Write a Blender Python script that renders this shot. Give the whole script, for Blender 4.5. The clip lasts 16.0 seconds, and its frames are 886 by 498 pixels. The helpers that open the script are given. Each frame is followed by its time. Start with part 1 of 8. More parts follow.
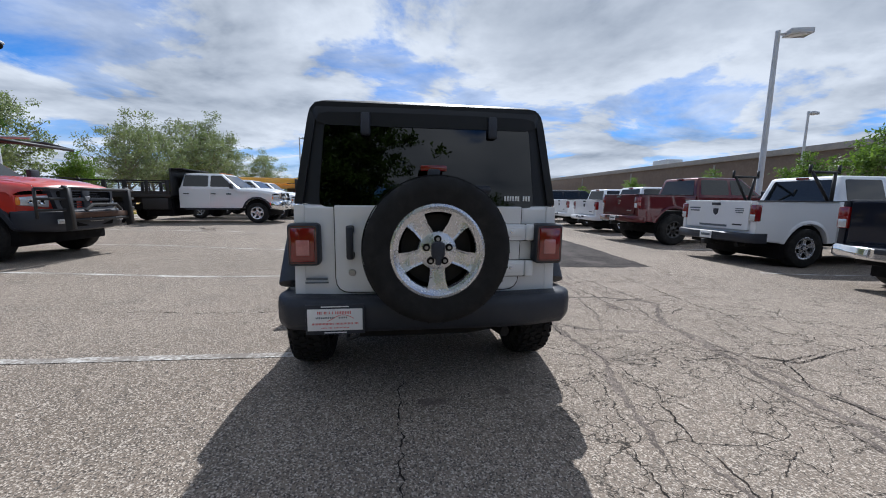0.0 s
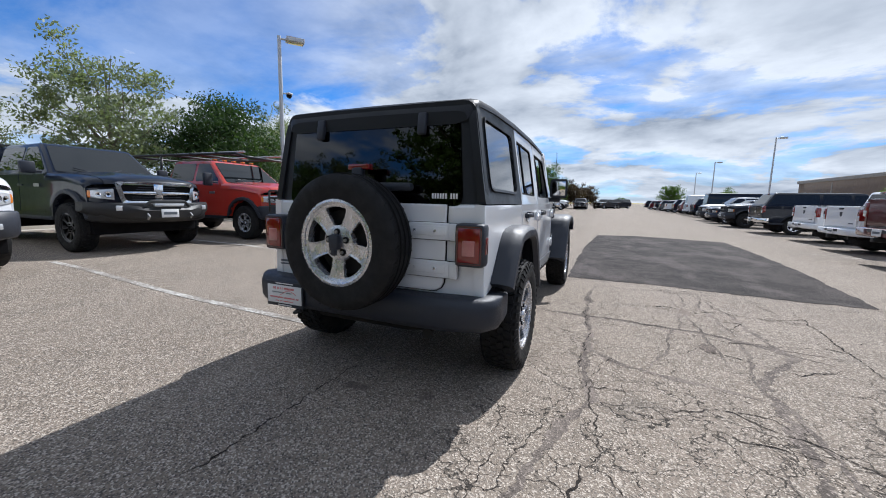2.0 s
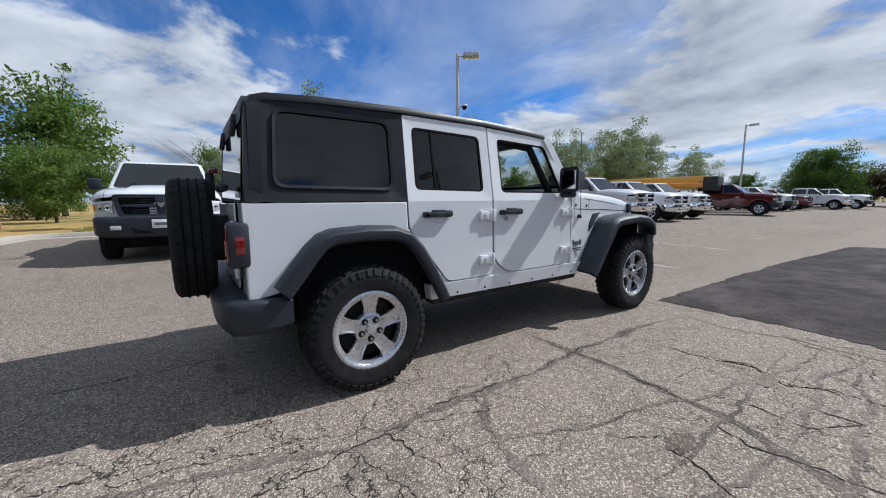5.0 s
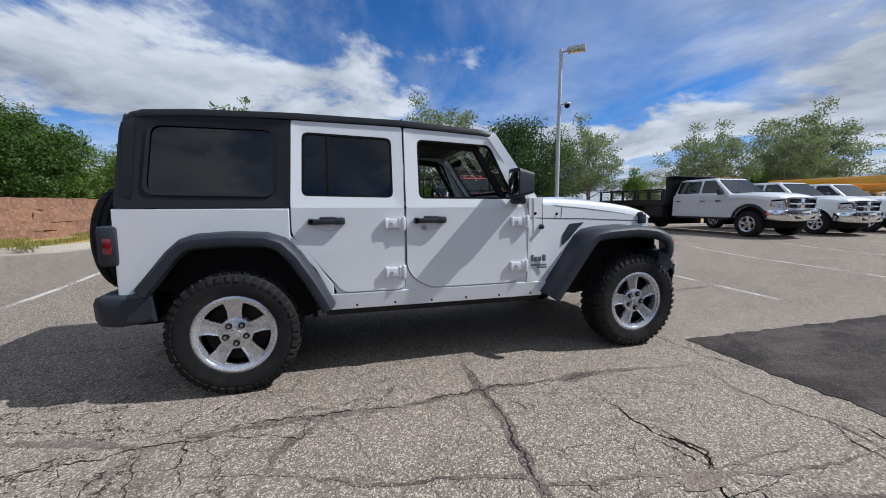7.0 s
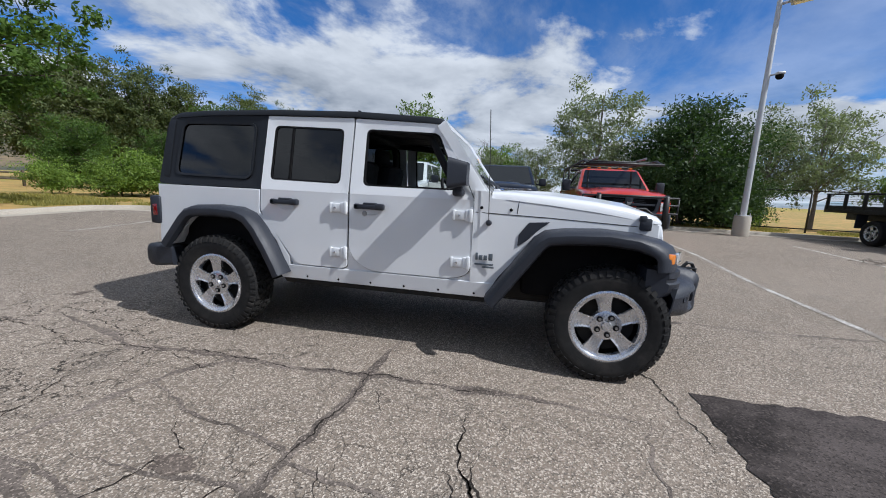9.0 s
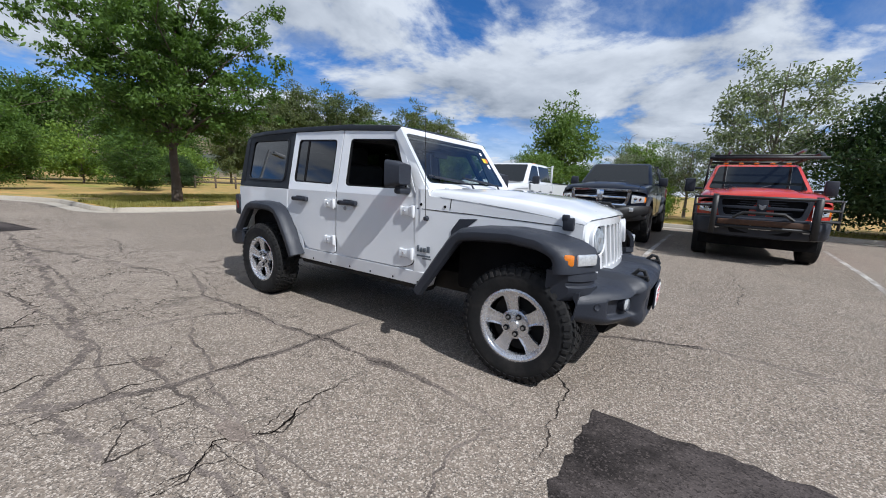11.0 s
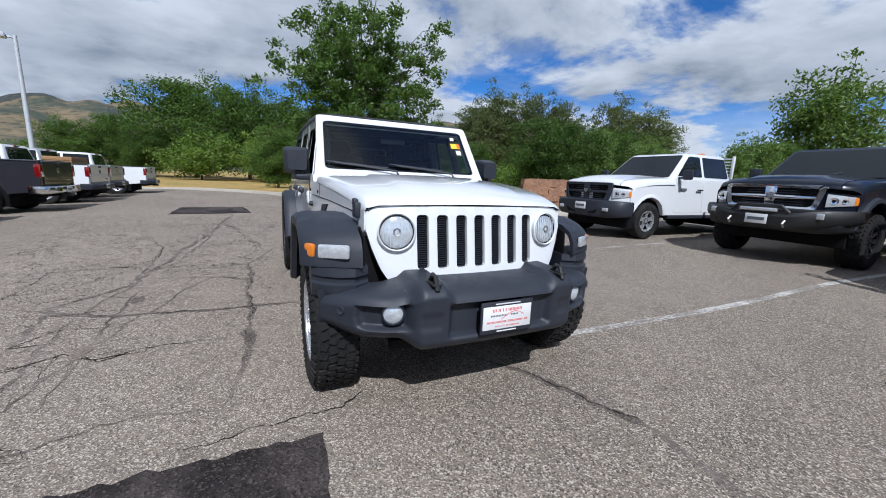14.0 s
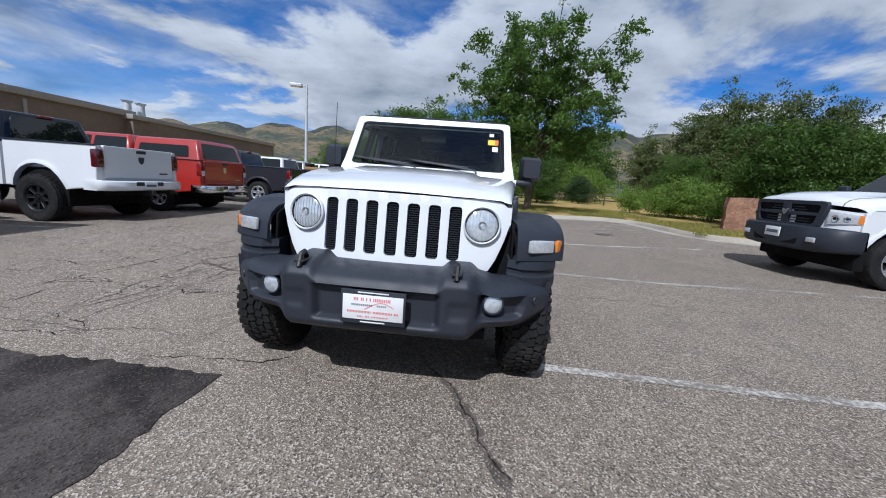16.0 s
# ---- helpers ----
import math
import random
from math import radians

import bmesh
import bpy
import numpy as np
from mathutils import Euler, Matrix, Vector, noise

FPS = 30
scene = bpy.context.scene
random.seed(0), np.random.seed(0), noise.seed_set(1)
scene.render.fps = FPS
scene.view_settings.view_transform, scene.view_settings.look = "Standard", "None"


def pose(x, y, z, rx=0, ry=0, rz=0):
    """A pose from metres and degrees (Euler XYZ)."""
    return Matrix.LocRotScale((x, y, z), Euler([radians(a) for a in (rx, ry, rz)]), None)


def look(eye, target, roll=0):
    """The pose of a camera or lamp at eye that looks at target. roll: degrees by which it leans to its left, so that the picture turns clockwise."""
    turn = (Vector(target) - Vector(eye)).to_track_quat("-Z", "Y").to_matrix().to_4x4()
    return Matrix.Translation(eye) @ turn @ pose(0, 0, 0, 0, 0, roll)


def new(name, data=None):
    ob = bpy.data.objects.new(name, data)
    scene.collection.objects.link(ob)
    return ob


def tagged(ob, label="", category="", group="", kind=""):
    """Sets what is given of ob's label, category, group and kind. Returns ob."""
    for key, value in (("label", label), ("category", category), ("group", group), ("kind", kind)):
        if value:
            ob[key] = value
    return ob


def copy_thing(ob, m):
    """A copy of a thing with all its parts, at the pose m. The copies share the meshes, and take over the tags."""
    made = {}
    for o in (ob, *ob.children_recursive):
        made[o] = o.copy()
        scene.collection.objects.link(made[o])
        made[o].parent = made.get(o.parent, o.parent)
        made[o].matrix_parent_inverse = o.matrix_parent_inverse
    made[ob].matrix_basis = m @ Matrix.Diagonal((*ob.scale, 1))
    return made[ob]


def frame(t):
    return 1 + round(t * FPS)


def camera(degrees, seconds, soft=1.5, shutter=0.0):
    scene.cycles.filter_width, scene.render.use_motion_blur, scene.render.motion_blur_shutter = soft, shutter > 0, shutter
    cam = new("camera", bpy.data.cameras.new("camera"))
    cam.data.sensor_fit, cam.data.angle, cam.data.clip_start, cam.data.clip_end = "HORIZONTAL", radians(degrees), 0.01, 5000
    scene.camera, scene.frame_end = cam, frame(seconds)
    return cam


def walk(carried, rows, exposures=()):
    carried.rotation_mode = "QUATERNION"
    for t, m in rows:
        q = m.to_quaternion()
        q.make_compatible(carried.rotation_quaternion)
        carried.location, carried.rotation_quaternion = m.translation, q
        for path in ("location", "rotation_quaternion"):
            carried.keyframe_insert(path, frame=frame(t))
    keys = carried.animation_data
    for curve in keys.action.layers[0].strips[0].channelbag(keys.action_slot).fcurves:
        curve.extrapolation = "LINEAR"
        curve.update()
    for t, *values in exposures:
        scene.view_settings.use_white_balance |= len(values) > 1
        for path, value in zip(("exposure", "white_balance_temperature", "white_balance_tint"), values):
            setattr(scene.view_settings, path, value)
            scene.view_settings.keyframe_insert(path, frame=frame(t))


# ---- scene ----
cam = camera(99.9, 16.0, soft=1.0)
PATH = [
    (0, (-0.206, -2.845, 1.208), (0.048, -0.879, 0.94), 0.6),
    (0.5, (0.197, -2.893, 1.195), (0.253, -0.912, 0.923), 0.7),
    (1, (0.572, -2.821, 1.198), (0.304, -0.861, 0.907), 3.3),
    (1.5, (0.956, -2.715, 1.211), (0.452, -0.808, 0.881), 2.0),
    (2, (1.376, -2.617, 1.195), (0.594, -0.796, 0.929), 1.2),
    (2.5, (1.712, -2.426, 1.168), (0.671, -0.731, 0.956), 1.6),
    (3, (2.055, -2.184, 1.181), (0.908, -0.566, 0.923), 1.5),
    (3.5, (2.379, -1.912, 1.182), (1.14, -0.359, 0.95), 1.6),
    (4, (2.588, -1.598, 1.166), (1.214, -0.161, 0.944), 0.8),
    (4.2, (2.667, -1.466, 1.178), (1.208, -0.12, 0.931), 0.7),
    (6.3, (3.343, 0.117, 1.164), (1.511, 0.885, 0.935), -0.4),
    (6.5, (3.375, 0.262, 1.207), (1.499, 0.908, 0.957), 0.05),
    (7, (3.404, 0.663, 1.183), (1.487, 1.184, 0.949), -0.15),
    (7.5, (3.393, 1.07, 1.204), (1.448, 1.456, 0.938), -0.6),
    (8, (3.444, 1.527, 1.211), (1.465, 1.607, 0.933), -0.3),
    (8.2, (3.451, 1.684, 1.204), (1.472, 1.649, 0.912), 0.3),
    (10.3, (3.319, 3.411, 1.256), (1.507, 2.629, 0.929), 3.6),
    (10.5, (3.282, 3.523, 1.255), (1.506, 2.67, 0.913), 3.0),
    (11, (3.097, 3.925, 1.266), (1.469, 2.812, 0.933), 2.6),
    (11.5, (2.838, 4.241, 1.231), (1.244, 3.08, 0.895), 2.3),
    (12, (2.521, 4.483, 1.219), (1.047, 3.202, 0.79), 2.6),
    (12.5, (2.183, 4.756, 1.232), (0.806, 3.367, 0.813), 2.3),
    (13, (1.854, 4.935, 1.225), (0.618, 3.415, 0.821), 1.9),
    (13.5, (1.477, 5.079, 1.242), (0.369, 3.465, 0.834), 1.6),
    (14, (1.1, 5.243, 1.239), (0.256, 3.468, 0.871), 2.4),
    (14.5, (0.727, 5.326, 1.218), (0.106, 3.457, 0.87), 3.2),
    (15, (0.34, 5.385, 1.238), (-0.057, 3.459, 0.876), 3.7),
    (15.5, (-0.071, 5.446, 1.222), (-0.186, 3.481, 0.863), 4.2),
    (16, (-0.434, 5.405, 1.166), (-0.292, 3.441, 0.818), 4.3),
]
walk(cam, [(t, look(eye, target, roll)) for t, eye, target, roll in PATH], [(0, 0.14, 5980, 10), (1, 0.26, 6000, 10), (1.6, 0.34, 6020, 10), (2.5, 0.20, 6000, 10), (3, 0.13, 5990, 10), (4, 0.03, 5980, 10), (6.5, 0.0, 6000, 10), (8, 0.0, 6030, 10), (11, 0.08, 6050, 10), (13, 0.02, 5950, 10), (15, -0.13, 5740, 10), (16, -0.15, 5740, 10)])

# ---- daylight: sun high ahead of the parked off-roader, broken cloud ----
SUN_TO = Vector((0.22, 0.91, 1.0)).normalized()
sun_el = math.asin(SUN_TO.z)
sun_az = math.atan2(SUN_TO.x, SUN_TO.y)
sun = new("sun", bpy.data.lights.new("sun", "SUN"))
sun.data.energy, sun.data.angle, sun.data.color = 4.8, radians(0.55), (1.0, 0.972, 0.935)
sun.matrix_world = look(SUN_TO * 60, (0, 0, 0))

world = bpy.data.worlds.new("sky")
scene.world = world
world.use_nodes = True


class Nodes:
    """A short hand for building node trees."""

    def __init__(self, tree):
        self.tree = tree
        tree.nodes.clear()

    def add(self, kind, operation=None, use_clamp=None, interpolation_type=None, feature=None, data_type=None, blend_type=None):
        node = self.tree.nodes.new(kind)
        if operation:
            node.operation = operation
        if use_clamp:
            node.use_clamp = True
        if interpolation_type:
            node.interpolation_type = interpolation_type
        if feature:
            node.feature = feature
        if data_type:
            node.data_type = data_type
        if blend_type:
            node.blend_type = blend_type
        return node

    def put(self, socket, value):
        if isinstance(value, bpy.types.NodeSocket):
            self.tree.links.new(value, socket)
        elif value is not None:
            socket.default_value = value

    def math(self, op, a, b=0.0, c=0.0, clamp=False):
        node = self.add("ShaderNodeMath", operation=op, use_clamp=clamp)
        for socket, value in zip(node.inputs, (a, b, c)):
            self.put(socket, value)
        return node.outputs[0]

    def vec(self, op, a, b=None):
        node = self.add("ShaderNodeVectorMath", operation=op)
        self.put(node.inputs[0], a)
        if b is not None:
            self.put(node.inputs[3] if op == "SCALE" else node.inputs[1], b)
        return node.outputs[0]

    def ramp(self, value, low, high, a=0.0, b=1.0, smooth=True):
        node = self.add("ShaderNodeMapRange", interpolation_type="SMOOTHSTEP" if smooth else "LINEAR")
        for socket, v in zip(node.inputs, (value, low, high, a, b)):
            self.put(socket, v)
        return node.outputs[0]

    def noise(self, vector, scale, detail=4.0, rough=0.55, warp=0.0):
        node = self.add("ShaderNodeTexNoise")
        self.put(node.inputs["Vector"], vector)
        node.inputs["Scale"].default_value, node.inputs["Detail"].default_value = scale, detail
        node.inputs["Roughness"].default_value, node.inputs["Distortion"].default_value = rough, warp
        return node.outputs["Fac"]

    def voronoi(self, vector, scale, feature="F1", out="Distance", rand=1.0):
        node = self.add("ShaderNodeTexVoronoi", feature=feature)
        self.put(node.inputs["Vector"], vector)
        node.inputs["Scale"].default_value, node.inputs["Randomness"].default_value = scale, rand
        return node.outputs[out]

    def mix(self, fac, a, b, blend="MIX"):
        node = self.add("ShaderNodeMix", data_type="RGBA", blend_type=blend)
        self.put(node.inputs[0], fac)
        self.put(node.inputs[6], (*a, 1) if isinstance(a, tuple) else a)
        self.put(node.inputs[7], (*b, 1) if isinstance(b, tuple) else b)
        return node.outputs[2]

    def bump(self, height, strength=0.3, distance=0.01):
        node = self.add("ShaderNodeBump")
        node.inputs["Strength"].default_value, node.inputs["Distance"].default_value = strength, distance
        self.put(node.inputs["Height"], height)
        return node.outputs[0]


# sky: clear-air colour with a deck of broken cumulus and thin streaks
n = Nodes(world.node_tree)
way = n.add("ShaderNodeTexCoord").outputs["Generated"]
part_xyz = n.add("ShaderNodeSeparateXYZ")
n.put(part_xyz.inputs[0], way)
up = n.math("MAXIMUM", part_xyz.outputs[2], 0.0)
deck = n.math("ADD", up, 0.17)
comb = n.add("ShaderNodeCombineXYZ")
n.put(comb.inputs[0], n.math("DIVIDE", part_xyz.outputs[0], deck))
n.put(comb.inputs[1], n.math("DIVIDE", part_xyz.outputs[1], deck))
flat = comb.outputs[0]
drift = (3.1, 7.7, 0.0)
puff = n.noise(n.vec("ADD", flat, drift), 0.85, 10.0, 0.58, 0.25)
puff_lit = n.noise(n.vec("ADD", flat, (drift[0] + 0.05, drift[1] + 0.20, 0.0)), 0.85, 6.0, 0.55, 0.25)
streak_map = n.add("ShaderNodeMapping")
n.put(streak_map.inputs[0], flat)
streak_map.inputs["Rotation"].default_value = (0, 0, 0.6)
streak_map.inputs["Scale"].default_value = (1.0, 1.45, 1.0)
streak = n.noise(streak_map.outputs[0], 0.9, 10.0, 0.62, 0.3)
sunward = n.vec("DOT_PRODUCT", way, tuple(SUN_TO))
sunward = sunward.node.outputs["Value"]
veil = n.ramp(sunward, -0.35, 0.75)
density = n.math("ADD", n.math("ADD", puff, n.math("MULTIPLY", n.math("SUBTRACT", streak, 0.5), 0.22)), n.math("MULTIPLY", veil, 0.055))
level = n.vec("NORMALIZE", n.vec("MULTIPLY", way, (1.0, 1.0, 0.0)))
gap = n.vec("DOT_PRODUCT", level, (-0.88, 0.47, 0.0)).node.outputs["Value"]
clear = n.math("MULTIPLY", n.ramp(gap, 0.88, 0.99), n.ramp(up, 0.08, 0.3))
density = n.math("SUBTRACT", density, n.math("MULTIPLY", clear, 0.12))
southwest = n.vec("DOT_PRODUCT", level, (-0.80, -0.60, 0.0)).node.outputs["Value"]
density = n.math("ADD", density, n.math("MULTIPLY", n.ramp(southwest, 0.1, 0.9), 0.035))
cloud = n.ramp(density, 0.455, 0.550)
thin = n.ramp(n.math("ADD", streak, n.math("MULTIPLY", veil, 0.10)), 0.40, 0.70, 0.0, 0.75)
thin = n.math("MULTIPLY", thin, n.math("SUBTRACT", 1.0, n.math("MULTIPLY", clear, 0.6)))
low = n.ramp(up, 0.0, 0.24, 0.9, 0.0)
cover = n.math("MAXIMUM", n.math("MAXIMUM", cloud, thin), n.math("MULTIPLY", low, n.ramp(streak, 0.15, 0.5)), clamp=True)
lit = n.math("ADD", 0.66, n.math("MULTIPLY", n.math("SUBTRACT", puff, puff_lit), 4.5), clamp=True)
core = n.ramp(density, 0.54, 0.74, 1.0, 0.45)
cloud_col = n.mix(n.math("MULTIPLY", lit, core), (2.2, 2.55, 3.1), (6.1, 6.4, 6.8))
sky = n.add("ShaderNodeTexSky")
sky.sky_type, sky.sun_disc, sky.sun_elevation, sky.sun_rotation = "NISHITA", False, sun_el, sun_az
sky.altitude, sky.air_density, sky.dust_density, sky.ozone_density = 1700, 1.0, 0.4, 2.5
blue = n.mix(1.0, sky.outputs[0], (0.30, 0.66, 1.02), "MULTIPLY")
total = n.mix(cover, blue, cloud_col)
back = n.add("ShaderNodeBackground")
n.put(back.inputs[0], total)
back.inputs[1].default_value = 0.114
n.put(n.add("ShaderNodeOutputWorld").inputs[0], back.outputs[0])

# ---- materials ----


def shader(name, colour, rough=0.5, metal=0.0, coat=0.0, grain=0.0, grain_scale=60.0, wear=0.0, wear_scale=3.0, bump=0.0, bump_scale=200.0, spec=0.5, wear_to=None):
    m = bpy.data.materials.new(name)
    m.use_nodes = True
    n = Nodes(m.node_tree)
    at = n.add("ShaderNodeTexCoord").outputs["Object"]
    shift = n.add("ShaderNodeObjectInfo").outputs["Random"]
    at = n.vec("ADD", at, n.vec("SCALE", (9.0, 5.0, 3.0), shift))
    col = n.mix(0.0, colour, colour)
    if grain:
        g = n.noise(at, grain_scale, 3)
        col = n.mix(n.ramp(g, 0.3, 0.7, 0, grain), col, tuple(c * 0.45 for c in colour))
    if wear:
        w = n.noise(at, wear_scale, 6, 0.65)
        col = n.mix(n.ramp(w, 0.45, 0.75, 0, wear), col, wear_to or (0.28, 0.25, 0.21))
    b = n.add("ShaderNodeBsdfPrincipled")
    n.put(b.inputs["Base Color"], col)
    r = n.noise(at, wear_scale * 2.5, 5)
    n.put(b.inputs["Roughness"], n.ramp(r, 0.25, 0.8, max(0.02, rough * 0.85), min(1.0, rough * 1.2)))
    b.inputs["Metallic"].default_value = metal
    b.inputs["Coat Weight"].default_value = coat
    b.inputs["Coat Roughness"].default_value = 0.04
    b.inputs["Specular IOR Level"].default_value = spec
    if bump:
        n.put(b.inputs["Normal"], n.bump(n.noise(at, bump_scale, 3), bump, 0.004))
    n.put(n.add("ShaderNodeOutputMaterial").inputs[0], b.outputs[0])
    return m


def paint(name, colour, metal=0.0, dirt=0.10):
    return shader(name, colour, 0.32, metal, 1.0 if max(colour) > 0.03 else 0.6, 0.05, 900.0, dirt, 1.7, spec=0.5 if max(colour) > 0.2 else 0.08)


def pane(name, tint, gloss=1.0, straight=0.075, power=4.0):
    """Vehicle glass: tinted see-through with a mirror-like surface."""
    m = bpy.data.materials.new(name)
    m.use_nodes = True
    n = Nodes(m.node_tree)
    clear = n.add("ShaderNodeBsdfTransparent")
    clear.inputs[0].default_value = (*tint, 1)
    shine = n.add("ShaderNodeBsdfGlossy")
    shine.inputs["Roughness"].default_value = 0.015
    shine.inputs[0].default_value = (0.95 * gloss,) * 3 + (1,)
    edge = n.add("ShaderNodeLayerWeight")
    edge.inputs[0].default_value = 0.5
    fac = n.math("ADD", n.math("MULTIPLY", n.math("POWER", edge.outputs["Facing"], power), 0.92), straight, clamp=True)
    m2 = n.add("ShaderNodeMixShader")
    n.put(m2.inputs[0], fac)
    n.put(m2.inputs[1], clear.outputs[0])
    n.put(m2.inputs[2], shine.outputs[0])
    n.put(n.add("ShaderNodeOutputMaterial").inputs[0], m2.outputs[0])
    return m


WHITE = paint("white_paint", (0.705, 0.72, 0.74), 0.0, 0.04)
BLACKP = paint("black_paint", (0.006, 0.009, 0.018), 0.0, 0.02)
GREYP = paint("grey_paint", (0.030, 0.032, 0.040), 0.3, 0.03)
REDP = paint("red_paint", (0.34, 0.020, 0.014), 0.0, 0.04)
ORANGER = paint("orange_red_paint", (0.50, 0.030, 0.014), 0.0, 0.05)
MAROON = paint("maroon_paint", (0.085, 0.008, 0.012), 0.2, 0.03)
NAVY = paint("navy_paint", (0.012, 0.018, 0.040), 0.2)
SILVERP = paint("silver_paint", (0.42, 0.43, 0.45), 0.4)
TRIM = shader("textured_black_plastic", (0.026, 0.030, 0.041), 0.48, spec=0.38, grain=0.4, grain_scale=500, wear=0.22, wear_scale=4, bump=0.22, bump_scale=700, wear_to=(0.042, 0.045, 0.055))
HARDTOP = shader("grained_hardtop", (0.016, 0.018, 0.022), 0.42, spec=0.24, grain=0.4, grain_scale=700, wear=0.2, wear_scale=2.5, bump=0.06, bump_scale=900, wear_to=(0.020, 0.020, 0.020))
RUBBER = shader("tyre_rubber", (0.014, 0.014, 0.0145), 0.78, spec=0.25, grain=0.4, grain_scale=300, wear=0.45, wear_scale=6, bump=0.4, bump_scale=400, wear_to=(0.055, 0.050, 0.045))
# near-black for seals and dark parts; also stands in for shade in hollows
DARK = shader("dark_part_hollow_shade", (0.008, 0.008, 0.009), 0.85, spec=0.1, wear=0.3, wear_to=(0.03, 0.027, 0.024))
UNDER = shader("underbody_metal", (0.022, 0.021, 0.020), 0.7, 0.3, spec=0.2, wear=0.5, wear_to=(0.06, 0.05, 0.04))
CABIN = shader("dark_interior_trim", (0.018, 0.018, 0.020), 0.7, spec=0.2, grain=0.3, bump=0.2)
ALLOY = shader("silver_alloy", (0.60, 0.61, 0.64), 0.26, 0.75, wear=0.04, wear_scale=9)
ALLOY_DARK = shader("black_alloy", (0.02, 0.02, 0.022), 0.35, 0.4, 0.5)
CHROME = shader("chrome", (0.80, 0.81, 0.83), 0.10, 1.0, wear=0.08)
STEEL = shader("brushed_steel", (0.42, 0.42, 0.43), 0.38, 0.9, grain=0.3, wear=0.2)
BLACKSTEEL = shader("black_powder_coat", (0.018, 0.018, 0.019), 0.5, 0.1, grain=0.3, bump=0.2)
GLASS_PRIV = pane("privacy_glass", (0.030, 0.033, 0.037), straight=0.048, power=3.2)
GLASS = pane("clear_glass", (0.70, 0.76, 0.74))
GLASS_DARK = shader("dark_window_glass", (0.008, 0.010, 0.012), 0.015, spec=0.55, wear=0.04, wear_to=(0.03, 0.03, 0.03))
LENS_RED = shader("red_lens", (0.19, 0.005, 0.006), 0.12, coat=1.0, grain=0.35, grain_scale=120)
LENS_CLEAR = shader("clear_lens", (0.66, 0.68, 0.70), 0.12, 0.35, 1.0, grain=0.4, grain_scale=60)
LENS_AMBER = shader("amber_lens", (0.75, 0.22, 0.02), 0.15, coat=1.0, grain=0.3, grain_scale=120)
LENS_SMOKE = shader("smoked_lens", (0.075, 0.008, 0.009), 0.1, coat=1.0)
PLATE = shader("white_plate", (0.72, 0.72, 0.72), 0.4, wear=0.2)
PLATE_RED = shader("red_print", (0.66, 0.14, 0.14), 0.5, grain=0.2)
PLATE_GREY = shader("grey_print", (0.10, 0.12, 0.14), 0.5, grain=0.2)
STICKY = shader("yellow_sticker", (0.75, 0.55, 0.03), 0.5, grain=0.1)
ORANGE_ST = shader("orange_sticker", (0.75, 0.16, 0.03), 0.5, grain=0.1)
WHITE_ST = shader("white_sticker", (0.75, 0.75, 0.75), 0.5, grain=0.1)
POLE = shader("galvanised_pole", (0.56, 0.58, 0.60), 0.5, 0.25, grain=0.2, wear=0.3, wear_scale=2)
CONCRETE = shader("weathered_concrete", (0.42, 0.38, 0.32), 0.9, grain=0.4, grain_scale=40, wear=0.5, wear_scale=1.4, bump=0.5, bump_scale=60, wear_to=(0.24, 0.21, 0.17))
YELLOW = paint("yellow_machine_paint", (0.85, 0.42, 0.02), 0, 0.2)
WOOD = shader("raw_timber", (0.36, 0.20, 0.09), 0.8, grain=0.5, grain_scale=25, wear=0.3)
RUST = shader("rusty_steel", (0.10, 0.05, 0.03), 0.85, 0.2, grain=0.5, grain_scale=20, wear=0.5, wear_to=(0.03, 0.025, 0.022))
BARK = shader("bark", (0.10, 0.075, 0.055), 0.95, grain=0.6, grain_scale=30, wear=0.4, bump=0.9, bump_scale=25, wear_to=(0.16, 0.14, 0.11))
BARK_DRY = shader("dry_bark", (0.22, 0.19, 0.16), 0.95, grain=0.5, grain_scale=30, bump=0.6, bump_scale=25)


def leaf_material(name, dark, light):
    m = bpy.data.materials.new(name)
    m.use_nodes = True
    n = Nodes(m.node_tree)
    geo = n.add("ShaderNodeNewGeometry")
    rnd = geo.outputs["Random Per Island"]
    tree_rnd = n.add("ShaderNodeObjectInfo").outputs["Random"]
    at = n.add("ShaderNodeTexCoord").outputs["Object"]
    patchy = n.noise(at, 0.9, 3)
    f = n.math("ADD", n.math("MULTIPLY", rnd, 0.55), n.math("MULTIPLY", patchy, 0.5))
    f = n.math("ADD", f, n.math("MULTIPLY", n.math("SUBTRACT", tree_rnd, 0.5), 0.3), clamp=True)
    col = n.mix(f, dark, light)
    d = n.add("ShaderNodeBsdfPrincipled")
    n.put(d.inputs["Base Color"], col)
    d.inputs["Roughness"].default_value = 0.55
    d.inputs["Specular IOR Level"].default_value = 0.28
    t = n.add("ShaderNodeBsdfTranslucent")
    n.put(t.inputs[0], n.mix(1.0, col, (1.2, 1.35, 0.6), "MULTIPLY"))
    mix = n.add("ShaderNodeMixShader")
    mix.inputs[0].default_value = 0.35
    n.put(mix.inputs[1], d.outputs[0])
    n.put(mix.inputs[2], t.outputs[0])
    n.put(n.add("ShaderNodeOutputMaterial").inputs[0], mix.outputs[0])
    return m


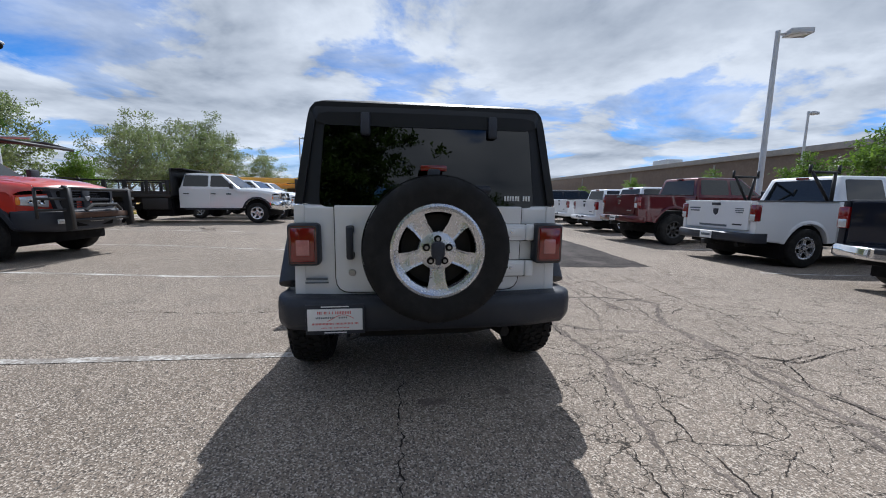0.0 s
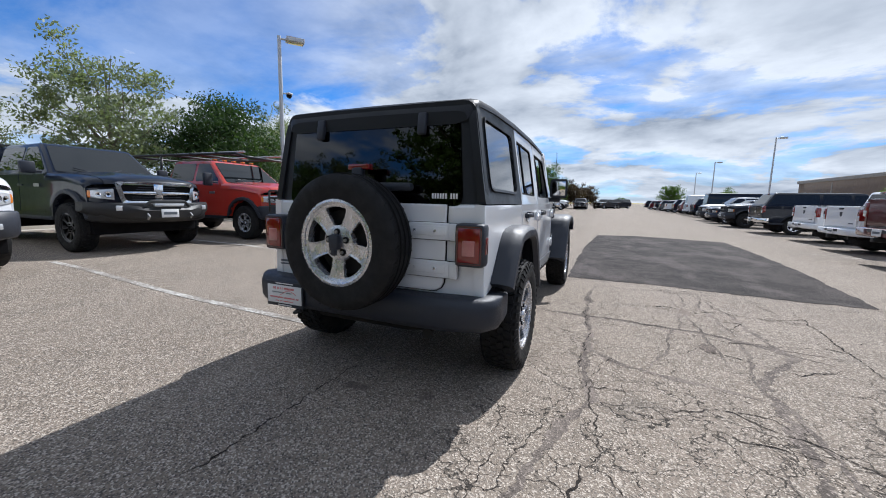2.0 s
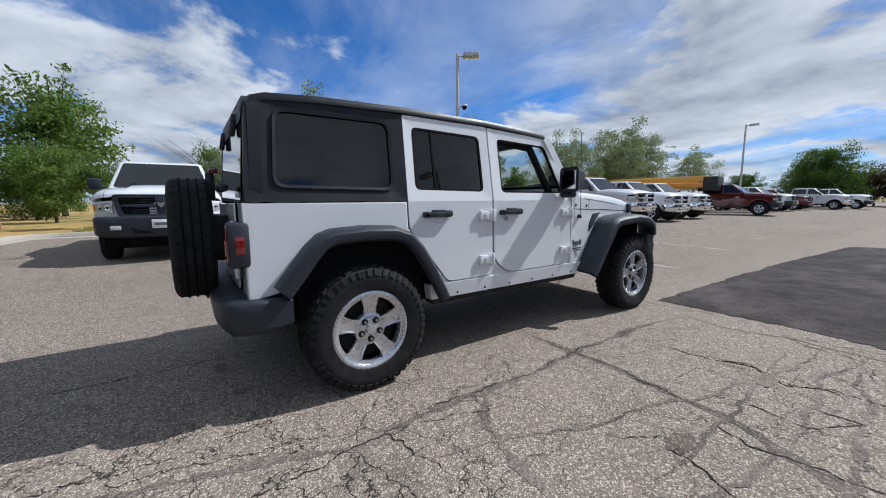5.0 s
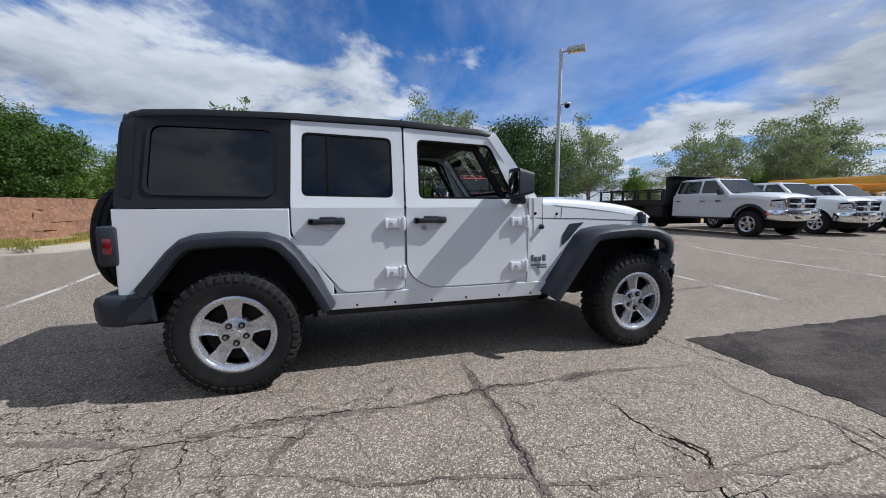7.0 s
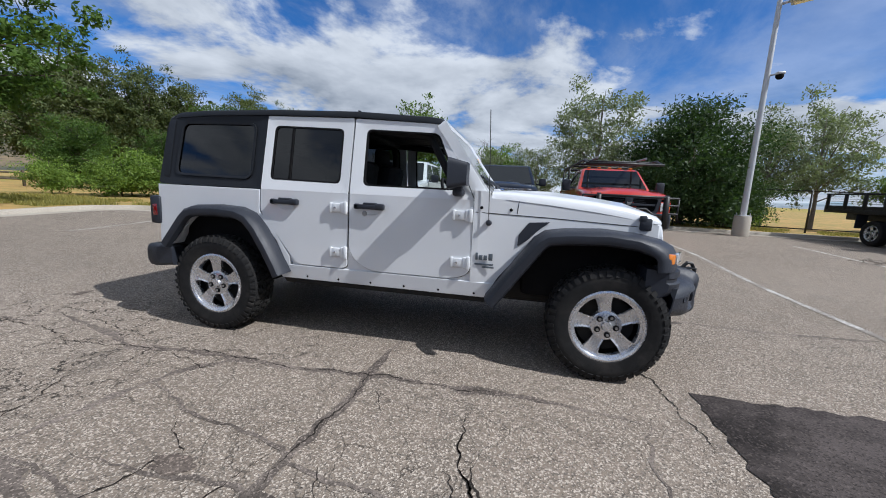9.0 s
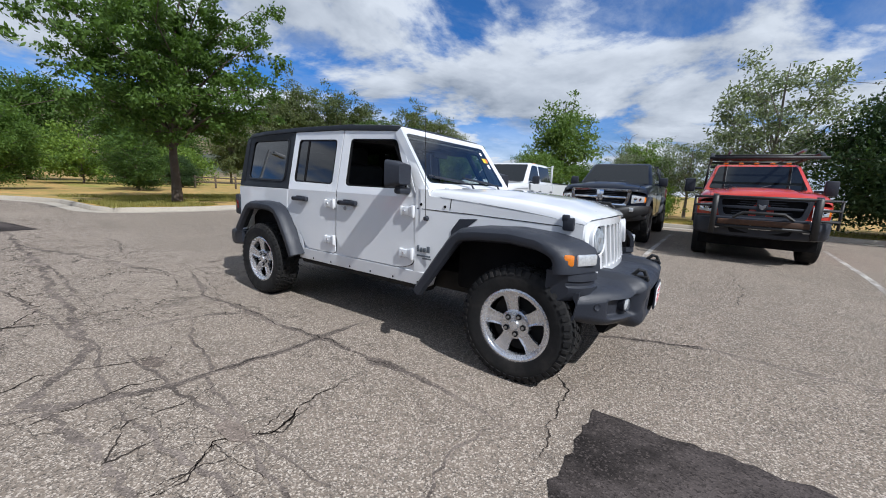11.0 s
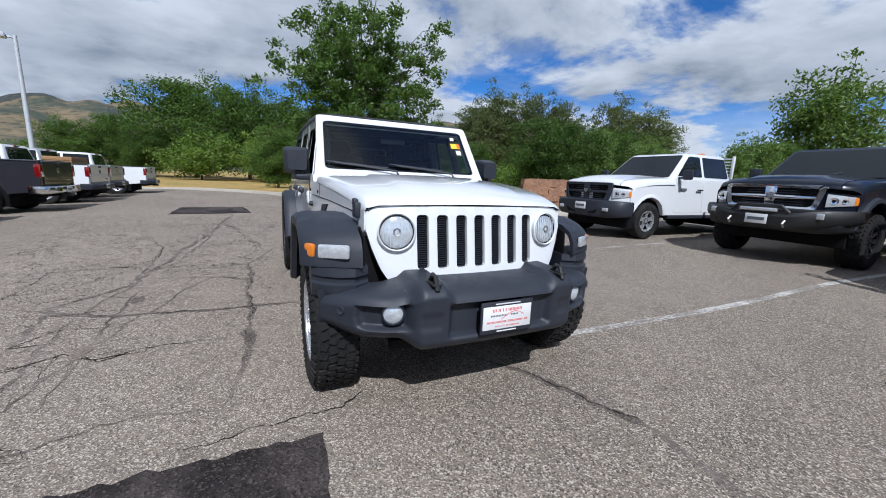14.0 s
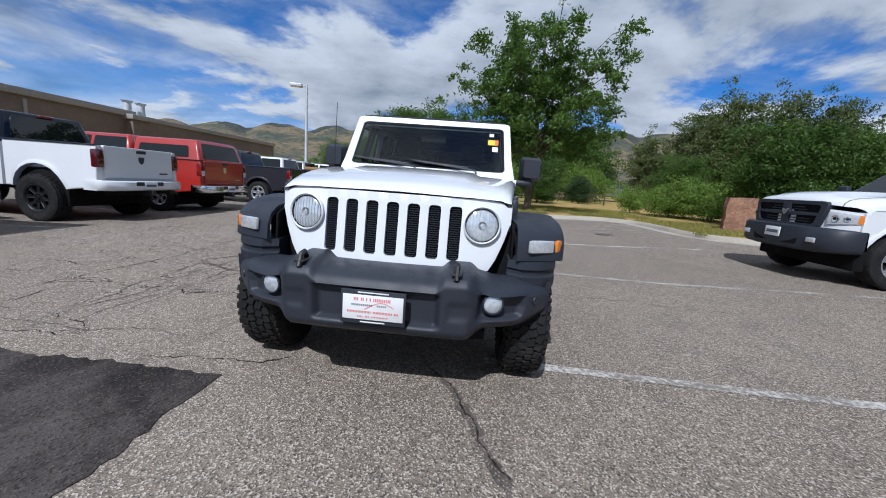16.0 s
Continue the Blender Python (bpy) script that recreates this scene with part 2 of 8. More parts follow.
LEAF = leaf_material("locust_leaves", (0.018, 0.046, 0.009), (0.115, 0.195, 0.036))
LEAF_OLIVE = leaf_material("olive_leaves", (0.105, 0.130, 0.080), (0.29, 0.325, 0.225))
LEAF_COTTON = leaf_material("cottonwood_leaves", (0.040, 0.062, 0.022), (0.16, 0.19, 0.075))
LEAF_POPLAR = leaf_material("poplar_leaves", (0.045, 0.088, 0.020), (0.20, 0.29, 0.075))
LEAF_DARK = leaf_material("juniper_leaves", (0.016, 0.040, 0.013), (0.070, 0.115, 0.042))
LEAF_BUSH = leaf_material("willow_leaves", (0.062, 0.115, 0.020), (0.23, 0.33, 0.060))
LEAF_PLUM = leaf_material("plum_leaves", (0.030, 0.018, 0.014), (0.085, 0.055, 0.035))
LEAF_GRASS = leaf_material("grass_blades", (0.14, 0.15, 0.03), (0.36, 0.31, 0.10))


def ground_material():
    """Weathered asphalt inside the lot, dry grass outside it."""
    m = bpy.data.materials.new("weathered_asphalt")
    m.use_nodes = True
    n = Nodes(m.node_tree)
    at = n.add("ShaderNodeTexCoord").outputs["Object"]
    stones = n.voronoi(at, 140.0, out="Color")
    s_sep = n.add("ShaderNodeSeparateColor")
    n.put(s_sep.inputs[0], stones)
    chip = s_sep.outputs[0]
    chip2 = s_sep.outputs[1]
    big = n.noise(at, 0.35, 5, 0.6)
    mid = n.noise(at, 2.6, 5, 0.6)
    base = n.mix(n.ramp(big, 0.3, 0.7), (0.182, 0.148, 0.117), (0.240, 0.197, 0.158))
    base = n.mix(n.ramp(mid, 0.45, 0.75, 0, 0.45), base, (0.115, 0.100, 0.084))
    base = n.mix(n.ramp(chip, 0.57, 0.93, 0, 0.82), base, (0.545, 0.478, 0.405))
    base = n.mix(n.ramp(chip2, 0.60, 0.93, 0, 0.85), base, (0.055, 0.050, 0.045))
    wn = n.add("ShaderNodeTexNoise")
    n.put(wn.inputs["Vector"], at)
    wn.inputs["Scale"].default_value, wn.inputs["Detail"].default_value = 1.8, 6
    fine = n.add("ShaderNodeTexNoise")
    n.put(fine.inputs["Vector"], at)
    fine.inputs["Scale"].default_value, fine.inputs["Detail"].default_value = 22.0, 4
    warp = n.vec("ADD", n.vec("ADD", at, n.vec("SCALE", wn.outputs["Color"], 0.55)), n.vec("SCALE", fine.outputs["Color"], 0.06))
    edge = n.voronoi(warp, 1.15, "DISTANCE_TO_EDGE")
    edge2 = n.voronoi(warp, 3.1, "DISTANCE_TO_EDGE")
    where = n.noise(at, 0.22, 3)
    sep = n.add("ShaderNodeSeparateXYZ")
    n.put(sep.inputs[0], at)
    # the drive lane east of the stalls is far more cracked than the stalls
    lane = n.math("MULTIPLY", n.ramp(sep.outputs[0], 0.2, 1.0), n.ramp(sep.outputs[0], 5.0, 7.0, 1.0, 0.15))
    base = n.mix(n.math("MULTIPLY", lane, 0.22), base, n.mix(n.ramp(chip, 0.5, 0.95), (0.296, 0.247, 0.203), (0.54, 0.465, 0.395)))
    lane = n.math("MULTIPLY", lane, n.ramp(where, 0.34, 0.52, 0.35, 1.0))
    lane = n.math("MULTIPLY", lane, n.ramp(sep.outputs[1], 0.5, 3.5, 1.0, 0.22))
    crack = n.math("MULTIPLY", n.ramp(edge, 0.0016, 0.0060, 1, 0), lane)
    crack2 = n.math("MULTIPLY", n.ramp(edge2, 0.0032, 0.0100, 1, 0), n.math("MULTIPLY", lane, n.ramp(where, 0.30, 0.46)))
    edge3 = n.voronoi(warp, 6.5, "DISTANCE_TO_EDGE")
    crack3 = n.math("MULTIPLY", n.ramp(edge3, 0.0038, 0.0120, 1, 0), n.math("MULTIPLY", lane, n.ramp(n.noise(at, 0.6, 3), 0.50, 0.58)))
    cracks = n.math("MAXIMUM", n.math("MAXIMUM", crack, crack2), crack3)
    base = n.mix(n.math("MULTIPLY", cracks, 0.92), base, (0.030, 0.027, 0.024))
    stain = n.math("MULTIPLY", n.ramp(n.noise(at, 0.9, 4, 0.6), 0.62, 0.74), 0.35)
    base = n.mix(stain, base, (0.07, 0.062, 0.055))
    # dry grass and soil beyond the kerbs
    gmix = n.mix(n.ramp(n.noise(at, 0.5, 6, 0.65), 0.35, 0.65), (0.42, 0.29, 0.10), (0.20, 0.21, 0.055))
    inside = n.math("MULTIPLY", n.math("GREATER_THAN", sep.outputs[0], -15.0), n.math("GREATER_THAN", sep.outputs[1], -27.0))
    inside = n.math("MULTIPLY", inside, n.math("LESS_THAN", sep.outputs[0], 160.0))
    inside = n.math("MULTIPLY", inside, n.math("LESS_THAN", sep.outputs[1], 600.0))
    col = n.mix(inside, gmix, base)
    b = n.add("ShaderNodeBsdfPrincipled")
    n.put(b.inputs["Base Color"], col)
    b.inputs["Roughness"].default_value = 0.88
    b.inputs["Specular IOR Level"].default_value = 0.12
    h = n.math("ADD", n.math("MULTIPLY", n.voronoi(at, 140.0), 0.8), n.math("MULTIPLY", cracks, -2.5))
    n.put(b.inputs["Normal"], n.bump(h, 0.6, 0.007))
    n.put(n.add("ShaderNodeOutputMaterial").inputs[0], b.outputs[0])
    return m


ASPHALT = ground_material()


def tarmac(name, colour, light, scale=110.0, streaks=0.0, rough=0.9):
    m = bpy.data.materials.new(name)
    m.use_nodes = True
    n = Nodes(m.node_tree)
    at = n.add("ShaderNodeTexCoord").outputs["Object"]
    chip = n.add("ShaderNodeSeparateColor")
    n.put(chip.inputs[0], n.voronoi(at, scale, out="Color"))
    base = n.mix(n.ramp(n.noise(at, 2.3, 8, 0.72), 0.38, 0.66), colour, light)
    base = n.mix(n.ramp(n.noise(at, 0.8, 6, 0.7), 0.46, 0.62, 0.0, 0.55), base, tuple(min(1, c * 1.7) for c in light))
    if streaks:
        # pale worn blotches drawn out along the drive lane
        long = n.vec("MULTIPLY", at, (1.0, 0.55, 1.0))
        worn = n.ramp(n.noise(long, 1.3, 7, 0.62, 0.4), 0.47, 0.66, 0.0, streaks)
        base = n.mix(worn, base, (0.120, 0.100, 0.094))
    base = n.mix(n.ramp(chip.outputs[0], 0.7, 1.0, 0, 0.5), base, tuple(min(1, c * 3.0) for c in light))
    base = n.mix(n.ramp(chip.outputs[1], 0.6, 1.0, 0, 0.6), base, tuple(c * 0.5 for c in colour))
    b = n.add("ShaderNodeBsdfPrincipled")
    n.put(b.inputs["Base Color"], base)
    b.inputs["Roughness"].default_value = rough
    b.inputs["Specular IOR Level"].default_value = 0.16
    n.put(b.inputs["Normal"], n.bump(n.voronoi(at, scale), 0.5, 0.005))
    n.put(n.add("ShaderNodeOutputMaterial").inputs[0], b.outputs[0])
    return m


PATCH = tarmac("dark_tarmac_patch", (0.014, 0.0117, 0.0109), (0.043, 0.0358, 0.0330), streaks=0.6, rough=0.88)
SEALER = tarmac("crack_sealer", (0.080, 0.067, 0.058), (0.170, 0.142, 0.122), 140)
CRACK = tarmac("open_crack", (0.018, 0.015, 0.013), (0.034, 0.028, 0.024))
OIL = tarmac("oil_stain", (0.092, 0.075, 0.064), (0.160, 0.130, 0.109), 140)


def line_material():
    m = bpy.data.materials.new("worn_white_line")
    m.use_nodes = True
    n = Nodes(m.node_tree)
    at = n.add("ShaderNodeTexCoord").outputs["Object"]
    worn = n.math("ADD", n.math("MULTIPLY", n.noise(at, 30, 5, 0.7), 0.6), n.math("MULTIPLY", n.noise(at, 1.7, 4), 0.5))
    col = n.mix(n.ramp(worn, 0.43, 0.62), (0.56, 0.54, 0.50), (0.19, 0.165, 0.14))
    b = n.add("ShaderNodeBsdfPrincipled")
    n.put(b.inputs["Base Color"], col)
    b.inputs["Roughness"].default_value = 0.85
    n.put(b.inputs["Normal"], n.bump(n.voronoi(at, 85), 0.5, 0.005))
    n.put(n.add("ShaderNodeOutputMaterial").inputs[0], b.outputs[0])
    return m


LINE = line_material()


def mottled(name, stops, scale, bump=0.4):
    m = bpy.data.materials.new(name)
    m.use_nodes = True
    n = Nodes(m.node_tree)
    at = n.add("ShaderNodeTexCoord").outputs["Object"]
    a = n.noise(at, scale, 8, 0.65)
    c = n.noise(at, scale * 7, 5, 0.6)
    col = n.mix(n.ramp(a, 0.38, 0.62), stops[0], stops[1])
    col = n.mix(n.ramp(c, 0.45, 0.65, 0, 0.7), col, stops[2])
    b = n.add("ShaderNodeBsdfPrincipled")
    n.put(b.inputs["Base Color"], col)
    b.inputs["Roughness"].default_value = 0.95
    n.put(b.inputs["Normal"], n.bump(c, bump, 0.03))
    n.put(n.add("ShaderNodeOutputMaterial").inputs[0], b.outputs[0])
    return m


VERGE = mottled("dry_verge_grass", ((0.46, 0.27, 0.09), (0.30, 0.22, 0.06), (0.15, 0.16, 0.04)), 0.35)
# hill colours: the dark mottles hold scrub and painted-in cloud shade
HILL = mottled("scrub_cloud_shade_hillside", ((0.19, 0.140, 0.080), (0.048, 0.060, 0.040), (0.018, 0.030, 0.026)), 0.010)
RIDGE = mottled("dark_ridge", ((0.030, 0.040, 0.036), (0.020, 0.030, 0.030), (0.085, 0.075, 0.050)), 0.012)
STONE = mottled("red_sandstone", ((0.27, 0.14, 0.085), (0.20, 0.105, 0.07), (0.33, 0.21, 0.14)), 1.6, 0.9)
STUCCO = mottled("brown_stucco", ((0.17, 0.125, 0.095), (0.145, 0.11, 0.085), (0.19, 0.145, 0.11)), 0.3, 0.2)
PARAPET = mottled("grey_parapet", ((0.30, 0.28, 0.26), (0.26, 0.25, 0.23), (0.33, 0.31, 0.28)), 0.3, 0.2)

# ---- mesh helpers ----


def part(name, bm, material, parent=None, label="", sharp=35):
    """Links a bmesh as one mesh object under a thing or a part."""
    bmesh.ops.recalc_face_normals(bm, faces=bm.faces)
    me = bpy.data.meshes.new(name)
    bm.to_mesh(me)
    bm.free()
    me.materials.append(material)
    if sharp:
        me.shade_smooth()
        me.set_sharp_from_angle(angle=radians(sharp))
        for f in me.polygons:
            if len(f.vertices) > 4:
                f.use_smooth = False
    ob = new(name, me)
    ob.parent = parent
    if label:
        ob["label"] = label
    return ob


def thing(name, label, category, group="", kind=""):
    return tagged(new(name), label, category, group, kind)


def soften(bm, width=0.006, seg=2, angle=30):
    edges = [e for e in bm.edges if len(e.link_faces) == 2 and e.calc_face_angle(0) > radians(angle)]
    if edges:
        bmesh.ops.bevel(bm, geom=edges, offset=width, segments=seg, profile=0.5, affect="EDGES", clamp_overlap=True)
    return bm


def rbox(cx, cy, cz, sx, sy, sz, r=0.008, bm=None, rot=None):
    b = bmesh.new()
    bmesh.ops.create_cube(b, size=1.0)
    for v in b.verts:
        v.co = Vector((v.co.x * sx, v.co.y * sy, v.co.z * sz))
    bmesh.ops.recalc_face_normals(b, faces=b.faces)
    if r:
        soften(b, min(r, 0.45 * min(sx, sy, sz)), 2)
    m = Matrix.Translation((cx, cy, cz)) @ (rot or Matrix())
    bmesh.ops.transform(b, matrix=m, verts=b.verts)
    return join(bm, b)


def join(bm, b):
    if bm is None:
        return b
    me = bpy.data.meshes.new("tmp")
    b.to_mesh(me)
    b.free()
    bm.from_mesh(me)
    bpy.data.meshes.remove(me)
    return bm


def loft(loops, closed=True, caps=True, bm=None):
    bm = bm or bmesh.new()
    rows = [[bm.verts.new(p) for p in loop] for loop in loops]
    k = len(rows[0])
    for a, b in zip(rows, rows[1:]):
        for i in range(k if closed else k - 1):
            j = (i + 1) % k
            bm.faces.new((a[i], a[j], b[j], b[i]))
    if caps and closed:
        bm.faces.new(rows[0][::-1])
        bm.faces.new(rows[-1])
    return bm


def rounded(poly, r, seg=4):
    """A polygon with its corners filleted; r is one radius or one for each corner."""
    out, k = [], len(poly)
    for i in range(k):
        p = Vector(poly[i])
        a, b = Vector(poly[i - 1]) - p, Vector(poly[(i + 1) % k]) - p
        rad = r[i] if isinstance(r, (tuple, list)) else r
        cut = min(rad, 0.48 * a.length, 0.48 * b.length)
        if cut < 1e-4:
            out.append(tuple(p))
            continue
        s, e = p + a.normalized() * cut, p + b.normalized() * cut
        for q in range(seg + 1):
            f = q / seg
            out.append(tuple((1 - f) ** 2 * s + 2 * f * (1 - f) * p + f * f * e))
    return out


def prism(poly, place, depth, bevel=0.005, bm=None):
    """A plate: the polygon's points go through place(u, v, d) at d = 0 and d = -depth."""
    b = bmesh.new()
    front = [b.verts.new(place(u, v, 0.0)) for u, v in poly]
    rear = [b.verts.new(place(u, v, -depth)) for u, v in poly]
    b.faces.new(front)
    b.faces.new(rear[::-1])
    k = len(poly)
    for i in range(k):
        j = (i + 1) % k
        b.faces.new((front[i], rear[i], rear[j], front[j]))
    bmesh.ops.recalc_face_normals(b, faces=b.faces)
    if bevel:
        rim = [e for e in b.edges if len(e.link_faces) == 2 and any(len(f.verts) > 4 or f.verts[0] in front for f in e.link_faces) and e.verts[0] in front and e.verts[1] in front]
        bmesh.ops.bevel(b, geom=rim, offset=bevel, segments=2, profile=0.5, affect="EDGES", clamp_overlap=True)
    return join(bm, b)


def ring(outer, inner, place, depth, r_out=0.03, r_in=0.04, bm=None, lip=0.0):
    """A frame: corners of both loops match one to one."""
    seg = 4
    a, c = rounded(outer, r_out, seg), rounded(inner, r_in, seg)
    bm = bm or bmesh.new()
    k = len(a)
    oa = [bm.verts.new(place(u, v, 0)) for u, v in a]
    ob = [bm.verts.new(place(u, v, -depth)) for u, v in a]
    ia = [bm.verts.new(place(u, v, -lip)) for u, v in c]
    ib = [bm.verts.new(place(u, v, -depth)) for u, v in c]
    for i in range(k):
        j = (i + 1) % k
        for q in ((oa[i], oa[j], ia[j], ia[i]), (ia[i], ia[j], ib[j], ib[i]), (ib[i], ib[j], ob[j], ob[i]), (ob[i], ob[j], oa[j], oa[i])):
            bm.faces.new(q)
    return bm


def sheet(poly, place, bm=None, d=0.0):
    bm = bm or bmesh.new()
    bm.faces.new([bm.verts.new(place(u, v, d)) for u, v in poly])
    return bm


def tube(points, r, seg=8, bm=None, closed_ends=True):
    bm = bm or bmesh.new()
    pts = [Vector(p) for p in points]
    rows, side = [], None
    for i, p in enumerate(pts):
        d = (pts[min(i + 1, len(pts) - 1)] - pts[max(i - 1, 0)]).normalized()
        if side is None:
            side = d.orthogonal().normalized()
        else:
            side = (side - d * side.dot(d)).normalized()
        other = d.cross(side)
        rad = r[i] if isinstance(r, (list, tuple)) else r
        rows.append([bm.verts.new(p + (side * math.cos(a) + other * math.sin(a)) * rad) for a in (2 * math.pi * q / seg for q in range(seg))])
    for a, b in zip(rows, rows[1:]):
        for q in range(seg):
            w = (q + 1) % seg
            bm.faces.new((a[q], a[w], b[w], b[q]))
    if closed_ends:
        bm.faces.new(rows[0][::-1])
        bm.faces.new(rows[-1])
    return bm


def lathe(profile, seg=40, bm=None, centre=(0, 0, 0), closed=False):
    """Turns (radius, along x) pairs round the x axis."""
    bm = bm or bmesh.new()
    cx, cy, cz = centre
    rows = []
    for q in range(seg):
        a = 2 * math.pi * q / seg
        rows.append([bm.verts.new((cx + h, cy + r * math.cos(a), cz + r * math.sin(a))) for r, h in profile])
    k = len(profile)
    for q in range(seg):
        a, b = rows[q], rows[(q + 1) % seg]
        for i in range(k if closed else k - 1):
            j = (i + 1) % k
            bm.faces.new((a[i], a[j], b[j], b[i]))
    return bm


def disc_dir(bm, matrix):
    bmesh.ops.transform(bm, matrix=matrix, verts=bm.verts)
    return bm


def smooth01(a, b, x):
    t = min(1.0, max(0.0, (x - a) / (b - a)))
    return t * t * (3 - 2 * t)


def gz(x, y=0.0):
    """Height of the lot: it falls a little towards the east."""
    return -0.135 * smooth01(4.6, 8.4, x) if x > 0 else 0.10 * smooth01(2.6, 6.2, -x)

# ---- the lot: one sheet to the horizon ----


def build_ground():
    xs = sorted({-3000, -1200, -500, -200, -100, -60, 60, 100, 200, 500, 1200, 3000, *[-40 + 2 * i for i in range(41)], *[-7 + 0.25 * i for i in range(57)]})
    ys = sorted({-3000, -1200, -500, -200, -100, -60, 200, 400, 800, 1500, 3000, *[-40 + 5 * i for i in range(40)], *[-6 + 0.5 * i for i in range(28)]})
    bm = bmesh.new()
    grid = [[bm.verts.new((x, y, gz(x, y))) for x in xs] for y in ys]
    for r0, r1 in zip(grid, grid[1:]):
        for i in range(len(xs) - 1):
            bm.faces.new((r0[i], r0[i + 1], r1[i + 1], r1[i]))
    ob = part("ground", bm, ASPHALT)
    tagged(ob, "weathered grey-brown asphalt car park with a web of cracks", "ground", kind="structure")


build_ground()


def strip(name, points, width, material, label, lift=0.004, wobble=0.0, taper=False, step=0.08, wvar=0.0, category="marking"):
    """A flat band laid on the lot along a line of points."""
    rng = random.Random(name + str(points[0]))
    bm, rows, dist = bmesh.new(), [], 0.0
    pts = []
    for a, b in zip(points, points[1:]):
        a, b = Vector(a), Vector(b)
        k = max(1, int((b - a).length / step))
        pts += [a.lerp(b, i / k) for i in range(k)]
    pts.append(Vector(points[-1]))
    total = len(pts)
    for i, p in enumerate(pts):
        d = (pts[min(i + 1, total - 1)] - pts[max(i - 1, 0)]).normalized()
        side = Vector((-d.y, d.x))
        off = wobble * (noise.noise((p.x * 2.7, p.y * 2.7, 1.3)) + 0.6 * noise.noise((p.x * 9, p.y * 9, 4.1)) + 0.45 * noise.noise((p.x * 27, p.y * 27, 2.2)))
        w = width * (1 + wvar * (noise.noise((p.x * 6, p.y * 6, 8.8)) + rng.uniform(-0.5, 0.5)))
        if taper:
            w *= max(0.05, min(1.0, 5.0 * min(i, total - 1 - i) / total))
        c = p + side * off
        rows.append([bm.verts.new((*q, gz(q.x, q.y) + lift)) for q in (c + side * w / 2, c - side * w / 2)])
    for a, b in zip(rows, rows[1:]):
        bm.faces.new((a[0], a[1], b[1], b[0]))
    return tagged(part(name, bm, material), label, category, kind="structure")


LINE_LABEL = "worn white painted parking stall line on asphalt"
for y0, y1, x0, x1 in ((0.02, 0.22, -0.95, -6.5), (3.02, 3.22, -0.6, -10.4), (5.90, 6.55, 0.15, -9.8), (9.05, 10.5, 0.5, -9.6), (-3.15, -3.55, -1.6, -6.3), (-6.9, -7.3, -2.6, -7.2), (12.6, 13.6, 0.0, -9.5), (16.1, 17.0, 0.0, -9.5), (19.8, 20.4, 0.0, -9.5)):
    strip("stall_line", [(x0, y0), (x1, y1)], 0.088, LINE, LINE_LABEL, wvar=0.08, step=0.2)
for y in (-16.5, -13.2, -10.2, -6.9, -3.45, -0.4, 2.95, 6.5, 10.4, 14.3, 18.1, 22.0, 26.0, 30.0):
    strip("stall_line", [(6.3, y), (11.8, y)], 0.088, LINE, LINE_LABEL, wvar=0.08, step=0.2)

SEAL_LABEL = "dark tar sealer band along a crack in the asphalt"
CRACK_LABEL = "open jagged crack in the asphalt"
strip("sealed_crack", [(1.0, -1.6), (1.11, -1.2), (1.2, -0.75), (1.38, -0.29), (1.33, 0.08), (1.33, 0.98), (1.27, 1.6), (1.26, 2.38), (1.31, 2.93), (1.38, 3.3)], 0.060, SEALER, SEAL_LABEL, 0.0012, 0.03, True, 0.025, 0.9)
strip("sealed_crack", [(0.55, 1.53), (1.15, 1.50), (1.53, 1.49), (1.8, 1.47), (2.3, 1.43), (2.75, 1.2), (3.2, 0.95)], 0.055, SEALER, SEAL_LABEL, 0.0016, 0.03, True, 0.05, 0.8)
strip("sealed_crack", [(2.25, -5.59), (1.71, -3.78), (1.46, -2.45), (1.17, -1.27)], 0.066, SEALER, SEAL_LABEL, 0.0014, 0.08, True, 0.025, 0.9)
strip("sealed_crack", [(1.97, -8.32), (2.15, -3.6), (2.36, -0.94), (2.42, 0.21), (2.58, 0.71), (2.81, 1.05), (2.7, 2.2), (2.5, 3.3)], 0.060, SEALER, SEAL_LABEL, 0.0018, 0.07, True, 0.025, 0.9)
strip("sealed_crack", [(1.33, 0.57), (1.49, 0.39), (1.6, 0.31), (1.92, 0.25), (2.4, 0.15)], 0.044, SEALER, SEAL_LABEL, 0.0020, 0.03, True, 0.025, 0.9)
strip("sealed_crack", [(-0.1, 2.9), (-0.24, 3.19), (-0.4, 3.43), (-0.51, 3.67), (-0.58, 3.91), (-0.67, 4.15), (-0.62, 4.9), (-0.75, 6.2)], 0.055, SEALER, SEAL_LABEL, 0.0014, 0.02, True, 0.04, 0.8)
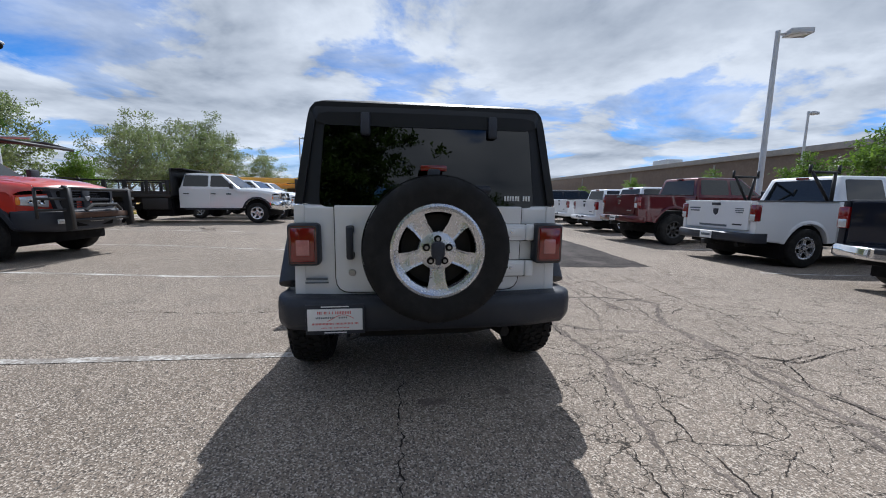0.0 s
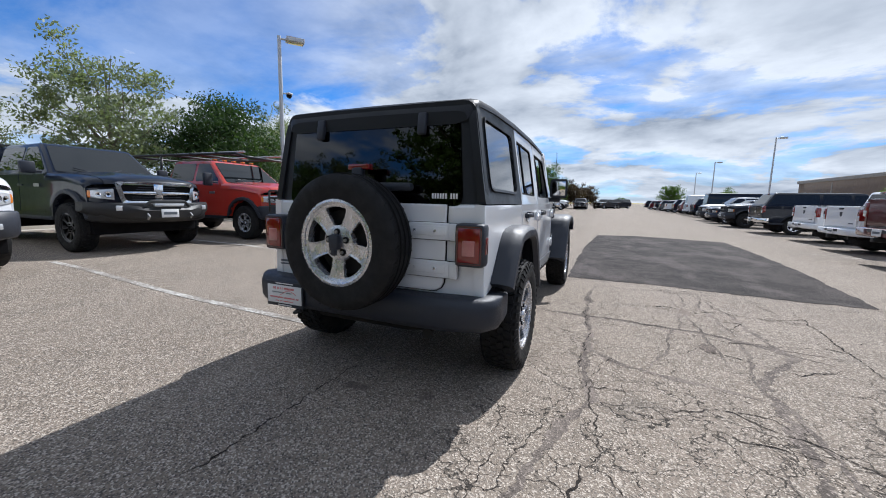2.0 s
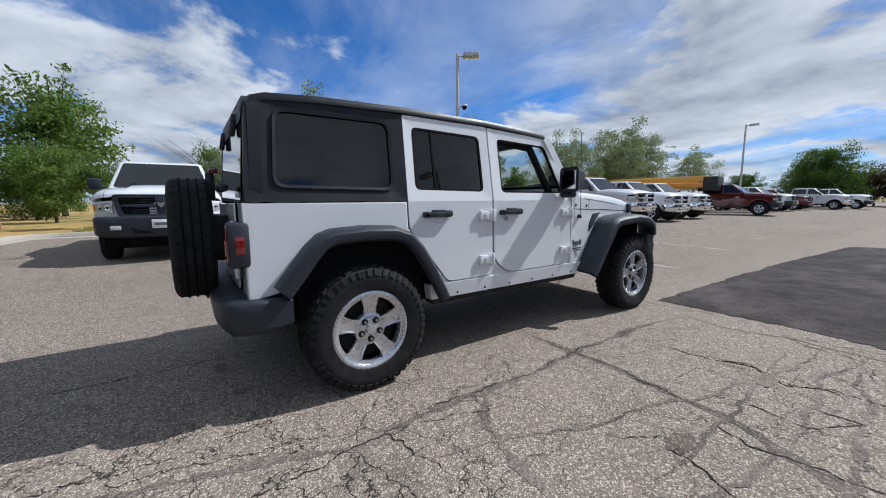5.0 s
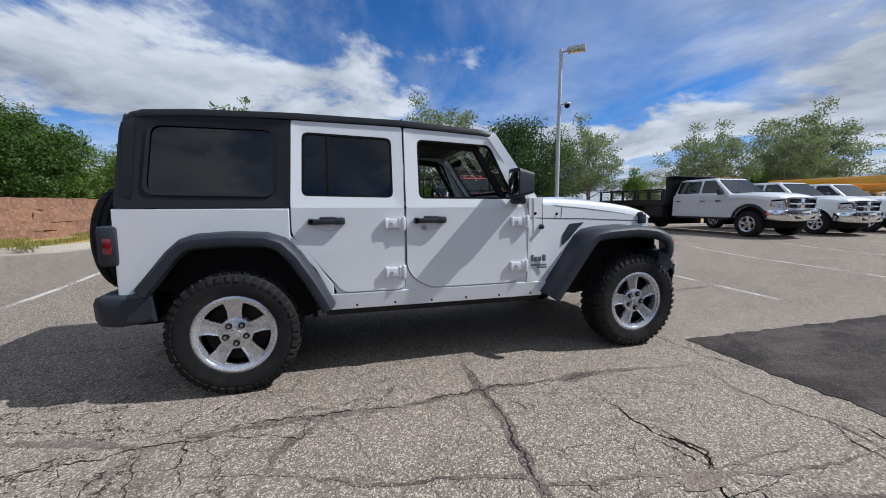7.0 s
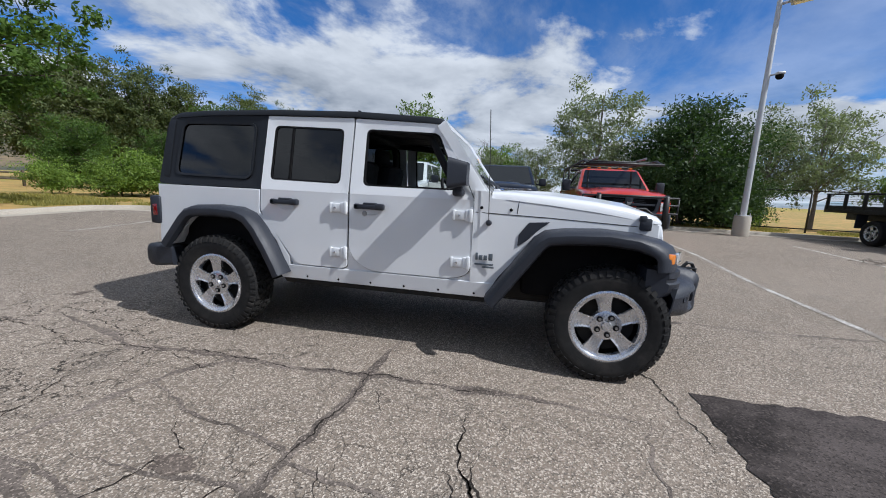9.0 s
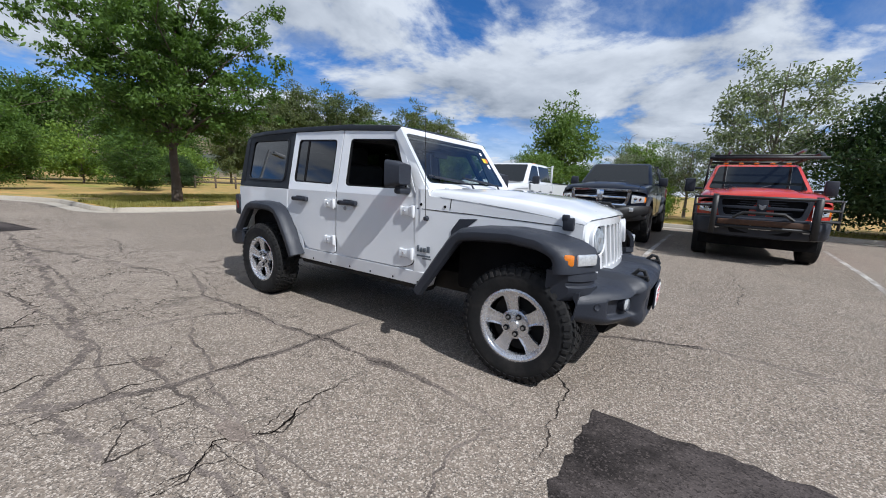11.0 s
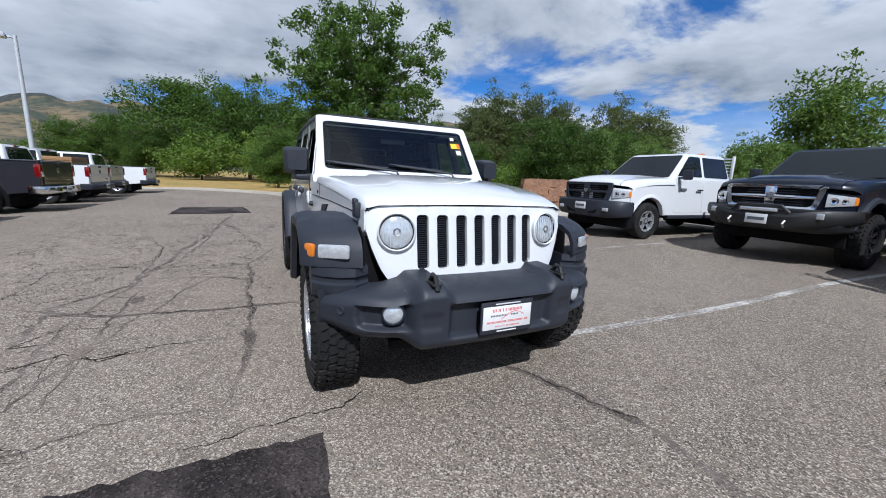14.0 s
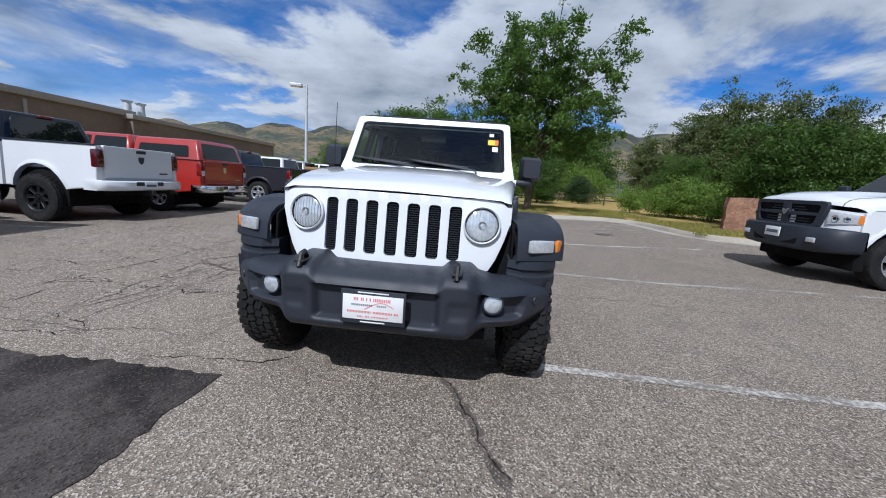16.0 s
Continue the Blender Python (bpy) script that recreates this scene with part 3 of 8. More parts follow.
for q, (pts, w) in enumerate((
    ([(2.30, 0.5), (2.3, 1.4), (2.27, 2.16), (2.32, 2.58), (2.33, 3.2)], 0.035),
    ([(1.27, 3.2), (1.55, 3.13), (1.77, 3.11), (1.99, 3.13), (2.2, 3.2), (2.9, 3.15)], 0.025),
    ([(2.55, 1.4), (2.55, 1.92), (2.45, 2.37), (2.49, 2.57), (2.55, 3.0)], 0.04),
    ([(1.65, -0.05), (1.95, 0.98), (2.25, 2.13), (2.2, 2.91)], 0.03),
    ([(3.25, -3.15), (2.62, -1.83), (2.42, 0.47), (2.55, 1.28), (3.41, 1.16)], 0.04),
    ([(2.1, -6.0), (2.12, -2.06), (2.26, -0.37)], 0.05),
    ([(1.2, -6.4), (0.9, -4.8), (1.2, -3.6), (0.8, -2.9)], 0.05),
    ([(3.8, -5.2), (3.0, -4.4), (2.2, -4.7), (1.2, -4.2)], 0.04),
)):
    strip("sealed_crack", pts, w * 0.72, SEALER, SEAL_LABEL, 0.0021 + 0.0001 * q, 0.05, True, 0.05, 0.6)
cracks = [
    [(-0.24, 3.19), (-0.4, 3.43), (-0.51, 3.67), (-0.58, 3.91), (-0.67, 4.15)],
    [(0.6, 3.2), (0.79, 3.35), (1.2, 3.38), (1.39, 3.42), (1.54, 3.42)],
    [(0.88, -0.56), (0.95, -0.98), (0.93, -1.32), (0.9, -1.9)],
    [(1.36, 0.11), (1.42, -0.78), (1.32, -1.32), (1.23, -1.9)],
    [(3.47, 3.05), (3.27, 1.24), (3.33, 0.21), (3.4, -0.34), (3.41, -1.2)],
    [(-0.16, -0.3), (-0.16, -0.53), (-0.19, -1.01), (-0.2, -1.8)],
    [(-3.66, 1.33), (-2.84, 1.29), (-1.79, 1.15), (-1.0, 1.2)],
    [(1.3, -0.2), (1.33, 0.98), (1.27, 1.6), (1.26, 2.38)],
    [(1.15, 1.50), (1.8, 1.47), (2.3, 1.43)],
    [(1.9, 2.1), (2.4, 2.3), (2.9, 2.2), (3.6, 2.5)],
    [(1.6, -0.3), (2.1, -0.1), (2.8, -0.5), (3.4, -0.3)],
    [(2.2, -2.6), (2.6, -1.7), (2.5, -0.9), (2.9, -0.2)],
    [(1.0, -2.4), (1.5, -1.9), (2.3, -1.8), (3.2, -2.2)],
    [(-2.4, 4.4), (-3.6, 4.55), (-4.8, 4.4)],
]
for c in cracks:
    strip("asphalt_crack", c, 0.0075, CRACK, CRACK_LABEL, 0.0032, 0.05, True, 0.014, 1.5)


def crack_web(x0, x1, y0, y1, step, count, seed):
    """Jagged cracks that run from node to node of an uneven net."""
    rng = random.Random(seed)
    nx, ny = int((x1 - x0) / step), int((y1 - y0) / step)
    node = {(i, j): (x0 + step * (i + 0.5 * (j % 2) + rng.uniform(-0.36, 0.36)), y0 + step * (j + rng.uniform(-0.36, 0.36))) for i in range(nx + 1) for j in range(ny + 1)}
    for k in range(count):
        at = rng.choice(list(node))
        run, ahead = [at], rng.choice(((1, 0), (0, 1), (0, -1), (-1, 0)))
        for _ in range(rng.randint(3, 7)):
            go = ahead if rng.random() < 0.6 else rng.choice(((1, 0), (0, 1), (0, -1), (-1, 0)))
            nxt = (run[-1][0] + go[0], run[-1][1] + go[1])
            if nxt in node and nxt not in run:
                run.append(nxt)
        if len(run) > 2:
            strip("asphalt_crack", [node[q] for q in run], rng.uniform(0.004, 0.0075), CRACK, CRACK_LABEL, 0.0030, 0.045, True, 0.02, 1.5)


crack_web(1.5, 4.6, 1.7, 3.5, 0.27, 24, 4)
crack_web(1.0, 4.2, -4.2, 1.6, 0.42, 14, 9)


def blob(name, cx, cy, rx, ry, material, label, lift=0.0036, seed=0):
    bm = bmesh.new()
    ring_pts = []
    for i in range(40):
        a = 2 * math.pi * i / 40
        k = 1 + 0.35 * noise.noise((2 * math.cos(a) + seed, 2 * math.sin(a), seed * 1.7)) + 0.12 * noise.noise((7 * math.cos(a), 7 * math.sin(a), seed))
        ring_pts.append(bm.verts.new((cx + rx * k * math.cos(a), cy + ry * k * math.sin(a), gz(cx) + lift)))
    bm.faces.new(ring_pts)
    return tagged(part(name, bm, material), label, "stain", kind="structure")


for i, (x, y, rx, ry) in enumerate(((2.25, 1.01, 0.06, 0.10), (2.27, 2.14, 0.05, 0.13), (0.46, -0.69, 0.05, 0.05), (0.01, -0.77, 0.10, 0.04), (0.53, -1.96, 0.10, 0.05), (-4.4, -5.6, 0.35, 0.25))):
    blob("oil_stain", x, y, rx, ry, OIL, "dark oil stain soaked into the asphalt", seed=i)


def patch(name, poly, material, label, lift=0.0048):
    """A flat repair with ragged edges laid over the old surface."""
    pts = []
    for i, a in enumerate(poly):
        a, b = Vector(a), Vector(poly[(i + 1) % len(poly)])
        k = max(2, int((b - a).length / 0.05))
        side = Vector((-(b - a).y, (b - a).x)).normalized()
        for q in range(k):
            p = a.lerp(b, q / k)
            calm = min(1.0, 6.0 * min(q, k - q) / k)
            pts.append(p + side * calm * (0.04 * noise.noise((p.x * 2, p.y * 2, 3)) + 0.03 * noise.noise((p.x * 9, p.y * 9, 5)) + 0.045 * noise.noise((p.x * 24, p.y * 24, 8))))
    bm = bmesh.new()
    bm.faces.new([bm.verts.new((p.x, p.y, gz(0) + lift)) for p in pts])
    bmesh.ops.triangulate(bm, faces=bm.faces[:])
    ob = part(name, bm, material, sharp=0)
    for v in ob.data.vertices:
        v.co.z = gz(v.co.x) + lift
    return tagged(ob, label, "asphalt patch", kind="structure")


PATCHES = (
    [(0.90, 3.55), (2.2, 3.56), (3.5, 3.38), (4.45, 3.36), (4.75, 6.0), (4.9, 9.0), (4.96, 11.75), (3.88, 12.15), (2.55, 12.55), (1.2, 12.1), (0.95, 8.0), (0.92, 6.0)],
    [(1.52, -7.33), (2.5, -7.1), (3.56, -6.99), (3.62, -9.2), (1.88, -9.55)],
)
for outline in PATCHES:
    patch("asphalt_patch", outline, PATCH, "dark newer asphalt repair patch with ragged edges")

# ---- wheels ----


def tyre_mesh(r_out, r_rim, width, tread=0.010):
    """A tyre whose axle is x, outer face towards +x, centred on its middle."""
    h = width / 2
    rs = r_out - tread
    prof = [(r_rim, h * 0.72), (r_rim + 0.012, h * 0.90), ((r_rim + rs) / 2, h * 1.0), (rs - 0.045, h * 0.985), (rs - 0.016, h * 0.90), (rs, h * 0.72), (rs, 0), (rs, -h * 0.72), (rs - 0.016, -h * 0.9), (rs - 0.045, -h * 0.985), ((r_rim + rs) / 2, -h), (r_rim + 0.012, -h * 0.9), (r_rim, -h * 0.72)]
    return lathe(prof, 56)


def tread_mesh(r_out, width, lugs, rows=4, tread=0.010):
    bm, h, rs = None, width / 2, r_out - tread
    rng = random.Random(5)
    for i in range(lugs):
        for row in range(rows):
            a = 2 * math.pi * (i + 0.5 * (row % 2) + rng.uniform(-0.06, 0.06)) / lugs
            x = (-0.72 + 1.44 * (row + 0.5) / rows) * h
            da = 2 * math.pi / lugs
            wy = rs * da * (0.74 if row in (0, rows - 1) else 0.66)
            b = rbox(0, 0, 0, 1.44 * h / rows * 0.84, wy, tread * 2.2, 0.0)
            skew = Matrix.Rotation(rng.choice((-0.35, 0.3)), 4, "Z")
            m = Matrix.Rotation(a, 4, "X") @ Matrix.Translation((x, 0, rs + tread * 0.1)) @ skew
            bmesh.ops.transform(b, matrix=m, verts=b.verts)
            bm = join(bm, b)
        a = 2 * math.pi * (i + 0.25) / lugs
        for s in (1, -1):
            b = rbox(0, 0, 0, 0.016, rs * 2 * math.pi / lugs * (0.62 if i % 2 else 0.4), 0.040, 0.0)
            m = Matrix.Rotation(a, 4, "X") @ Matrix.Translation((s * h * 0.905, 0, rs - 0.022)) @ Matrix.Rotation(s * -0.35, 4, "Y")
            bmesh.ops.transform(b, matrix=m, verts=b.verts)
            bm = join(bm, b)
    return bm


def polar_plate(points, x_front, x_back, a0, bm):
    """A plate in the wheel's plane: (radius, sideways, front offset) points mirrored about a spoke's middle."""
    rot = Matrix.Rotation(a0, 4, "X")
    loop = [*points, *[(r, -s, d) for r, s, d in points[::-1]]]
    b = bmesh.new()
    f = [b.verts.new((x_front + d, s, r)) for r, s, d in loop]
    g = [b.verts.new((x_front + d - 0.008, s * 0.70, r)) for r, s, d in loop]
    k = [b.verts.new((x_back, s * 0.9, r)) for r, s, d in loop]
    half = len(points)
    b.faces.new((f[0], g[0], g[-1], f[-1]))
    b.faces.new((f[half - 1], f[half], g[half], g[half - 1]))
    for i in range(half - 1):
        b.faces.new((g[i], g[i + 1], g[-2 - i], g[-1 - i]))
        b.faces.new((f[i], f[i + 1], g[i + 1], g[i]))
        b.faces.new((f[-1 - i], g[-1 - i], g[-2 - i], f[-2 - i]))
        b.faces.new((k[i], k[-1 - i], k[-2 - i], k[i + 1]))
    for i in range(len(loop)):
        j = (i + 1) % len(loop)
        b.faces.new((f[i], k[i], k[j], f[j]))
    bmesh.ops.recalc_face_normals(b, faces=b.faces)
    soften(b, 0.0035, 2, 40)
    bmesh.ops.transform(b, matrix=rot, verts=b.verts)
    return join(bm, b)


def make_wheel(name, r_out, r_rim, width, parent, rim_mat, lugs=0, spokes=5, nuts=5, cap=True, tread=0.010):
    """Hub at the origin, outer face towards +x."""
    root = new(name)
    root.parent = parent
    h = width / 2
    tyre_ob = part("tyre", tyre_mesh(r_out, r_rim, width, tread), RUBBER, root)
    if lugs:
        tagged(part("tread", tread_mesh(r_out, width, lugs, tread=tread), RUBBER, tyre_ob, sharp=0), kind="stuff")
    barrel = lathe([(r_rim + 0.004, h * 0.80), (r_rim + 0.010, h * 0.86), (r_rim - 0.004, h * 0.89), (r_rim - 0.016, h * 0.84), (r_rim - 0.022, h * 0.5), (r_rim - 0.03, -h * 0.75)], 48)
    f = h * 0.72
    for i in range(spokes):
        a = 2 * math.pi * (i + 0.0) / spokes
        w = 4.3 / spokes * r_rim * 0.5
        polar_plate([(r_rim * 0.18, w * 0.36, -0.012), (r_rim * 0.36, w * 0.39, -0.010), (r_rim * 0.62, w * 0.42, -0.002), (r_rim * 0.80, w * 0.52, 0.005), (r_rim * 0.97, w * 0.74, 0.010)], f, f - 0.035, a, barrel)
    barrel = lathe([(0.0, f - 0.004), (r_rim * 0.36, f - 0.008), (r_rim * 0.42, f - 0.014), (r_rim * 0.44, f - 0.045)], 32, barrel)
    barrel = lathe([(r_rim * 0.86, f - 0.03), (r_rim * 0.865, f + 0.002), (r_rim * 0.94, f + 0.008), (r_rim + 0.002, h * 0.84)], 48, barrel)
    rim = part("rim", barrel, rim_mat, root, sharp=30)
    part("brake_disc", lathe([(0.0, f - 0.075), (r_rim * 0.80, f - 0.075), (r_rim * 0.80, f - 0.095), (0, f - 0.095)], 32), UNDER, root)
    part("rim_well", lathe([(r_rim - 0.028, h * 0.3), (r_rim - 0.03, -h * 0.6), (0, -h * 0.6)], 32), DARK, root)
    if cap:
        part("centre_cap", lathe([(0.0, f + 0.012), (r_rim * 0.12, f + 0.010), (r_rim * 0.15, f - 0.004)], 24), ALLOY if rim_mat is ALLOY else DARK, rim)
    for i in range(nuts):
        a = 2 * math.pi * (i + 0.5) / nuts
        y, z = r_rim * 0.265 * math.sin(a), r_rim * 0.265 * math.cos(a)
        if nuts == 5:
            part("lug_socket", lathe([(0, f + 0.0005), (0.019, f + 0.0005), (0.021, f - 0.012)], 14, centre=(0, y, z)), DARK, rim)
        part("lug_nut", lathe([(0, f + 0.010), (0.009, f + 0.010), (0.011, f - 0.012)], 8, centre=(0, y, z)), STEEL if nuts == 5 else DARK, rim)
    return root


# ---- the white four-door off-roader ----

def side_x(z, y=0.0):
    base = 0.785 if z <= 1.10 else 0.785 - 0.010 * (z - 1.10) / 0.065 if z < 1.165 else 0.775 - 0.098 * (z - 1.165) / 0.575
    if z < 0.62:
        base -= 0.10 * (0.62 - z)
    return base


def flank(s):
    return lambda y, z, d: (s * (side_x(z) + d), y, z)


def nose_x(y):
    return 0.785 - 0.141 * min(1.0, max(0.0, (y - 2.10) / 1.28)) ** 0.9


def flank_nose(s):
    return lambda y, z, d: (s * (side_x(min(z, 1.1)) - 0.785 + nose_x(y) + d), y, z)


def arch(cy, cz, r, a0, a1, k=10):
    return [(cy + r * math.cos(a0 + (a1 - a0) * i / k), cz + r * math.sin(a0 + (a1 - a0) * i / k)) for i in range(k + 1)]


def along(line, y):
    """Height of a line of (y, z) points at y."""
    for (a, za), (b, zb) in zip(line, line[1:]):
        if a <= y <= b:
            return za + (zb - za) * (y - a) / (b - a)
    return line[-1][1]


def grown(poly, by):
    """The outline pushed outwards from its middle."""
    cu, cv = sum(p[0] for p in poly) / len(poly), sum(p[1] for p in poly) / len(poly)
    eu, ev = max(abs(p[0] - cu) for p in poly), max(abs(p[1] - cv) for p in poly)
    return [(cu + (u - cu) * (1 + by / eu), cv + (v - cv) * (1 + by / ev)) for u, v in poly]


def build_offroader():
    car = thing("off_road_suv", "white four-door off-road wagon with black hardtop parked across stall lines", "suv")
    P = lambda name, bm, m, label="", parent=None, sharp=35: part(name, bm, m, parent or car, label, sharp)
    # tub, quarter panels, rear
    for s in (1, -1):
        quarter = [(-0.645, 0.63), (-0.645, 1.165), (0.334, 1.165), (0.337, 0.985), (0.42, 0.905), (0.598, 0.645), (0.60, 0.50), *arch(0.03, 0.46, 0.54, 0.05, math.pi - 0.40)]
        P("quarter_panel", prism(quarter, flank(s), 0.06, 0.008), WHITE)
        P("sill", prism(rounded([(0.52, 0.46), (2.20, 0.46), (2.24, 0.575), (0.50, 0.575)], 0.01), flank(s), 0.08, 0.01), WHITE)
        P("rocker_moulding", prism([(0.55, 0.42), (2.18, 0.42), (2.20, 0.455), (0.53, 0.455)], lambda y, z, d: (s * (0.755 + d), y, z), 0.1, 0.004), UNDER)
        for q in range(6):
            P("rivet", lathe([(0, 0.004), (0.007, 0.003), (0.009, 0)], 8, centre=(0, 0.75 + 0.27 * q, 0.487)) if s > 0 else lathe([(0, -0.004), (0.007, -0.003), (0.009, 0)], 8, centre=(0, 0.75 + 0.27 * q, 0.487)), DARK).location.x = s * 0.775
        P("door_aperture", prism([(0.62, 0.575), (2.10, 0.575), (2.10, 1.16), (0.40, 1.16), (0.40, 0.97), (0.58, 0.68)], lambda y, z, d: flank(s)(y, z, d - 0.014), 0.03, 0), WHITE)
        # rear door
        lower = rounded([(0.343, 0.985), (0.343, 1.168), (1.094, 1.168), (1.094, 0.60), (1.06, 0.582), (0.66, 0.582), (0.60, 0.66)], [0.05, 0.004, 0.004, 0.06, 0.05, 0.12, 0.25], 5)
        door = P("rear_door", prism(lower, flank(s), 0.05, 0.009), WHITE)
        P("door_seal", prism(grown(lower, 0.005), lambda y, z, d: flank(s)(y, z, d - 0.011), 0.002, 0), DARK, parent=door)
        up_o = [(0.343, 1.166), (1.094, 1.166), (1.098, 1.735), (0.360, 1.745)]
        up_i = [(0.412, 1.245), (1.020, 1.235), (1.020, 1.655), (0.424, 1.672)]
        P("window_frame", ring(up_o, up_i, flank(s), 0.035, 0.012, 0.045, lip=0.006), WHITE, parent=door)
        seal_i = [(0.427, 1.258), (1.006, 1.248), (1.006, 1.642), (0.438, 1.659)]
        P("window_seal", ring(up_i, seal_i, lambda y, z, d: flank(s)(y, z, d - 0.008), 0.02, 0.045, 0.04), DARK, parent=door)
        P("glass", sheet(rounded(seal_i, 0.04), lambda y, z, d: flank(s)(y, z, d - 0.016)), GLASS_PRIV, parent=door, label="dark privacy glass")
        P("window_divider", prism([(0.572, 1.255), (0.592, 1.255), (0.592, 1.65), (0.574, 1.65)], lambda y, z, d: flank(s)(y, z, d - 0.008), 0.015, 0.002), DARK, parent=door)
        # front door
        lower = rounded([(1.108, 0.70), (1.108, 1.168), (2.062, 1.168), (2.062, 0.63), (1.93, 0.582), (1.26, 0.582)], [0.25, 0.004, 0.02, 0.20, 0.10, 0.15], 5)
        fdoor = P("front_door", prism(lower, flank(s), 0.05, 0.009), WHITE)
        P("door_seal", prism(grown(lower, 0.005), lambda y, z, d: flank(s)(y, z, d - 0.011), 0.002, 0), DARK, parent=fdoor)
        up_o = [(1.108, 1.166), (2.062, 1.166), (1.790, 1.698), (1.112, 1.733)]
        up_i = [(1.205, 1.230), (1.955, 1.228), (1.768, 1.634), (1.205, 1.656)]
        P("window_frame", ring(up_o, up_i, flank(s), 0.035, 0.012, 0.045, lip=0.006), WHITE, parent=fdoor)
        seal_i = [(1.218, 1.243), (1.934, 1.241), (1.757, 1.622), (1.218, 1.644)]
        P("pillar_side", prism([(2.068, 1.168), (2.150, 1.225), (1.815, 1.700), (1.797, 1.700)], lambda y, z, d: flank(s)(y, z, d - 0.004), 0.03, 0.002), WHITE)
        P("window_seal", ring(up_i, seal_i, lambda y, z, d: flank(s)(y, z, d - 0.008), 0.02, 0.045, 0.04), DARK, parent=fdoor)
        if s < 0:
            P("glass", sheet(rounded(seal_i, 0.04), lambda y, z, d: flank(s)(y, z, d - 0.016)), GLASS, parent=fdoor)
        # handles, hinges
        for d_ob, y in ((door, 0.565), (fdoor, 1.275)):
            cup = lathe([(0.0, -0.002), (0.045, 0.0), (0.052, 0.006)], 20)
            bmesh.ops.scale(cup, vec=(1, 1.4, 0.8), verts=cup.verts)
            bmesh.ops.transform(cup, matrix=Matrix.Translation((s * 0.784, y + 0.01, 1.055)), verts=cup.verts)
            P("handle_recess", cup, WHITE, parent=d_ob)
            hb = rbox(s * 0.807, y, 1.075, 0.020, 0.235, 0.036, 0.010)
            hb = rbox(s * 0.797, y - 0.095, 1.075, 0.040, 0.045, 0.042, 0.012, hb)
            hb = rbox(s * 0.797, y + 0.085, 1.078, 0.042, 0.075, 0.048, 0.014, hb)
            hb = rbox(s * 0.797, y + 0.01, 1.097, 0.030, 0.11, 0.020, 0.008, hb)
            P("door_handle", hb, TRIM, parent=d_ob, label="black grab handle")
        P("lock_button", lathe([(0, 0.008), (0.017, 0.006), (0.02, 0)], 16, centre=(s * 0.785, 1.235, 1.025)), STEEL, parent=fdoor)
        for d_ob, y in ((door, 1.055), (fdoor, 2.015)):
            for z in (1.055, 0.710):
                hg = rbox(s * 0.789, y - 0.040, z, 0.024, 0.125, 0.066, 0.008)
                hg = rbox(s * 0.795, y + 0.030, z, 0.030, 0.030, 0.100, 0.010, hg)
                hg = rbox(s * 0.792, y + 0.006, z, 0.026, 0.030, 0.084, 0.008, hg)
                hg = rbox(s * 0.791, y - 0.092, z, 0.024, 0.026, 0.078, 0.008, hg)
                P("door_hinge", hg, WHITE, parent=d_ob)
                P("hinge_bolt", lathe([(0, 0.006), (0.009, 0.005), (0.011, 0)] if s > 0 else [(0, -0.006), (0.009, -0.005), (0.011, 0)], 8, centre=(s * 0.801, y - 0.055, z)), ALLOY, parent=d_ob)
        # hardtop quarter with its window
        q_o = [(-0.632, 1.170), (0.338, 1.170), (0.355, 1.745), (-0.590, 1.745)]
        q_i = [(-0.472, 1.262), (0.236, 1.252), (0.246, 1.676), (-0.440, 1.676)]
        top = P("hardtop_side", ring(q_o, q_i, flank(s), 0.045, [0.03, 0.004, 0.004, 0.12], 0.06, lip=0.012), HARDTOP)
        P("window_bead", ring(grown(q_i, 0.014), grown(q_i, -0.004), lambda y, z, d: flank(s)(y, z, d + 0.003), 0.012, 0.07, 0.06, lip=0.004), HARDTOP, parent=top)
        P("glass", sheet(rounded(q_i, 0.06), lambda y, z, d: flank(s)(y, z, d - 0.014)), GLASS_PRIV, parent=top, label="dark privacy glass")
        # cowl and engine bay side
        crest = [(2.064, 1.235), (2.17, 1.235), (2.19, 1.186), (2.3, 1.178), (2.6, 1.152), (2.9, 1.122), (3.15, 1.088), (3.27, 1.068), (3.325, 1.058)]
        foot = [(2.064, 0.56), (2.11, 0.49), (2.15, 0.47), (2.20, 0.505), (2.265, 0.62), (2.41, 0.80), (2.535, 0.93), (2.70, 0.985), (2.95, 0.985), (3.20, 0.93), (3.27, 0.91), (3.325, 0.96)]
        cols = []
        for yy in sorted({p[0] for p in crest + foot} | {2.064 + 1.261 * q / 30 for q in range(31)}):
            lo, hi = along(foot, yy), along(crest, yy)
            skin = [flank_nose(s)(yy, lo + (hi - lo) * q / 8, 0.0) for q in range(9)]
            cols.append([*skin, flank_nose(s)(yy, hi, -0.05), flank_nose(s)(yy, lo, -0.05)])
        P("cowl_panel", loft(cols), WHITE)
        P("fender_vent", prism(rounded([(2.385, 0.855), (2.39, 0.94), (2.455, 1.030), (2.60, 1.040), (2.53, 0.985), (2.45, 0.90)], 0.008), lambda y, z, d: flank_nose(s)(y, z, d + 0.008), 0.02, 0.003), TRIM)
        P("hood_shut_line", prism([(2.078, 1.086), (2.6, 1.071), (3.19, 1.045), (3.19, 1.040), (2.6, 1.066), (2.078, 1.081)], lambda y, z, d: flank_nose(s)(y, z, d + 0.0015), 0.004, 0), DARK)
        P("cowl_shut_line", prism([(2.366, 1.086), (2.371, 1.086), (2.380, 1.178), (2.375, 1.178)], lambda y, z, d: flank_nose(s)(y, z, d + 0.0015), 0.004, 0), DARK)
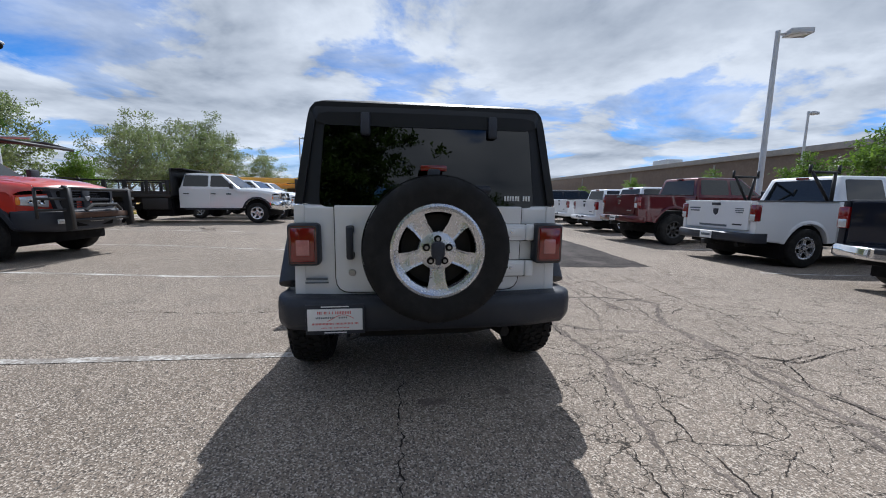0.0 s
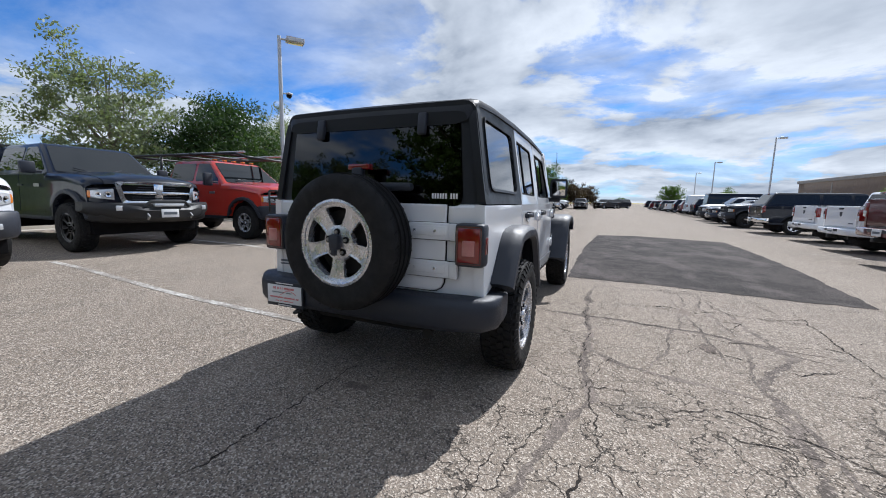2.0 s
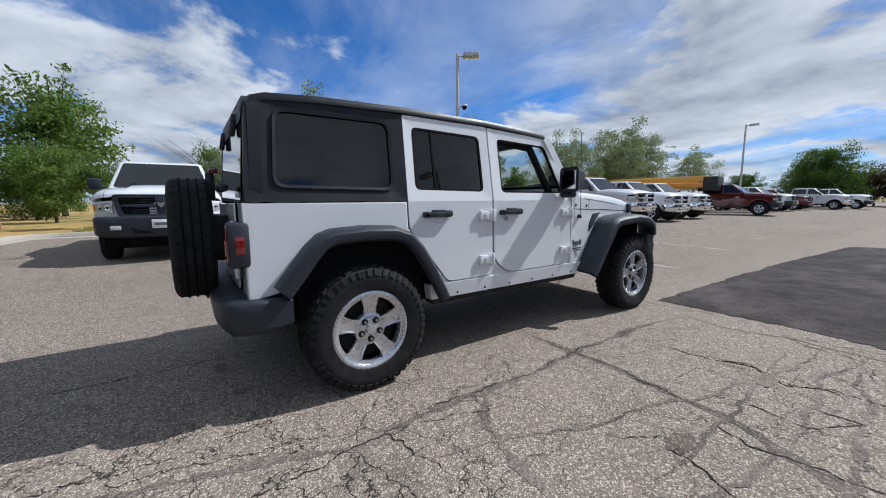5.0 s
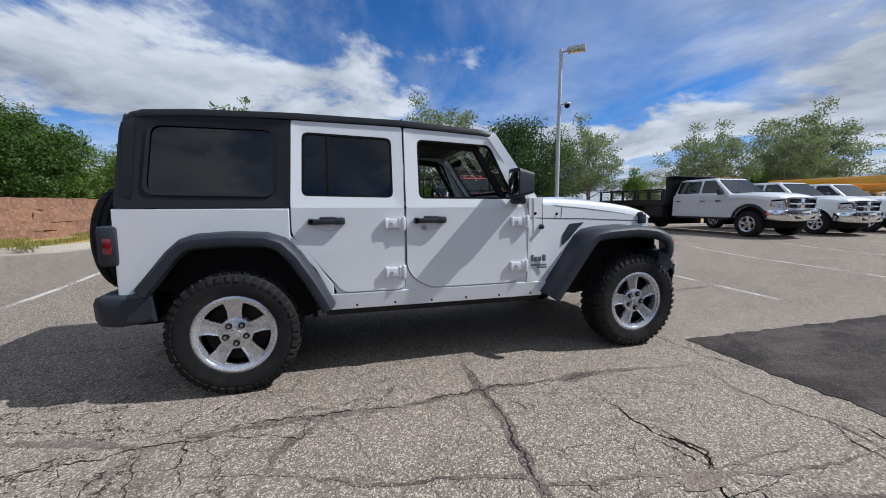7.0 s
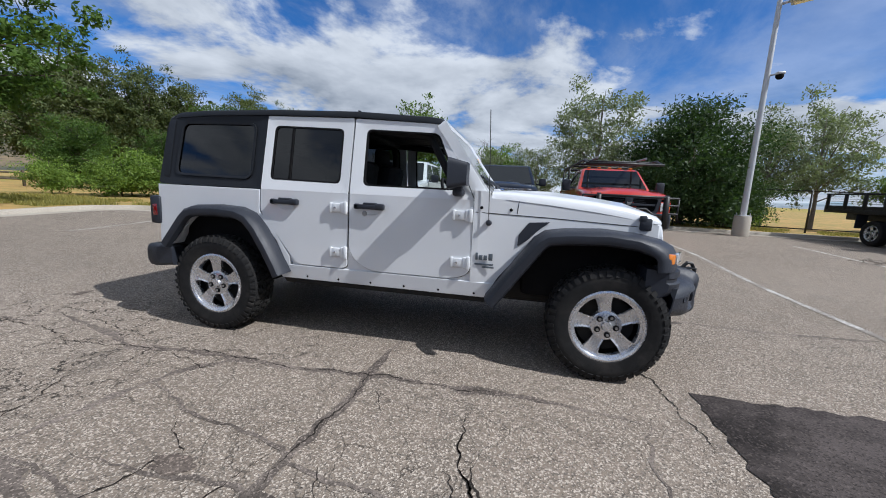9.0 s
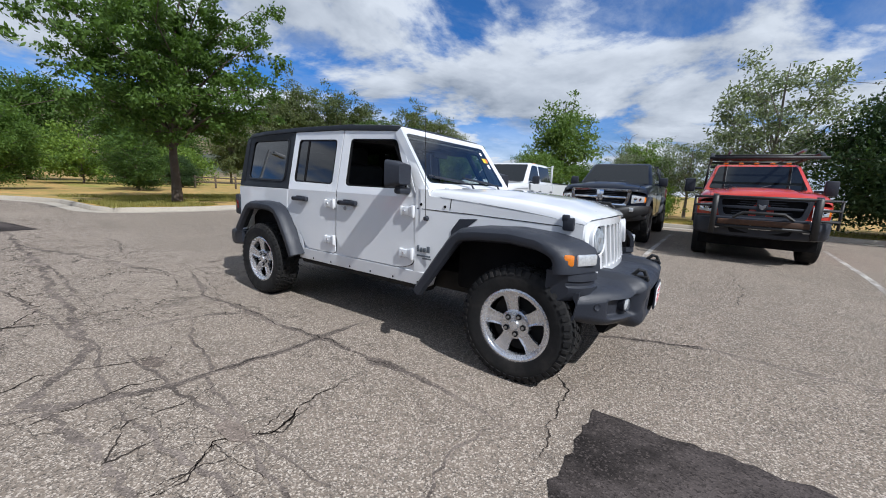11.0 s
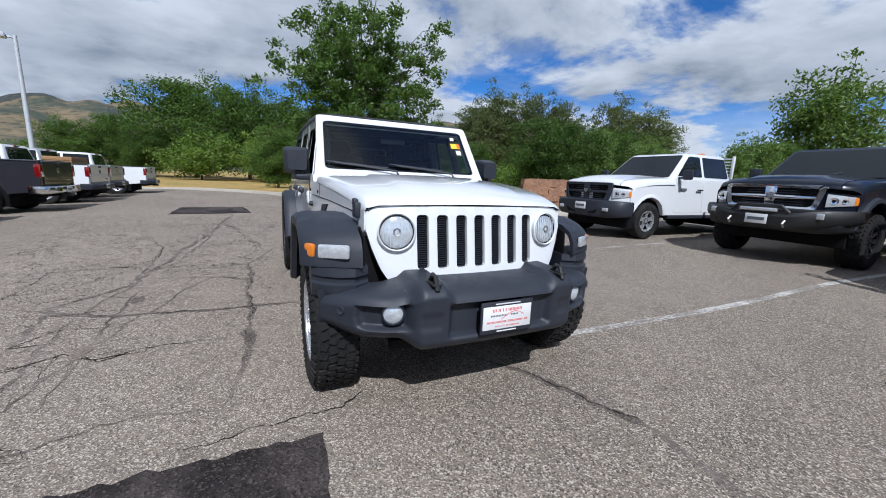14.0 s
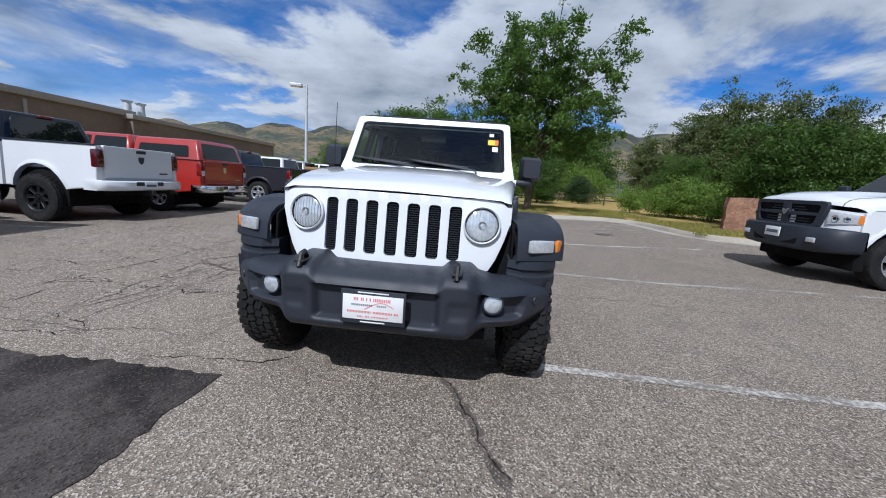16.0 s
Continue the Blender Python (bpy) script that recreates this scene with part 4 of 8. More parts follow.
        for yy, zz in ((2.12, 1.117), (2.325, 1.111)):
            P("cowl_bolt", lathe([(0, s * 0.007), (0.009, s * 0.006), (0.012, 0)], 10, centre=(s * (0.786 if yy < 2.2 else nose_x(2.325) + 0.001), yy, zz)), DARK)
        badge = None
        for q, (yy, w, hh) in enumerate(((2.105, 0.018, 0.052), (2.135, 0.026, 0.036), (2.168, 0.026, 0.036), (2.205, 0.030, 0.050))):
            badge = rbox(s * 0.787, yy, 0.742 + hh / 2, 0.008, w, hh, 0.003, badge)
        badge = rbox(s * 0.787, 2.16, 0.712, 0.006, 0.135, 0.014, 0.002, badge)
        badge = rbox(s * 0.785, 2.19, 0.692, 0.006, 0.085, 0.013, 0.002, badge)
        P("badge", badge, PLATE_GREY)
        # mirrors
        mx = 0.872 if s > 0 else 0.915
        arm = rbox(s * (mx - 0.055), 1.955, 1.215, 0.15, 0.075, 0.055, 0.022)
        arm = rbox(s * (mx - 0.02), 1.955, 1.24, 0.07, 0.06, 0.06, 0.02, arm)
        head = loft([[(s * mx + (px * (0.086 - 0.016 * k)), 1.955 + 0.075 * k - 0.01, 1.342 + pz * (0.094 - 0.018 * k)) for px, pz in rounded([(-1, -1), (1, -1), (1, 1), (-1, 1)], 0.35, 4)] for k in (-0.70, -0.2, 0.35, 0.75, 1.0)])
        mir = P("mirror", join(arm, soften(head, 0.012)), TRIM, "black door mirror")
        P("mirror_glass", rbox(s * mx, 1.890, 1.342, 0.148, 0.004, 0.160, 0.002), CHROME, parent=mir)
        # flares
        def flare(path, x_in, name, lipd=0.05, wide=0.0):
            loops = []
            for i, (y, z) in enumerate(path):
                a, b = Vector(path[max(i - 1, 0)]), Vector(path[min(i + 1, len(path) - 1)])
                t = (b - a).normalized()
                nrm = Vector((-t.y, t.x))
                xi = x_in(y)
                pts = []
                for x, o in ((xi, 0.0), (0.86, 0.0), (0.915, -0.010), (0.938, -0.030), (0.942, -0.060), (0.935, -lipd - 0.03), (0.90, -lipd - 0.045), (0.86, -lipd), (xi, -0.03)):
                    pts.append((s * (x + (wide if x > 0.8 else 0.0)), y + nrm.x * o - 0.60 * max(0.0, x - 0.72) * smooth01(3.0, 3.42, y), z + nrm.y * o))
                loops.append(pts)
            return P(name, loft(loops), TRIM, "textured black wheel-arch flare")
        front_path = [(2.185, 0.495), (2.26, 0.60), (2.40, 0.80), (2.50, 0.935), (2.57, 0.985), (2.70, 1.005), (2.95, 1.018), (3.18, 1.000), (3.335, 0.970), (3.415, 0.930), (3.450, 0.87), (3.458, 0.79)]
        fl = flare(front_path, lambda y: nose_x(y) - 0.01 + 0.050 * smooth01(3.22, 3.36, y), "front_flare", wide=0.022)
        rear_path = [(-0.520, 0.705), (-0.46, 0.78), (-0.35, 0.92), (-0.28, 0.985), (-0.20, 1.013), (0.0, 1.025), (0.20, 1.015), (0.310, 0.975), (0.40, 0.88), (0.50, 0.72), (0.58, 0.57), (0.605, 0.515)]
        flare(rear_path, lambda y: 0.775, "rear_flare", wide=-0.022)
        P("turn_signal", rbox(s * 0.815, 3.402, 0.868, 0.160, 0.026, 0.070, 0.012, None, Matrix.Rotation(-s * 0.50, 4, "Z")), LENS_CLEAR, parent=fl)
        P("amber_reflector", rbox(s * 0.918, 3.326, 0.868, 0.066, 0.026, 0.068, 0.012, None, Matrix.Rotation(-s * 0.98, 4, "Z")), LENS_AMBER, parent=fl)
        # wheel wells and lower fender filler
        P("inner_liner", rbox(s * 0.60, 2.86, 0.72, 0.22, 0.86, 0.46, 0.04), DARK)
        P("inner_fender", prism([(2.6, 0.60), (3.36, 0.60), (3.395, 0.80), (3.385, 0.93), (3.30, 0.962), (2.6, 0.985)] , lambda y, z, d: (s * (0.668 + d), y, z), 0.010, 0), DARK)
        P("lamp_backing", rbox(s * 0.69, 3.26, 0.80, 0.14, 0.05, 0.34, 0.01), DARK)
        P("inner_liner", rbox(s * 0.62, 0.03, 0.72, 0.28, 0.86, 0.60, 0.04), DARK)
        filler = loft([[(s * x, y, z) for y, z in ((3.20, 0.60), (3.41 + o, 0.62), (3.455 + o, 0.66), (3.460 + o, 0.705), (3.440 + o, 0.715), (3.440 + o, 0.735), (3.455 + o, 0.745), (3.45 + o, 0.785), (3.20, 0.80))] for x, o in ((0.645, -0.05), (0.72, 0.0), (0.80, -0.015), (0.87, -0.06), (0.915, -0.12))])
        P("fender_filler", soften(filler, 0.012), TRIM)
        # tail lamp
        lamp = P("tail_lamp", rbox(s * 0.713, -0.672, 0.945, 0.172, 0.105, 0.240, 0.022), TRIM)
        P("lens", rbox(s * 0.713, -0.720, 0.945, 0.130, 0.020, 0.194, 0.010), LENS_RED, parent=lamp)
        P("reverse_lens", rbox(s * 0.713, -0.726, 0.930, 0.074, 0.016, 0.088, 0.006), shader_pink, parent=lamp)
        bez = ring([(0.640, 0.840), (0.786, 0.840), (0.786, 1.050), (0.640, 1.050)], [(0.655, 0.856), (0.771, 0.856), (0.771, 1.034), (0.655, 1.034)], lambda u, v, d: (s * u, -0.724 - d, v), 0.03, 0.02, 0.012)
        P("bezel", bez, LENS_SMOKE, parent=lamp)
        P("side_marker", rbox(s * 0.796, -0.668, 0.945, 0.012, 0.045, 0.095, 0.004), LENS_RED, parent=lamp)
        # hood latch
        lt = rbox(s * 0.668, 3.235, 1.060, 0.035, 0.075, 0.085, 0.012)
        lt = rbox(s * 0.672, 3.215, 1.098, 0.030, 0.05, 0.045, 0.012, lt)
        P("hood_latch", lt, TRIM)
    # rear panel, tailgate
    back_y = -0.64
    rear_place = lambda x, z, d: (x, back_y - d, z)
    P("rear_panel", prism(rounded([(-0.775, 0.62), (0.775, 0.62), (0.775, 1.168), (-0.775, 1.168)], 0.05), rear_place, 0.06, 0.02), WHITE)
    gate = P("tailgate", prism(rounded([(-0.55, 0.655), (0.545, 0.655), (0.555, 1.165), (-0.55, 1.165)], [0.09, 0.09, 0.01, 0.01]), lambda x, z, d: (x, back_y - 0.022 - d, z), 0.03, 0.008), WHITE)
    P("gate_gap", prism(rounded([(-0.5535, 0.652), (0.5485, 0.652), (0.5585, 1.166), (-0.5535, 1.166)], [0.09, 0.09, 0.01, 0.01]), lambda x, z, d: (x, back_y - 0.014 - d, z), 0.012, 0), DARK, parent=gate)
    for z in (1.010, 0.790):
        P("hinge_gap", prism(rounded([(0.277, z - 0.0525), (0.635, z - 0.0525), (0.635, z + 0.0525), (0.277, z + 0.0525)], 0.02), lambda x, zz, d: (x, back_y - 0.0235 - d, zz), 0.003, 0), DARK, parent=gate)
        hg = rbox(0.43, back_y - 0.026, z, 0.30, 0.020, 0.100, 0.009)
        hg = rbox(0.43, back_y - 0.036, z + 0.004, 0.26, 0.008, 0.056, 0.004, hg)
        hg = rbox(0.605, back_y - 0.030, z, 0.055, 0.030, 0.10, 0.010, hg)
        P("tailgate_hinge", hg, WHITE, parent=gate)
        for hx in (0.36, 0.49):
            P("hinge_bolt", rbox(hx, back_y - 0.040, z + 0.004, 0.016, 0.008, 0.016, 0.003), ALLOY, parent=gate)
    hb = rbox(-0.460, back_y - 0.075, 0.955, 0.040, 0.035, 0.190, 0.014)
    hb = rbox(-0.460, back_y - 0.045, 1.03, 0.045, 0.05, 0.045, 0.012, hb)
    hb = rbox(-0.460, back_y - 0.045, 0.88, 0.045, 0.05, 0.045, 0.012, hb)
    P("tailgate_handle", hb, TRIM, parent=gate)
    lk = lathe([(0, 0.010), (0.018, 0.008), (0.022, 0)], 16)
    bmesh.ops.transform(lk, matrix=Matrix.Translation((-0.455, back_y - 0.022, 0.775)) @ Matrix.Rotation(-math.pi / 2, 4, "Z"), verts=lk.verts)
    P("lock", lk, STEEL, parent=gate)
    bars = rbox(-0.655, back_y - 0.026, 0.742, 0.12, 0.006, 0.014, 0.002)
    bars = rbox(-0.655, back_y - 0.026, 0.720, 0.13, 0.006, 0.010, 0.002, bars)
    P("dealer_badge", bars, PLATE_GREY)
    # hardtop back and glass
    slope = lambda x, z, d: (x, -0.640 + (z - 1.17) * 0.085 + 0.25 * max(0.0, abs(x) - 0.62) - d, z)
    P("hardtop_back", ring([(-0.772, 1.170), (0.772, 1.170), (0.680, 1.745), (-0.680, 1.745)], [(-0.640, 1.172), (0.640, 1.172), (0.600, 1.645), (-0.600, 1.645)], slope, 0.06, 0.075, 0.05, lip=0.01), HARDTOP)
    P("rear_glass", prism(rounded([(-0.637, 1.155), (0.637, 1.155), (0.597, 1.640), (-0.597, 1.640)], 0.05), lambda x, z, d: slope(x, z, d - 0.004), 0.006, 0), GLASS_PRIV, "dark tinted liftgate glass")
    for x in (-0.37, 0.37):
        P("glass_hinge", rbox(x, -0.615, 1.625, 0.055, 0.035, 0.13, 0.012, None, Matrix.Rotation(-0.18, 4, "X")), TRIM)
    for q in range(10):
        if q != 6:
            P("lettering_bar", rbox(0.455 + 0.0165 * q, -0.638, 1.212, 0.011, 0.003, 0.030, 0.001), WHITE_ST)
    P("stop_lamp", rbox(0.01, -0.72, 1.375, 0.15, 0.05, 0.035, 0.008), LENS_RED)
    P("stop_lamp_stalk", rbox(0.01, -0.74, 1.28, 0.07, 0.05, 0.18, 0.012), TRIM)
    P("wiper_cover", rbox(0.22, -0.69, 1.26, 0.26, 0.06, 0.05, 0.02), TRIM)
    # roof
    loops = []
    for y, zz, w in ((-0.604, -0.110, 0.640), (-0.586, -0.068, 0.664), (-0.550, -0.038, 0.676), (-0.48, -0.018, 0.682), (-0.2, 0.000, 0.685), (0.39, 0.010, 0.687), (1.105, 0.000, 0.690), (1.68, -0.034, 0.692), (1.77, -0.046, 0.692), (1.80, -0.062, 0.690)):
        prof = [(-1.0, 1.742), (-1.0, 1.760), (-0.975, 1.785), (-0.90, 1.796), (-0.5, 1.801), (0, 1.803), (0.5, 1.801), (0.90, 1.796), (0.975, 1.785), (1.0, 1.760), (1.0, 1.742), (0.9, 1.725), (-0.9, 1.725)]
        loops.append([(x * w, y, z + zz) for x, z in prof])
    P("roof", loft(loops), HARDTOP, "grained black hardtop roof")
    P("roof_seam", rbox(0, 1.108, 1.798, 1.26, 0.010, 0.012, 0.002), DARK)
    # windshield frame
    ws = lambda x, t, d: (x, 2.168 - 0.346 * t + 0.81 * d, 1.228 + 0.480 * t + 0.58 * d)
    frame_o = [(-0.742, 0.0), (0.742, 0.0), (0.702, 1.055), (-0.702, 1.055)]
    frame_i = [(-0.676, 0.135), (0.676, 0.135), (0.650, 0.975), (-0.650, 0.975)]
    wsf = P("windshield_frame", ring(frame_o, frame_i, ws, 0.07, 0.05, 0.06, lip=0.012), WHITE)
    P("windshield", sheet(rounded(frame_i, 0.06), lambda x, t, d: ws(x, t, d - 0.014)), GLASS, parent=wsf, label="clear windshield")
    P("windshield_band", ring(frame_i, [(-0.651, 0.175), (0.651, 0.175), (0.628, 0.945), (-0.628, 0.945)], lambda x, t, d: ws(x, t, d - 0.018), 0.002, 0.06, 0.05), DARK, parent=wsf)
    for (x, t, w, hh, m) in ((-0.545, 0.83, 0.040, 0.06, WHITE_ST), (-0.560, 0.69, 0.09, 0.10, STICKY), (-0.592, 0.69, 0.032, 0.09, ORANGE_ST), (-0.580, 0.56, 0.05, 0.09, WHITE_ST)):
        lift = -0.006 if m is ORANGE_ST else -0.010
        P("sticker", sheet([(x - w / 2, t - hh / 2), (x + w / 2, t - hh / 2), (x + w / 2, t + hh / 2), (x - w / 2, t + hh / 2)], lambda u, v, d: ws(u, v, d + lift)), m, parent=wsf)
    for x0, x1 in ((0.10, 0.60), (-0.42, 0.08)):
        w = tube([ws(x0 - 0.02, 0.02, 0.02), ws(x0, 0.09, 0.03), ws((x0 + x1) / 2, 0.16, 0.02), ws(x1, 0.22, 0.006)], 0.009, 6)
        w = tube([ws(x0 + 0.06, 0.17, 0.004), ws(x1 + 0.06, 0.24, 0.004)], 0.007, 6, w)
        P("wiper", w, TRIM)
    for x in (-0.52, -0.25, 0.25, 0.52):
        P("frame_bracket", rbox(x, 2.205, 1.245, 0.09, 0.05, 0.02, 0.006), DARK if abs(x) < 0.4 else WHITE)
    P("cowl_top", loft([[(-0.735, 2.08, 1.225), (0.735, 2.08, 1.225)], [(-0.735, 2.215, 1.222), (0.735, 2.215, 1.222)]], closed=False), WHITE)
    # hood
    loops = []
    for y, w, zt, ed in ((2.185, 0.735, 1.238, 0.055), (2.30, 0.722, 1.240, 0.06), (2.6, 0.690, 1.226, 0.07), (2.9, 0.655, 1.200, 0.075), (3.15, 0.622, 1.170, 0.075), (3.29, 0.606, 1.142, 0.07), (3.370, 0.598, 1.116, 0.05), (3.398, 0.594, 1.092, 0.03)):
        w = nose_x(y) + 0.003 if y > 2.25 else 0.760
        dome = 0.022 * smooth01(2.2, 2.5, y) * smooth01(3.37, 3.1, y)
        prof = [(-1, -ed), (-0.992, -ed * 0.45), (-0.965, -0.012), (-0.90, 0), (-0.64, 0.006), (-0.54, 0.006 + dome), (-0.25, 0.010 + dome), (0, 0.012 + dome), (0.25, 0.010 + dome), (0.54, 0.006 + dome), (0.64, 0.006), (0.90, 0), (0.965, -0.012), (0.992, -ed * 0.45), (1, -ed)]
        loops.append([(x * w, y - 0.058 * x * x * smooth01(2.9, 3.37, y), zt + dz) for x, dz in prof])
    P("hood", loft(loops, closed=False), WHITE, "white domed bonnet", sharp=50)
    P("hood_gap", loft([[(x * 0.74, 2.178, 1.19), (x * 0.74, 2.188, 1.19)] for x in (-1, 1)], closed=False), DARK)
    # grille: a pierced white panel with seven upright slots
    gy = lambda x, z, d: (x, 3.450 - 0.06 * (z - 0.66) / 0.44 - 0.060 * (x / 0.6) ** 2 + d, z)
    pitch, half_w = 0.1145, 0.0335
    xs = [-3 * pitch - half_w]
    for i in range(7):
        c = (i - 3) * pitch
        xs += [c - half_w, c + half_w]
    xs = xs[1:]
    z0, z1 = 0.752, 1.045
    bm = bmesh.new()
    rim_top, rim_bot = 1.092, 0.662
    def face(pts):
        bm.faces.new([bm.verts.new(gy(x, z, 0.0)) for x, z in pts])
    cols = list(zip(xs, xs[1:]))
    cr = 0.020
    for i, (a, b) in enumerate(cols):
        slot = i % 2 == 0
        face([(a, z1), *([(a + cr, z1), (b - cr, z1)] if slot else []), (b, z1), (b, rim_top), (a, rim_top)])
        face([(a, rim_bot), (b, rim_bot), (b, z0), *([(b - cr, z0), (a + cr, z0)] if slot else []), (a, z0)])
        if slot:
            for xc, sx_ in ((a, 1), (b, -1)):
                for zc, sz_ in ((z0, 1), (z1, -1)):
                    bow = [(xc + sx_ * cr * (1 - math.cos(k)), zc + sz_ * cr * (1 - math.sin(k))) for k in (0.0, 0.4, 0.8, 1.2, math.pi / 2)]
                    face([(xc, zc), *bow])
        else:
            zs = [z0, z0 + cr, *[z0 + (z1 - z0) * q / 4 for q in range(1, 4)], z1 - cr, z1]
            for u, v in zip(zs, zs[1:]):
                face([(a, u), (b, u), (b, v), (a, v)])
    e = xs[-1]
    for s in (1, -1):
                # split the cheek into strips so that it follows the sweep of the nose
        def height(x, top):
            pts = [(e, rim_top), (0.51, rim_top), (0.597, 1.082), (0.631, 1.050), (0.645, 0.97)] if top else [(e, rim_bot), (0.43, rim_bot), (0.497, 0.674), (0.542, 0.708), (0.577, 0.768), (0.615, 0.865), (0.645, 0.97)]
            for (xa, za), (xb, zb) in zip(pts, pts[1:]):
                if xa <= x <= xb:
                    return za + (zb - za) * (x - xa) / (xb - xa)
            return pts[-1][1]
        cuts = [e + (0.6445 - e) * (q / 16) ** 0.8 for q in range(17)]
        for a, b in zip(cuts, cuts[1:]):
            zs = [q / 5 for q in range(6)]
            for u, v in zip(zs, zs[1:]):
                f = lambda x, k: height(x, False) * (1 - k) + height(x, True) * k
                face([(s * a, f(a, u)), (s * b, f(b, u)), (s * b, f(b, v)), (s * a, f(a, v))])
    bmesh.ops.remove_doubles(bm, verts=bm.verts, dist=0.0004)
    bmesh.ops.recalc_face_normals(bm, faces=bm.faces)
    geo = bmesh.ops.extrude_face_region(bm, geom=bm.faces[:])
    for v in [g for g in geo["geom"] if isinstance(g, bmesh.types.BMVert)]:
        v.co.y -= 0.05
    bmesh.ops.recalc_face_normals(bm, faces=bm.faces)
    soften(bm, 0.008, 2, 60)
    grille = P("grille", bm, WHITE, "white grille panel with seven slots", sharp=40)
    for i in range(7):
        c = (i - 3) * pitch
        bm = bmesh.new()
        bm.faces.new([bm.verts.new(gy(x, z, -0.028)) for x, z in ((c - half_w - 0.01, z0 - 0.01), (c + half_w + 0.01, z0 - 0.01), (c + half_w + 0.01, z1 + 0.01), (c - half_w - 0.01, z1 + 0.01))])
        part("slot_backing", bm, DARK, grille)
        mesh_bm = None
        for r in range(24):
            for q in range(4):
                zz, xx = z0 + 0.008 + 0.0122 * r, c - half_w + 0.010 + 0.0165 * q + (0.008 if r % 2 else 0)
                if abs(xx - c) < half_w:
                    mesh_bm = rbox(*gy(xx, zz, -0.020), 0.0135, 0.008, 0.0042, 0, mesh_bm)
        part("slot_mesh", mesh_bm, TRIM, grille, sharp=0)
    # headlamps
    for s in (1, -1):
        c = Vector(gy(s * 0.490, 0.955, 0.016))
        turn = Matrix.Translation(c) @ Matrix.Rotation(math.pi / 2 - s * 0.16, 4, "Z") @ Matrix.Rotation(-0.10, 4, "Y")
        hl = lathe([(0.100, -0.02), (0.104, 0.006), (0.098, 0.012), (0.090, 0.002), (0.088, -0.02)], 40)
        bezel = P("headlamp", disc_dir(hl, turn), WHITE, "round halogen headlamp in a white recess")
        P("lamp_rim", disc_dir(lathe([(0.0935, -0.012), (0.0925, 0.004), (0.0885, 0.004), (0.0875, -0.012)], 40), turn), DARK, parent=bezel)
        lens = lathe([(0.0, 0.012), (0.04, 0.010), (0.07, 0.004), (0.089, -0.006)], 40)
        P("lens", disc_dir(lens, turn), LENS_HEAD, parent=bezel)
        rib = None
        for q in range(9):
            xx = -0.07 + 0.0175 * q
            hh = 2 * math.sqrt(max(0.0, 0.086 ** 2 - xx * xx))
            rib = rbox(0.004 + 0.008 * (1 - (xx / 0.086) ** 2), xx, 0, 0.004, 0.0025, hh * 0.96, 0.0, rib)
        P("lens_rib", disc_dir(rib, turn), LENS_HEAD, parent=bezel, sharp=0)
        refl = lathe([(0.012, 0.0105), (0.022, 0.0125), (0.022, 0.010)], 20)
        P("bulb_shield", disc_dir(refl, turn @ Matrix.Translation((0.002, 0, 0))), STEEL, parent=bezel)
    # front bumper: one moulding with a raised hump over each hook, a middle recess and a lamp pocket in each wing
    def bump_front(x):
        a = abs(x)
        return 3.722 - 0.012 * (a / 0.45) ** 2 - 0.055 * smooth01(0.44, 0.53, a) - 0.235 * max(0.0, (a - 0.50) / 0.39) ** 2.0

    def bump_top(x):
        a = abs(x)
        return 0.708 + 0.034 * smooth01(0.29, 0.34, a) * smooth01(0.50, 0.44, a) - 0.022 * smooth01(0.46, 0.60, a) - 0.018 * smooth01(0.70, 0.89, a)

    def bump_low(x):
        a = abs(x)
        return 0.400 + 0.055 * smooth01(0.43, 0.56, a) + 0.035 * smooth01(0.70, 0.88, a)

    def bump_dent(x, z):
        a = abs(x)
        mid = smooth01(0.325, 0.285, a) * smooth01(0.462, 0.482, z) * smooth01(0.648, 0.625, z)
        wing = smooth01(0.485, 0.515, a) * smooth01(0.755, 0.70, a + 0.25 * max(0.0, 0.57 - z)) * smooth01(0.505, 0.53, z) * smooth01(0.650, 0.630, z)
        groove = smooth01(0.345, 0.365, a) * smooth01(0.475, 0.45, a) * smooth01(0.50, 0.54, z) * smooth01(0.62, 0.58, z)
        return 0.045 * mid + 0.050 * wing + 0.010 * groove

    loops = []
    for q in range(149):
        x = -0.89 + 1.78 * q / 148
        yf, zt, zb = bump_front(x), bump_top(x), bump_low(x)
        prof = [(3.40, zt + 0.012), (yf - 0.13, zt + 0.008), (yf - 0.075, zt - 0.002), (yf - 0.040, zt - 0.014), (yf - 0.016, zt - 0.032), (yf - 0.004, zt - 0.052)]
        for k in range(21):
            z = (zt - 0.060) * (1 - k / 20) + (zb + 0.050) * k / 20
            prof.append((yf - 0.010 * k / 20 - bump_dent(x, z), z))
        prof += [(yf - 0.022, zb + 0.030), (yf - 0.050, zb + 0.008), (yf - 0.10, zb), (3.38, zb + 0.02)]
        loops.append([(x, max(y, 3.36), z) for y, z in prof])
    bumper = P("front_bumper", loft(loops), TRIM, "textured black front bumper with moulded pockets", sharp=60)
    P("bumper_core", rbox(0, 3.36, 0.56, 1.1, 0.10, 0.20, 0.02), DARK, parent=bumper)
    P("air_dam", loft([[(x, 3.60 - 0.25 * x * x, 0.415), (x, 3.57 - 0.25 * x * x, 0.355), (x, 3.54 - 0.25 * x * x, 0.355), (x, 3.50 - 0.25 * x * x, 0.415)] for x in (-0.55, -0.35, 0.0, 0.35, 0.55)]), DARK, parent=bumper)
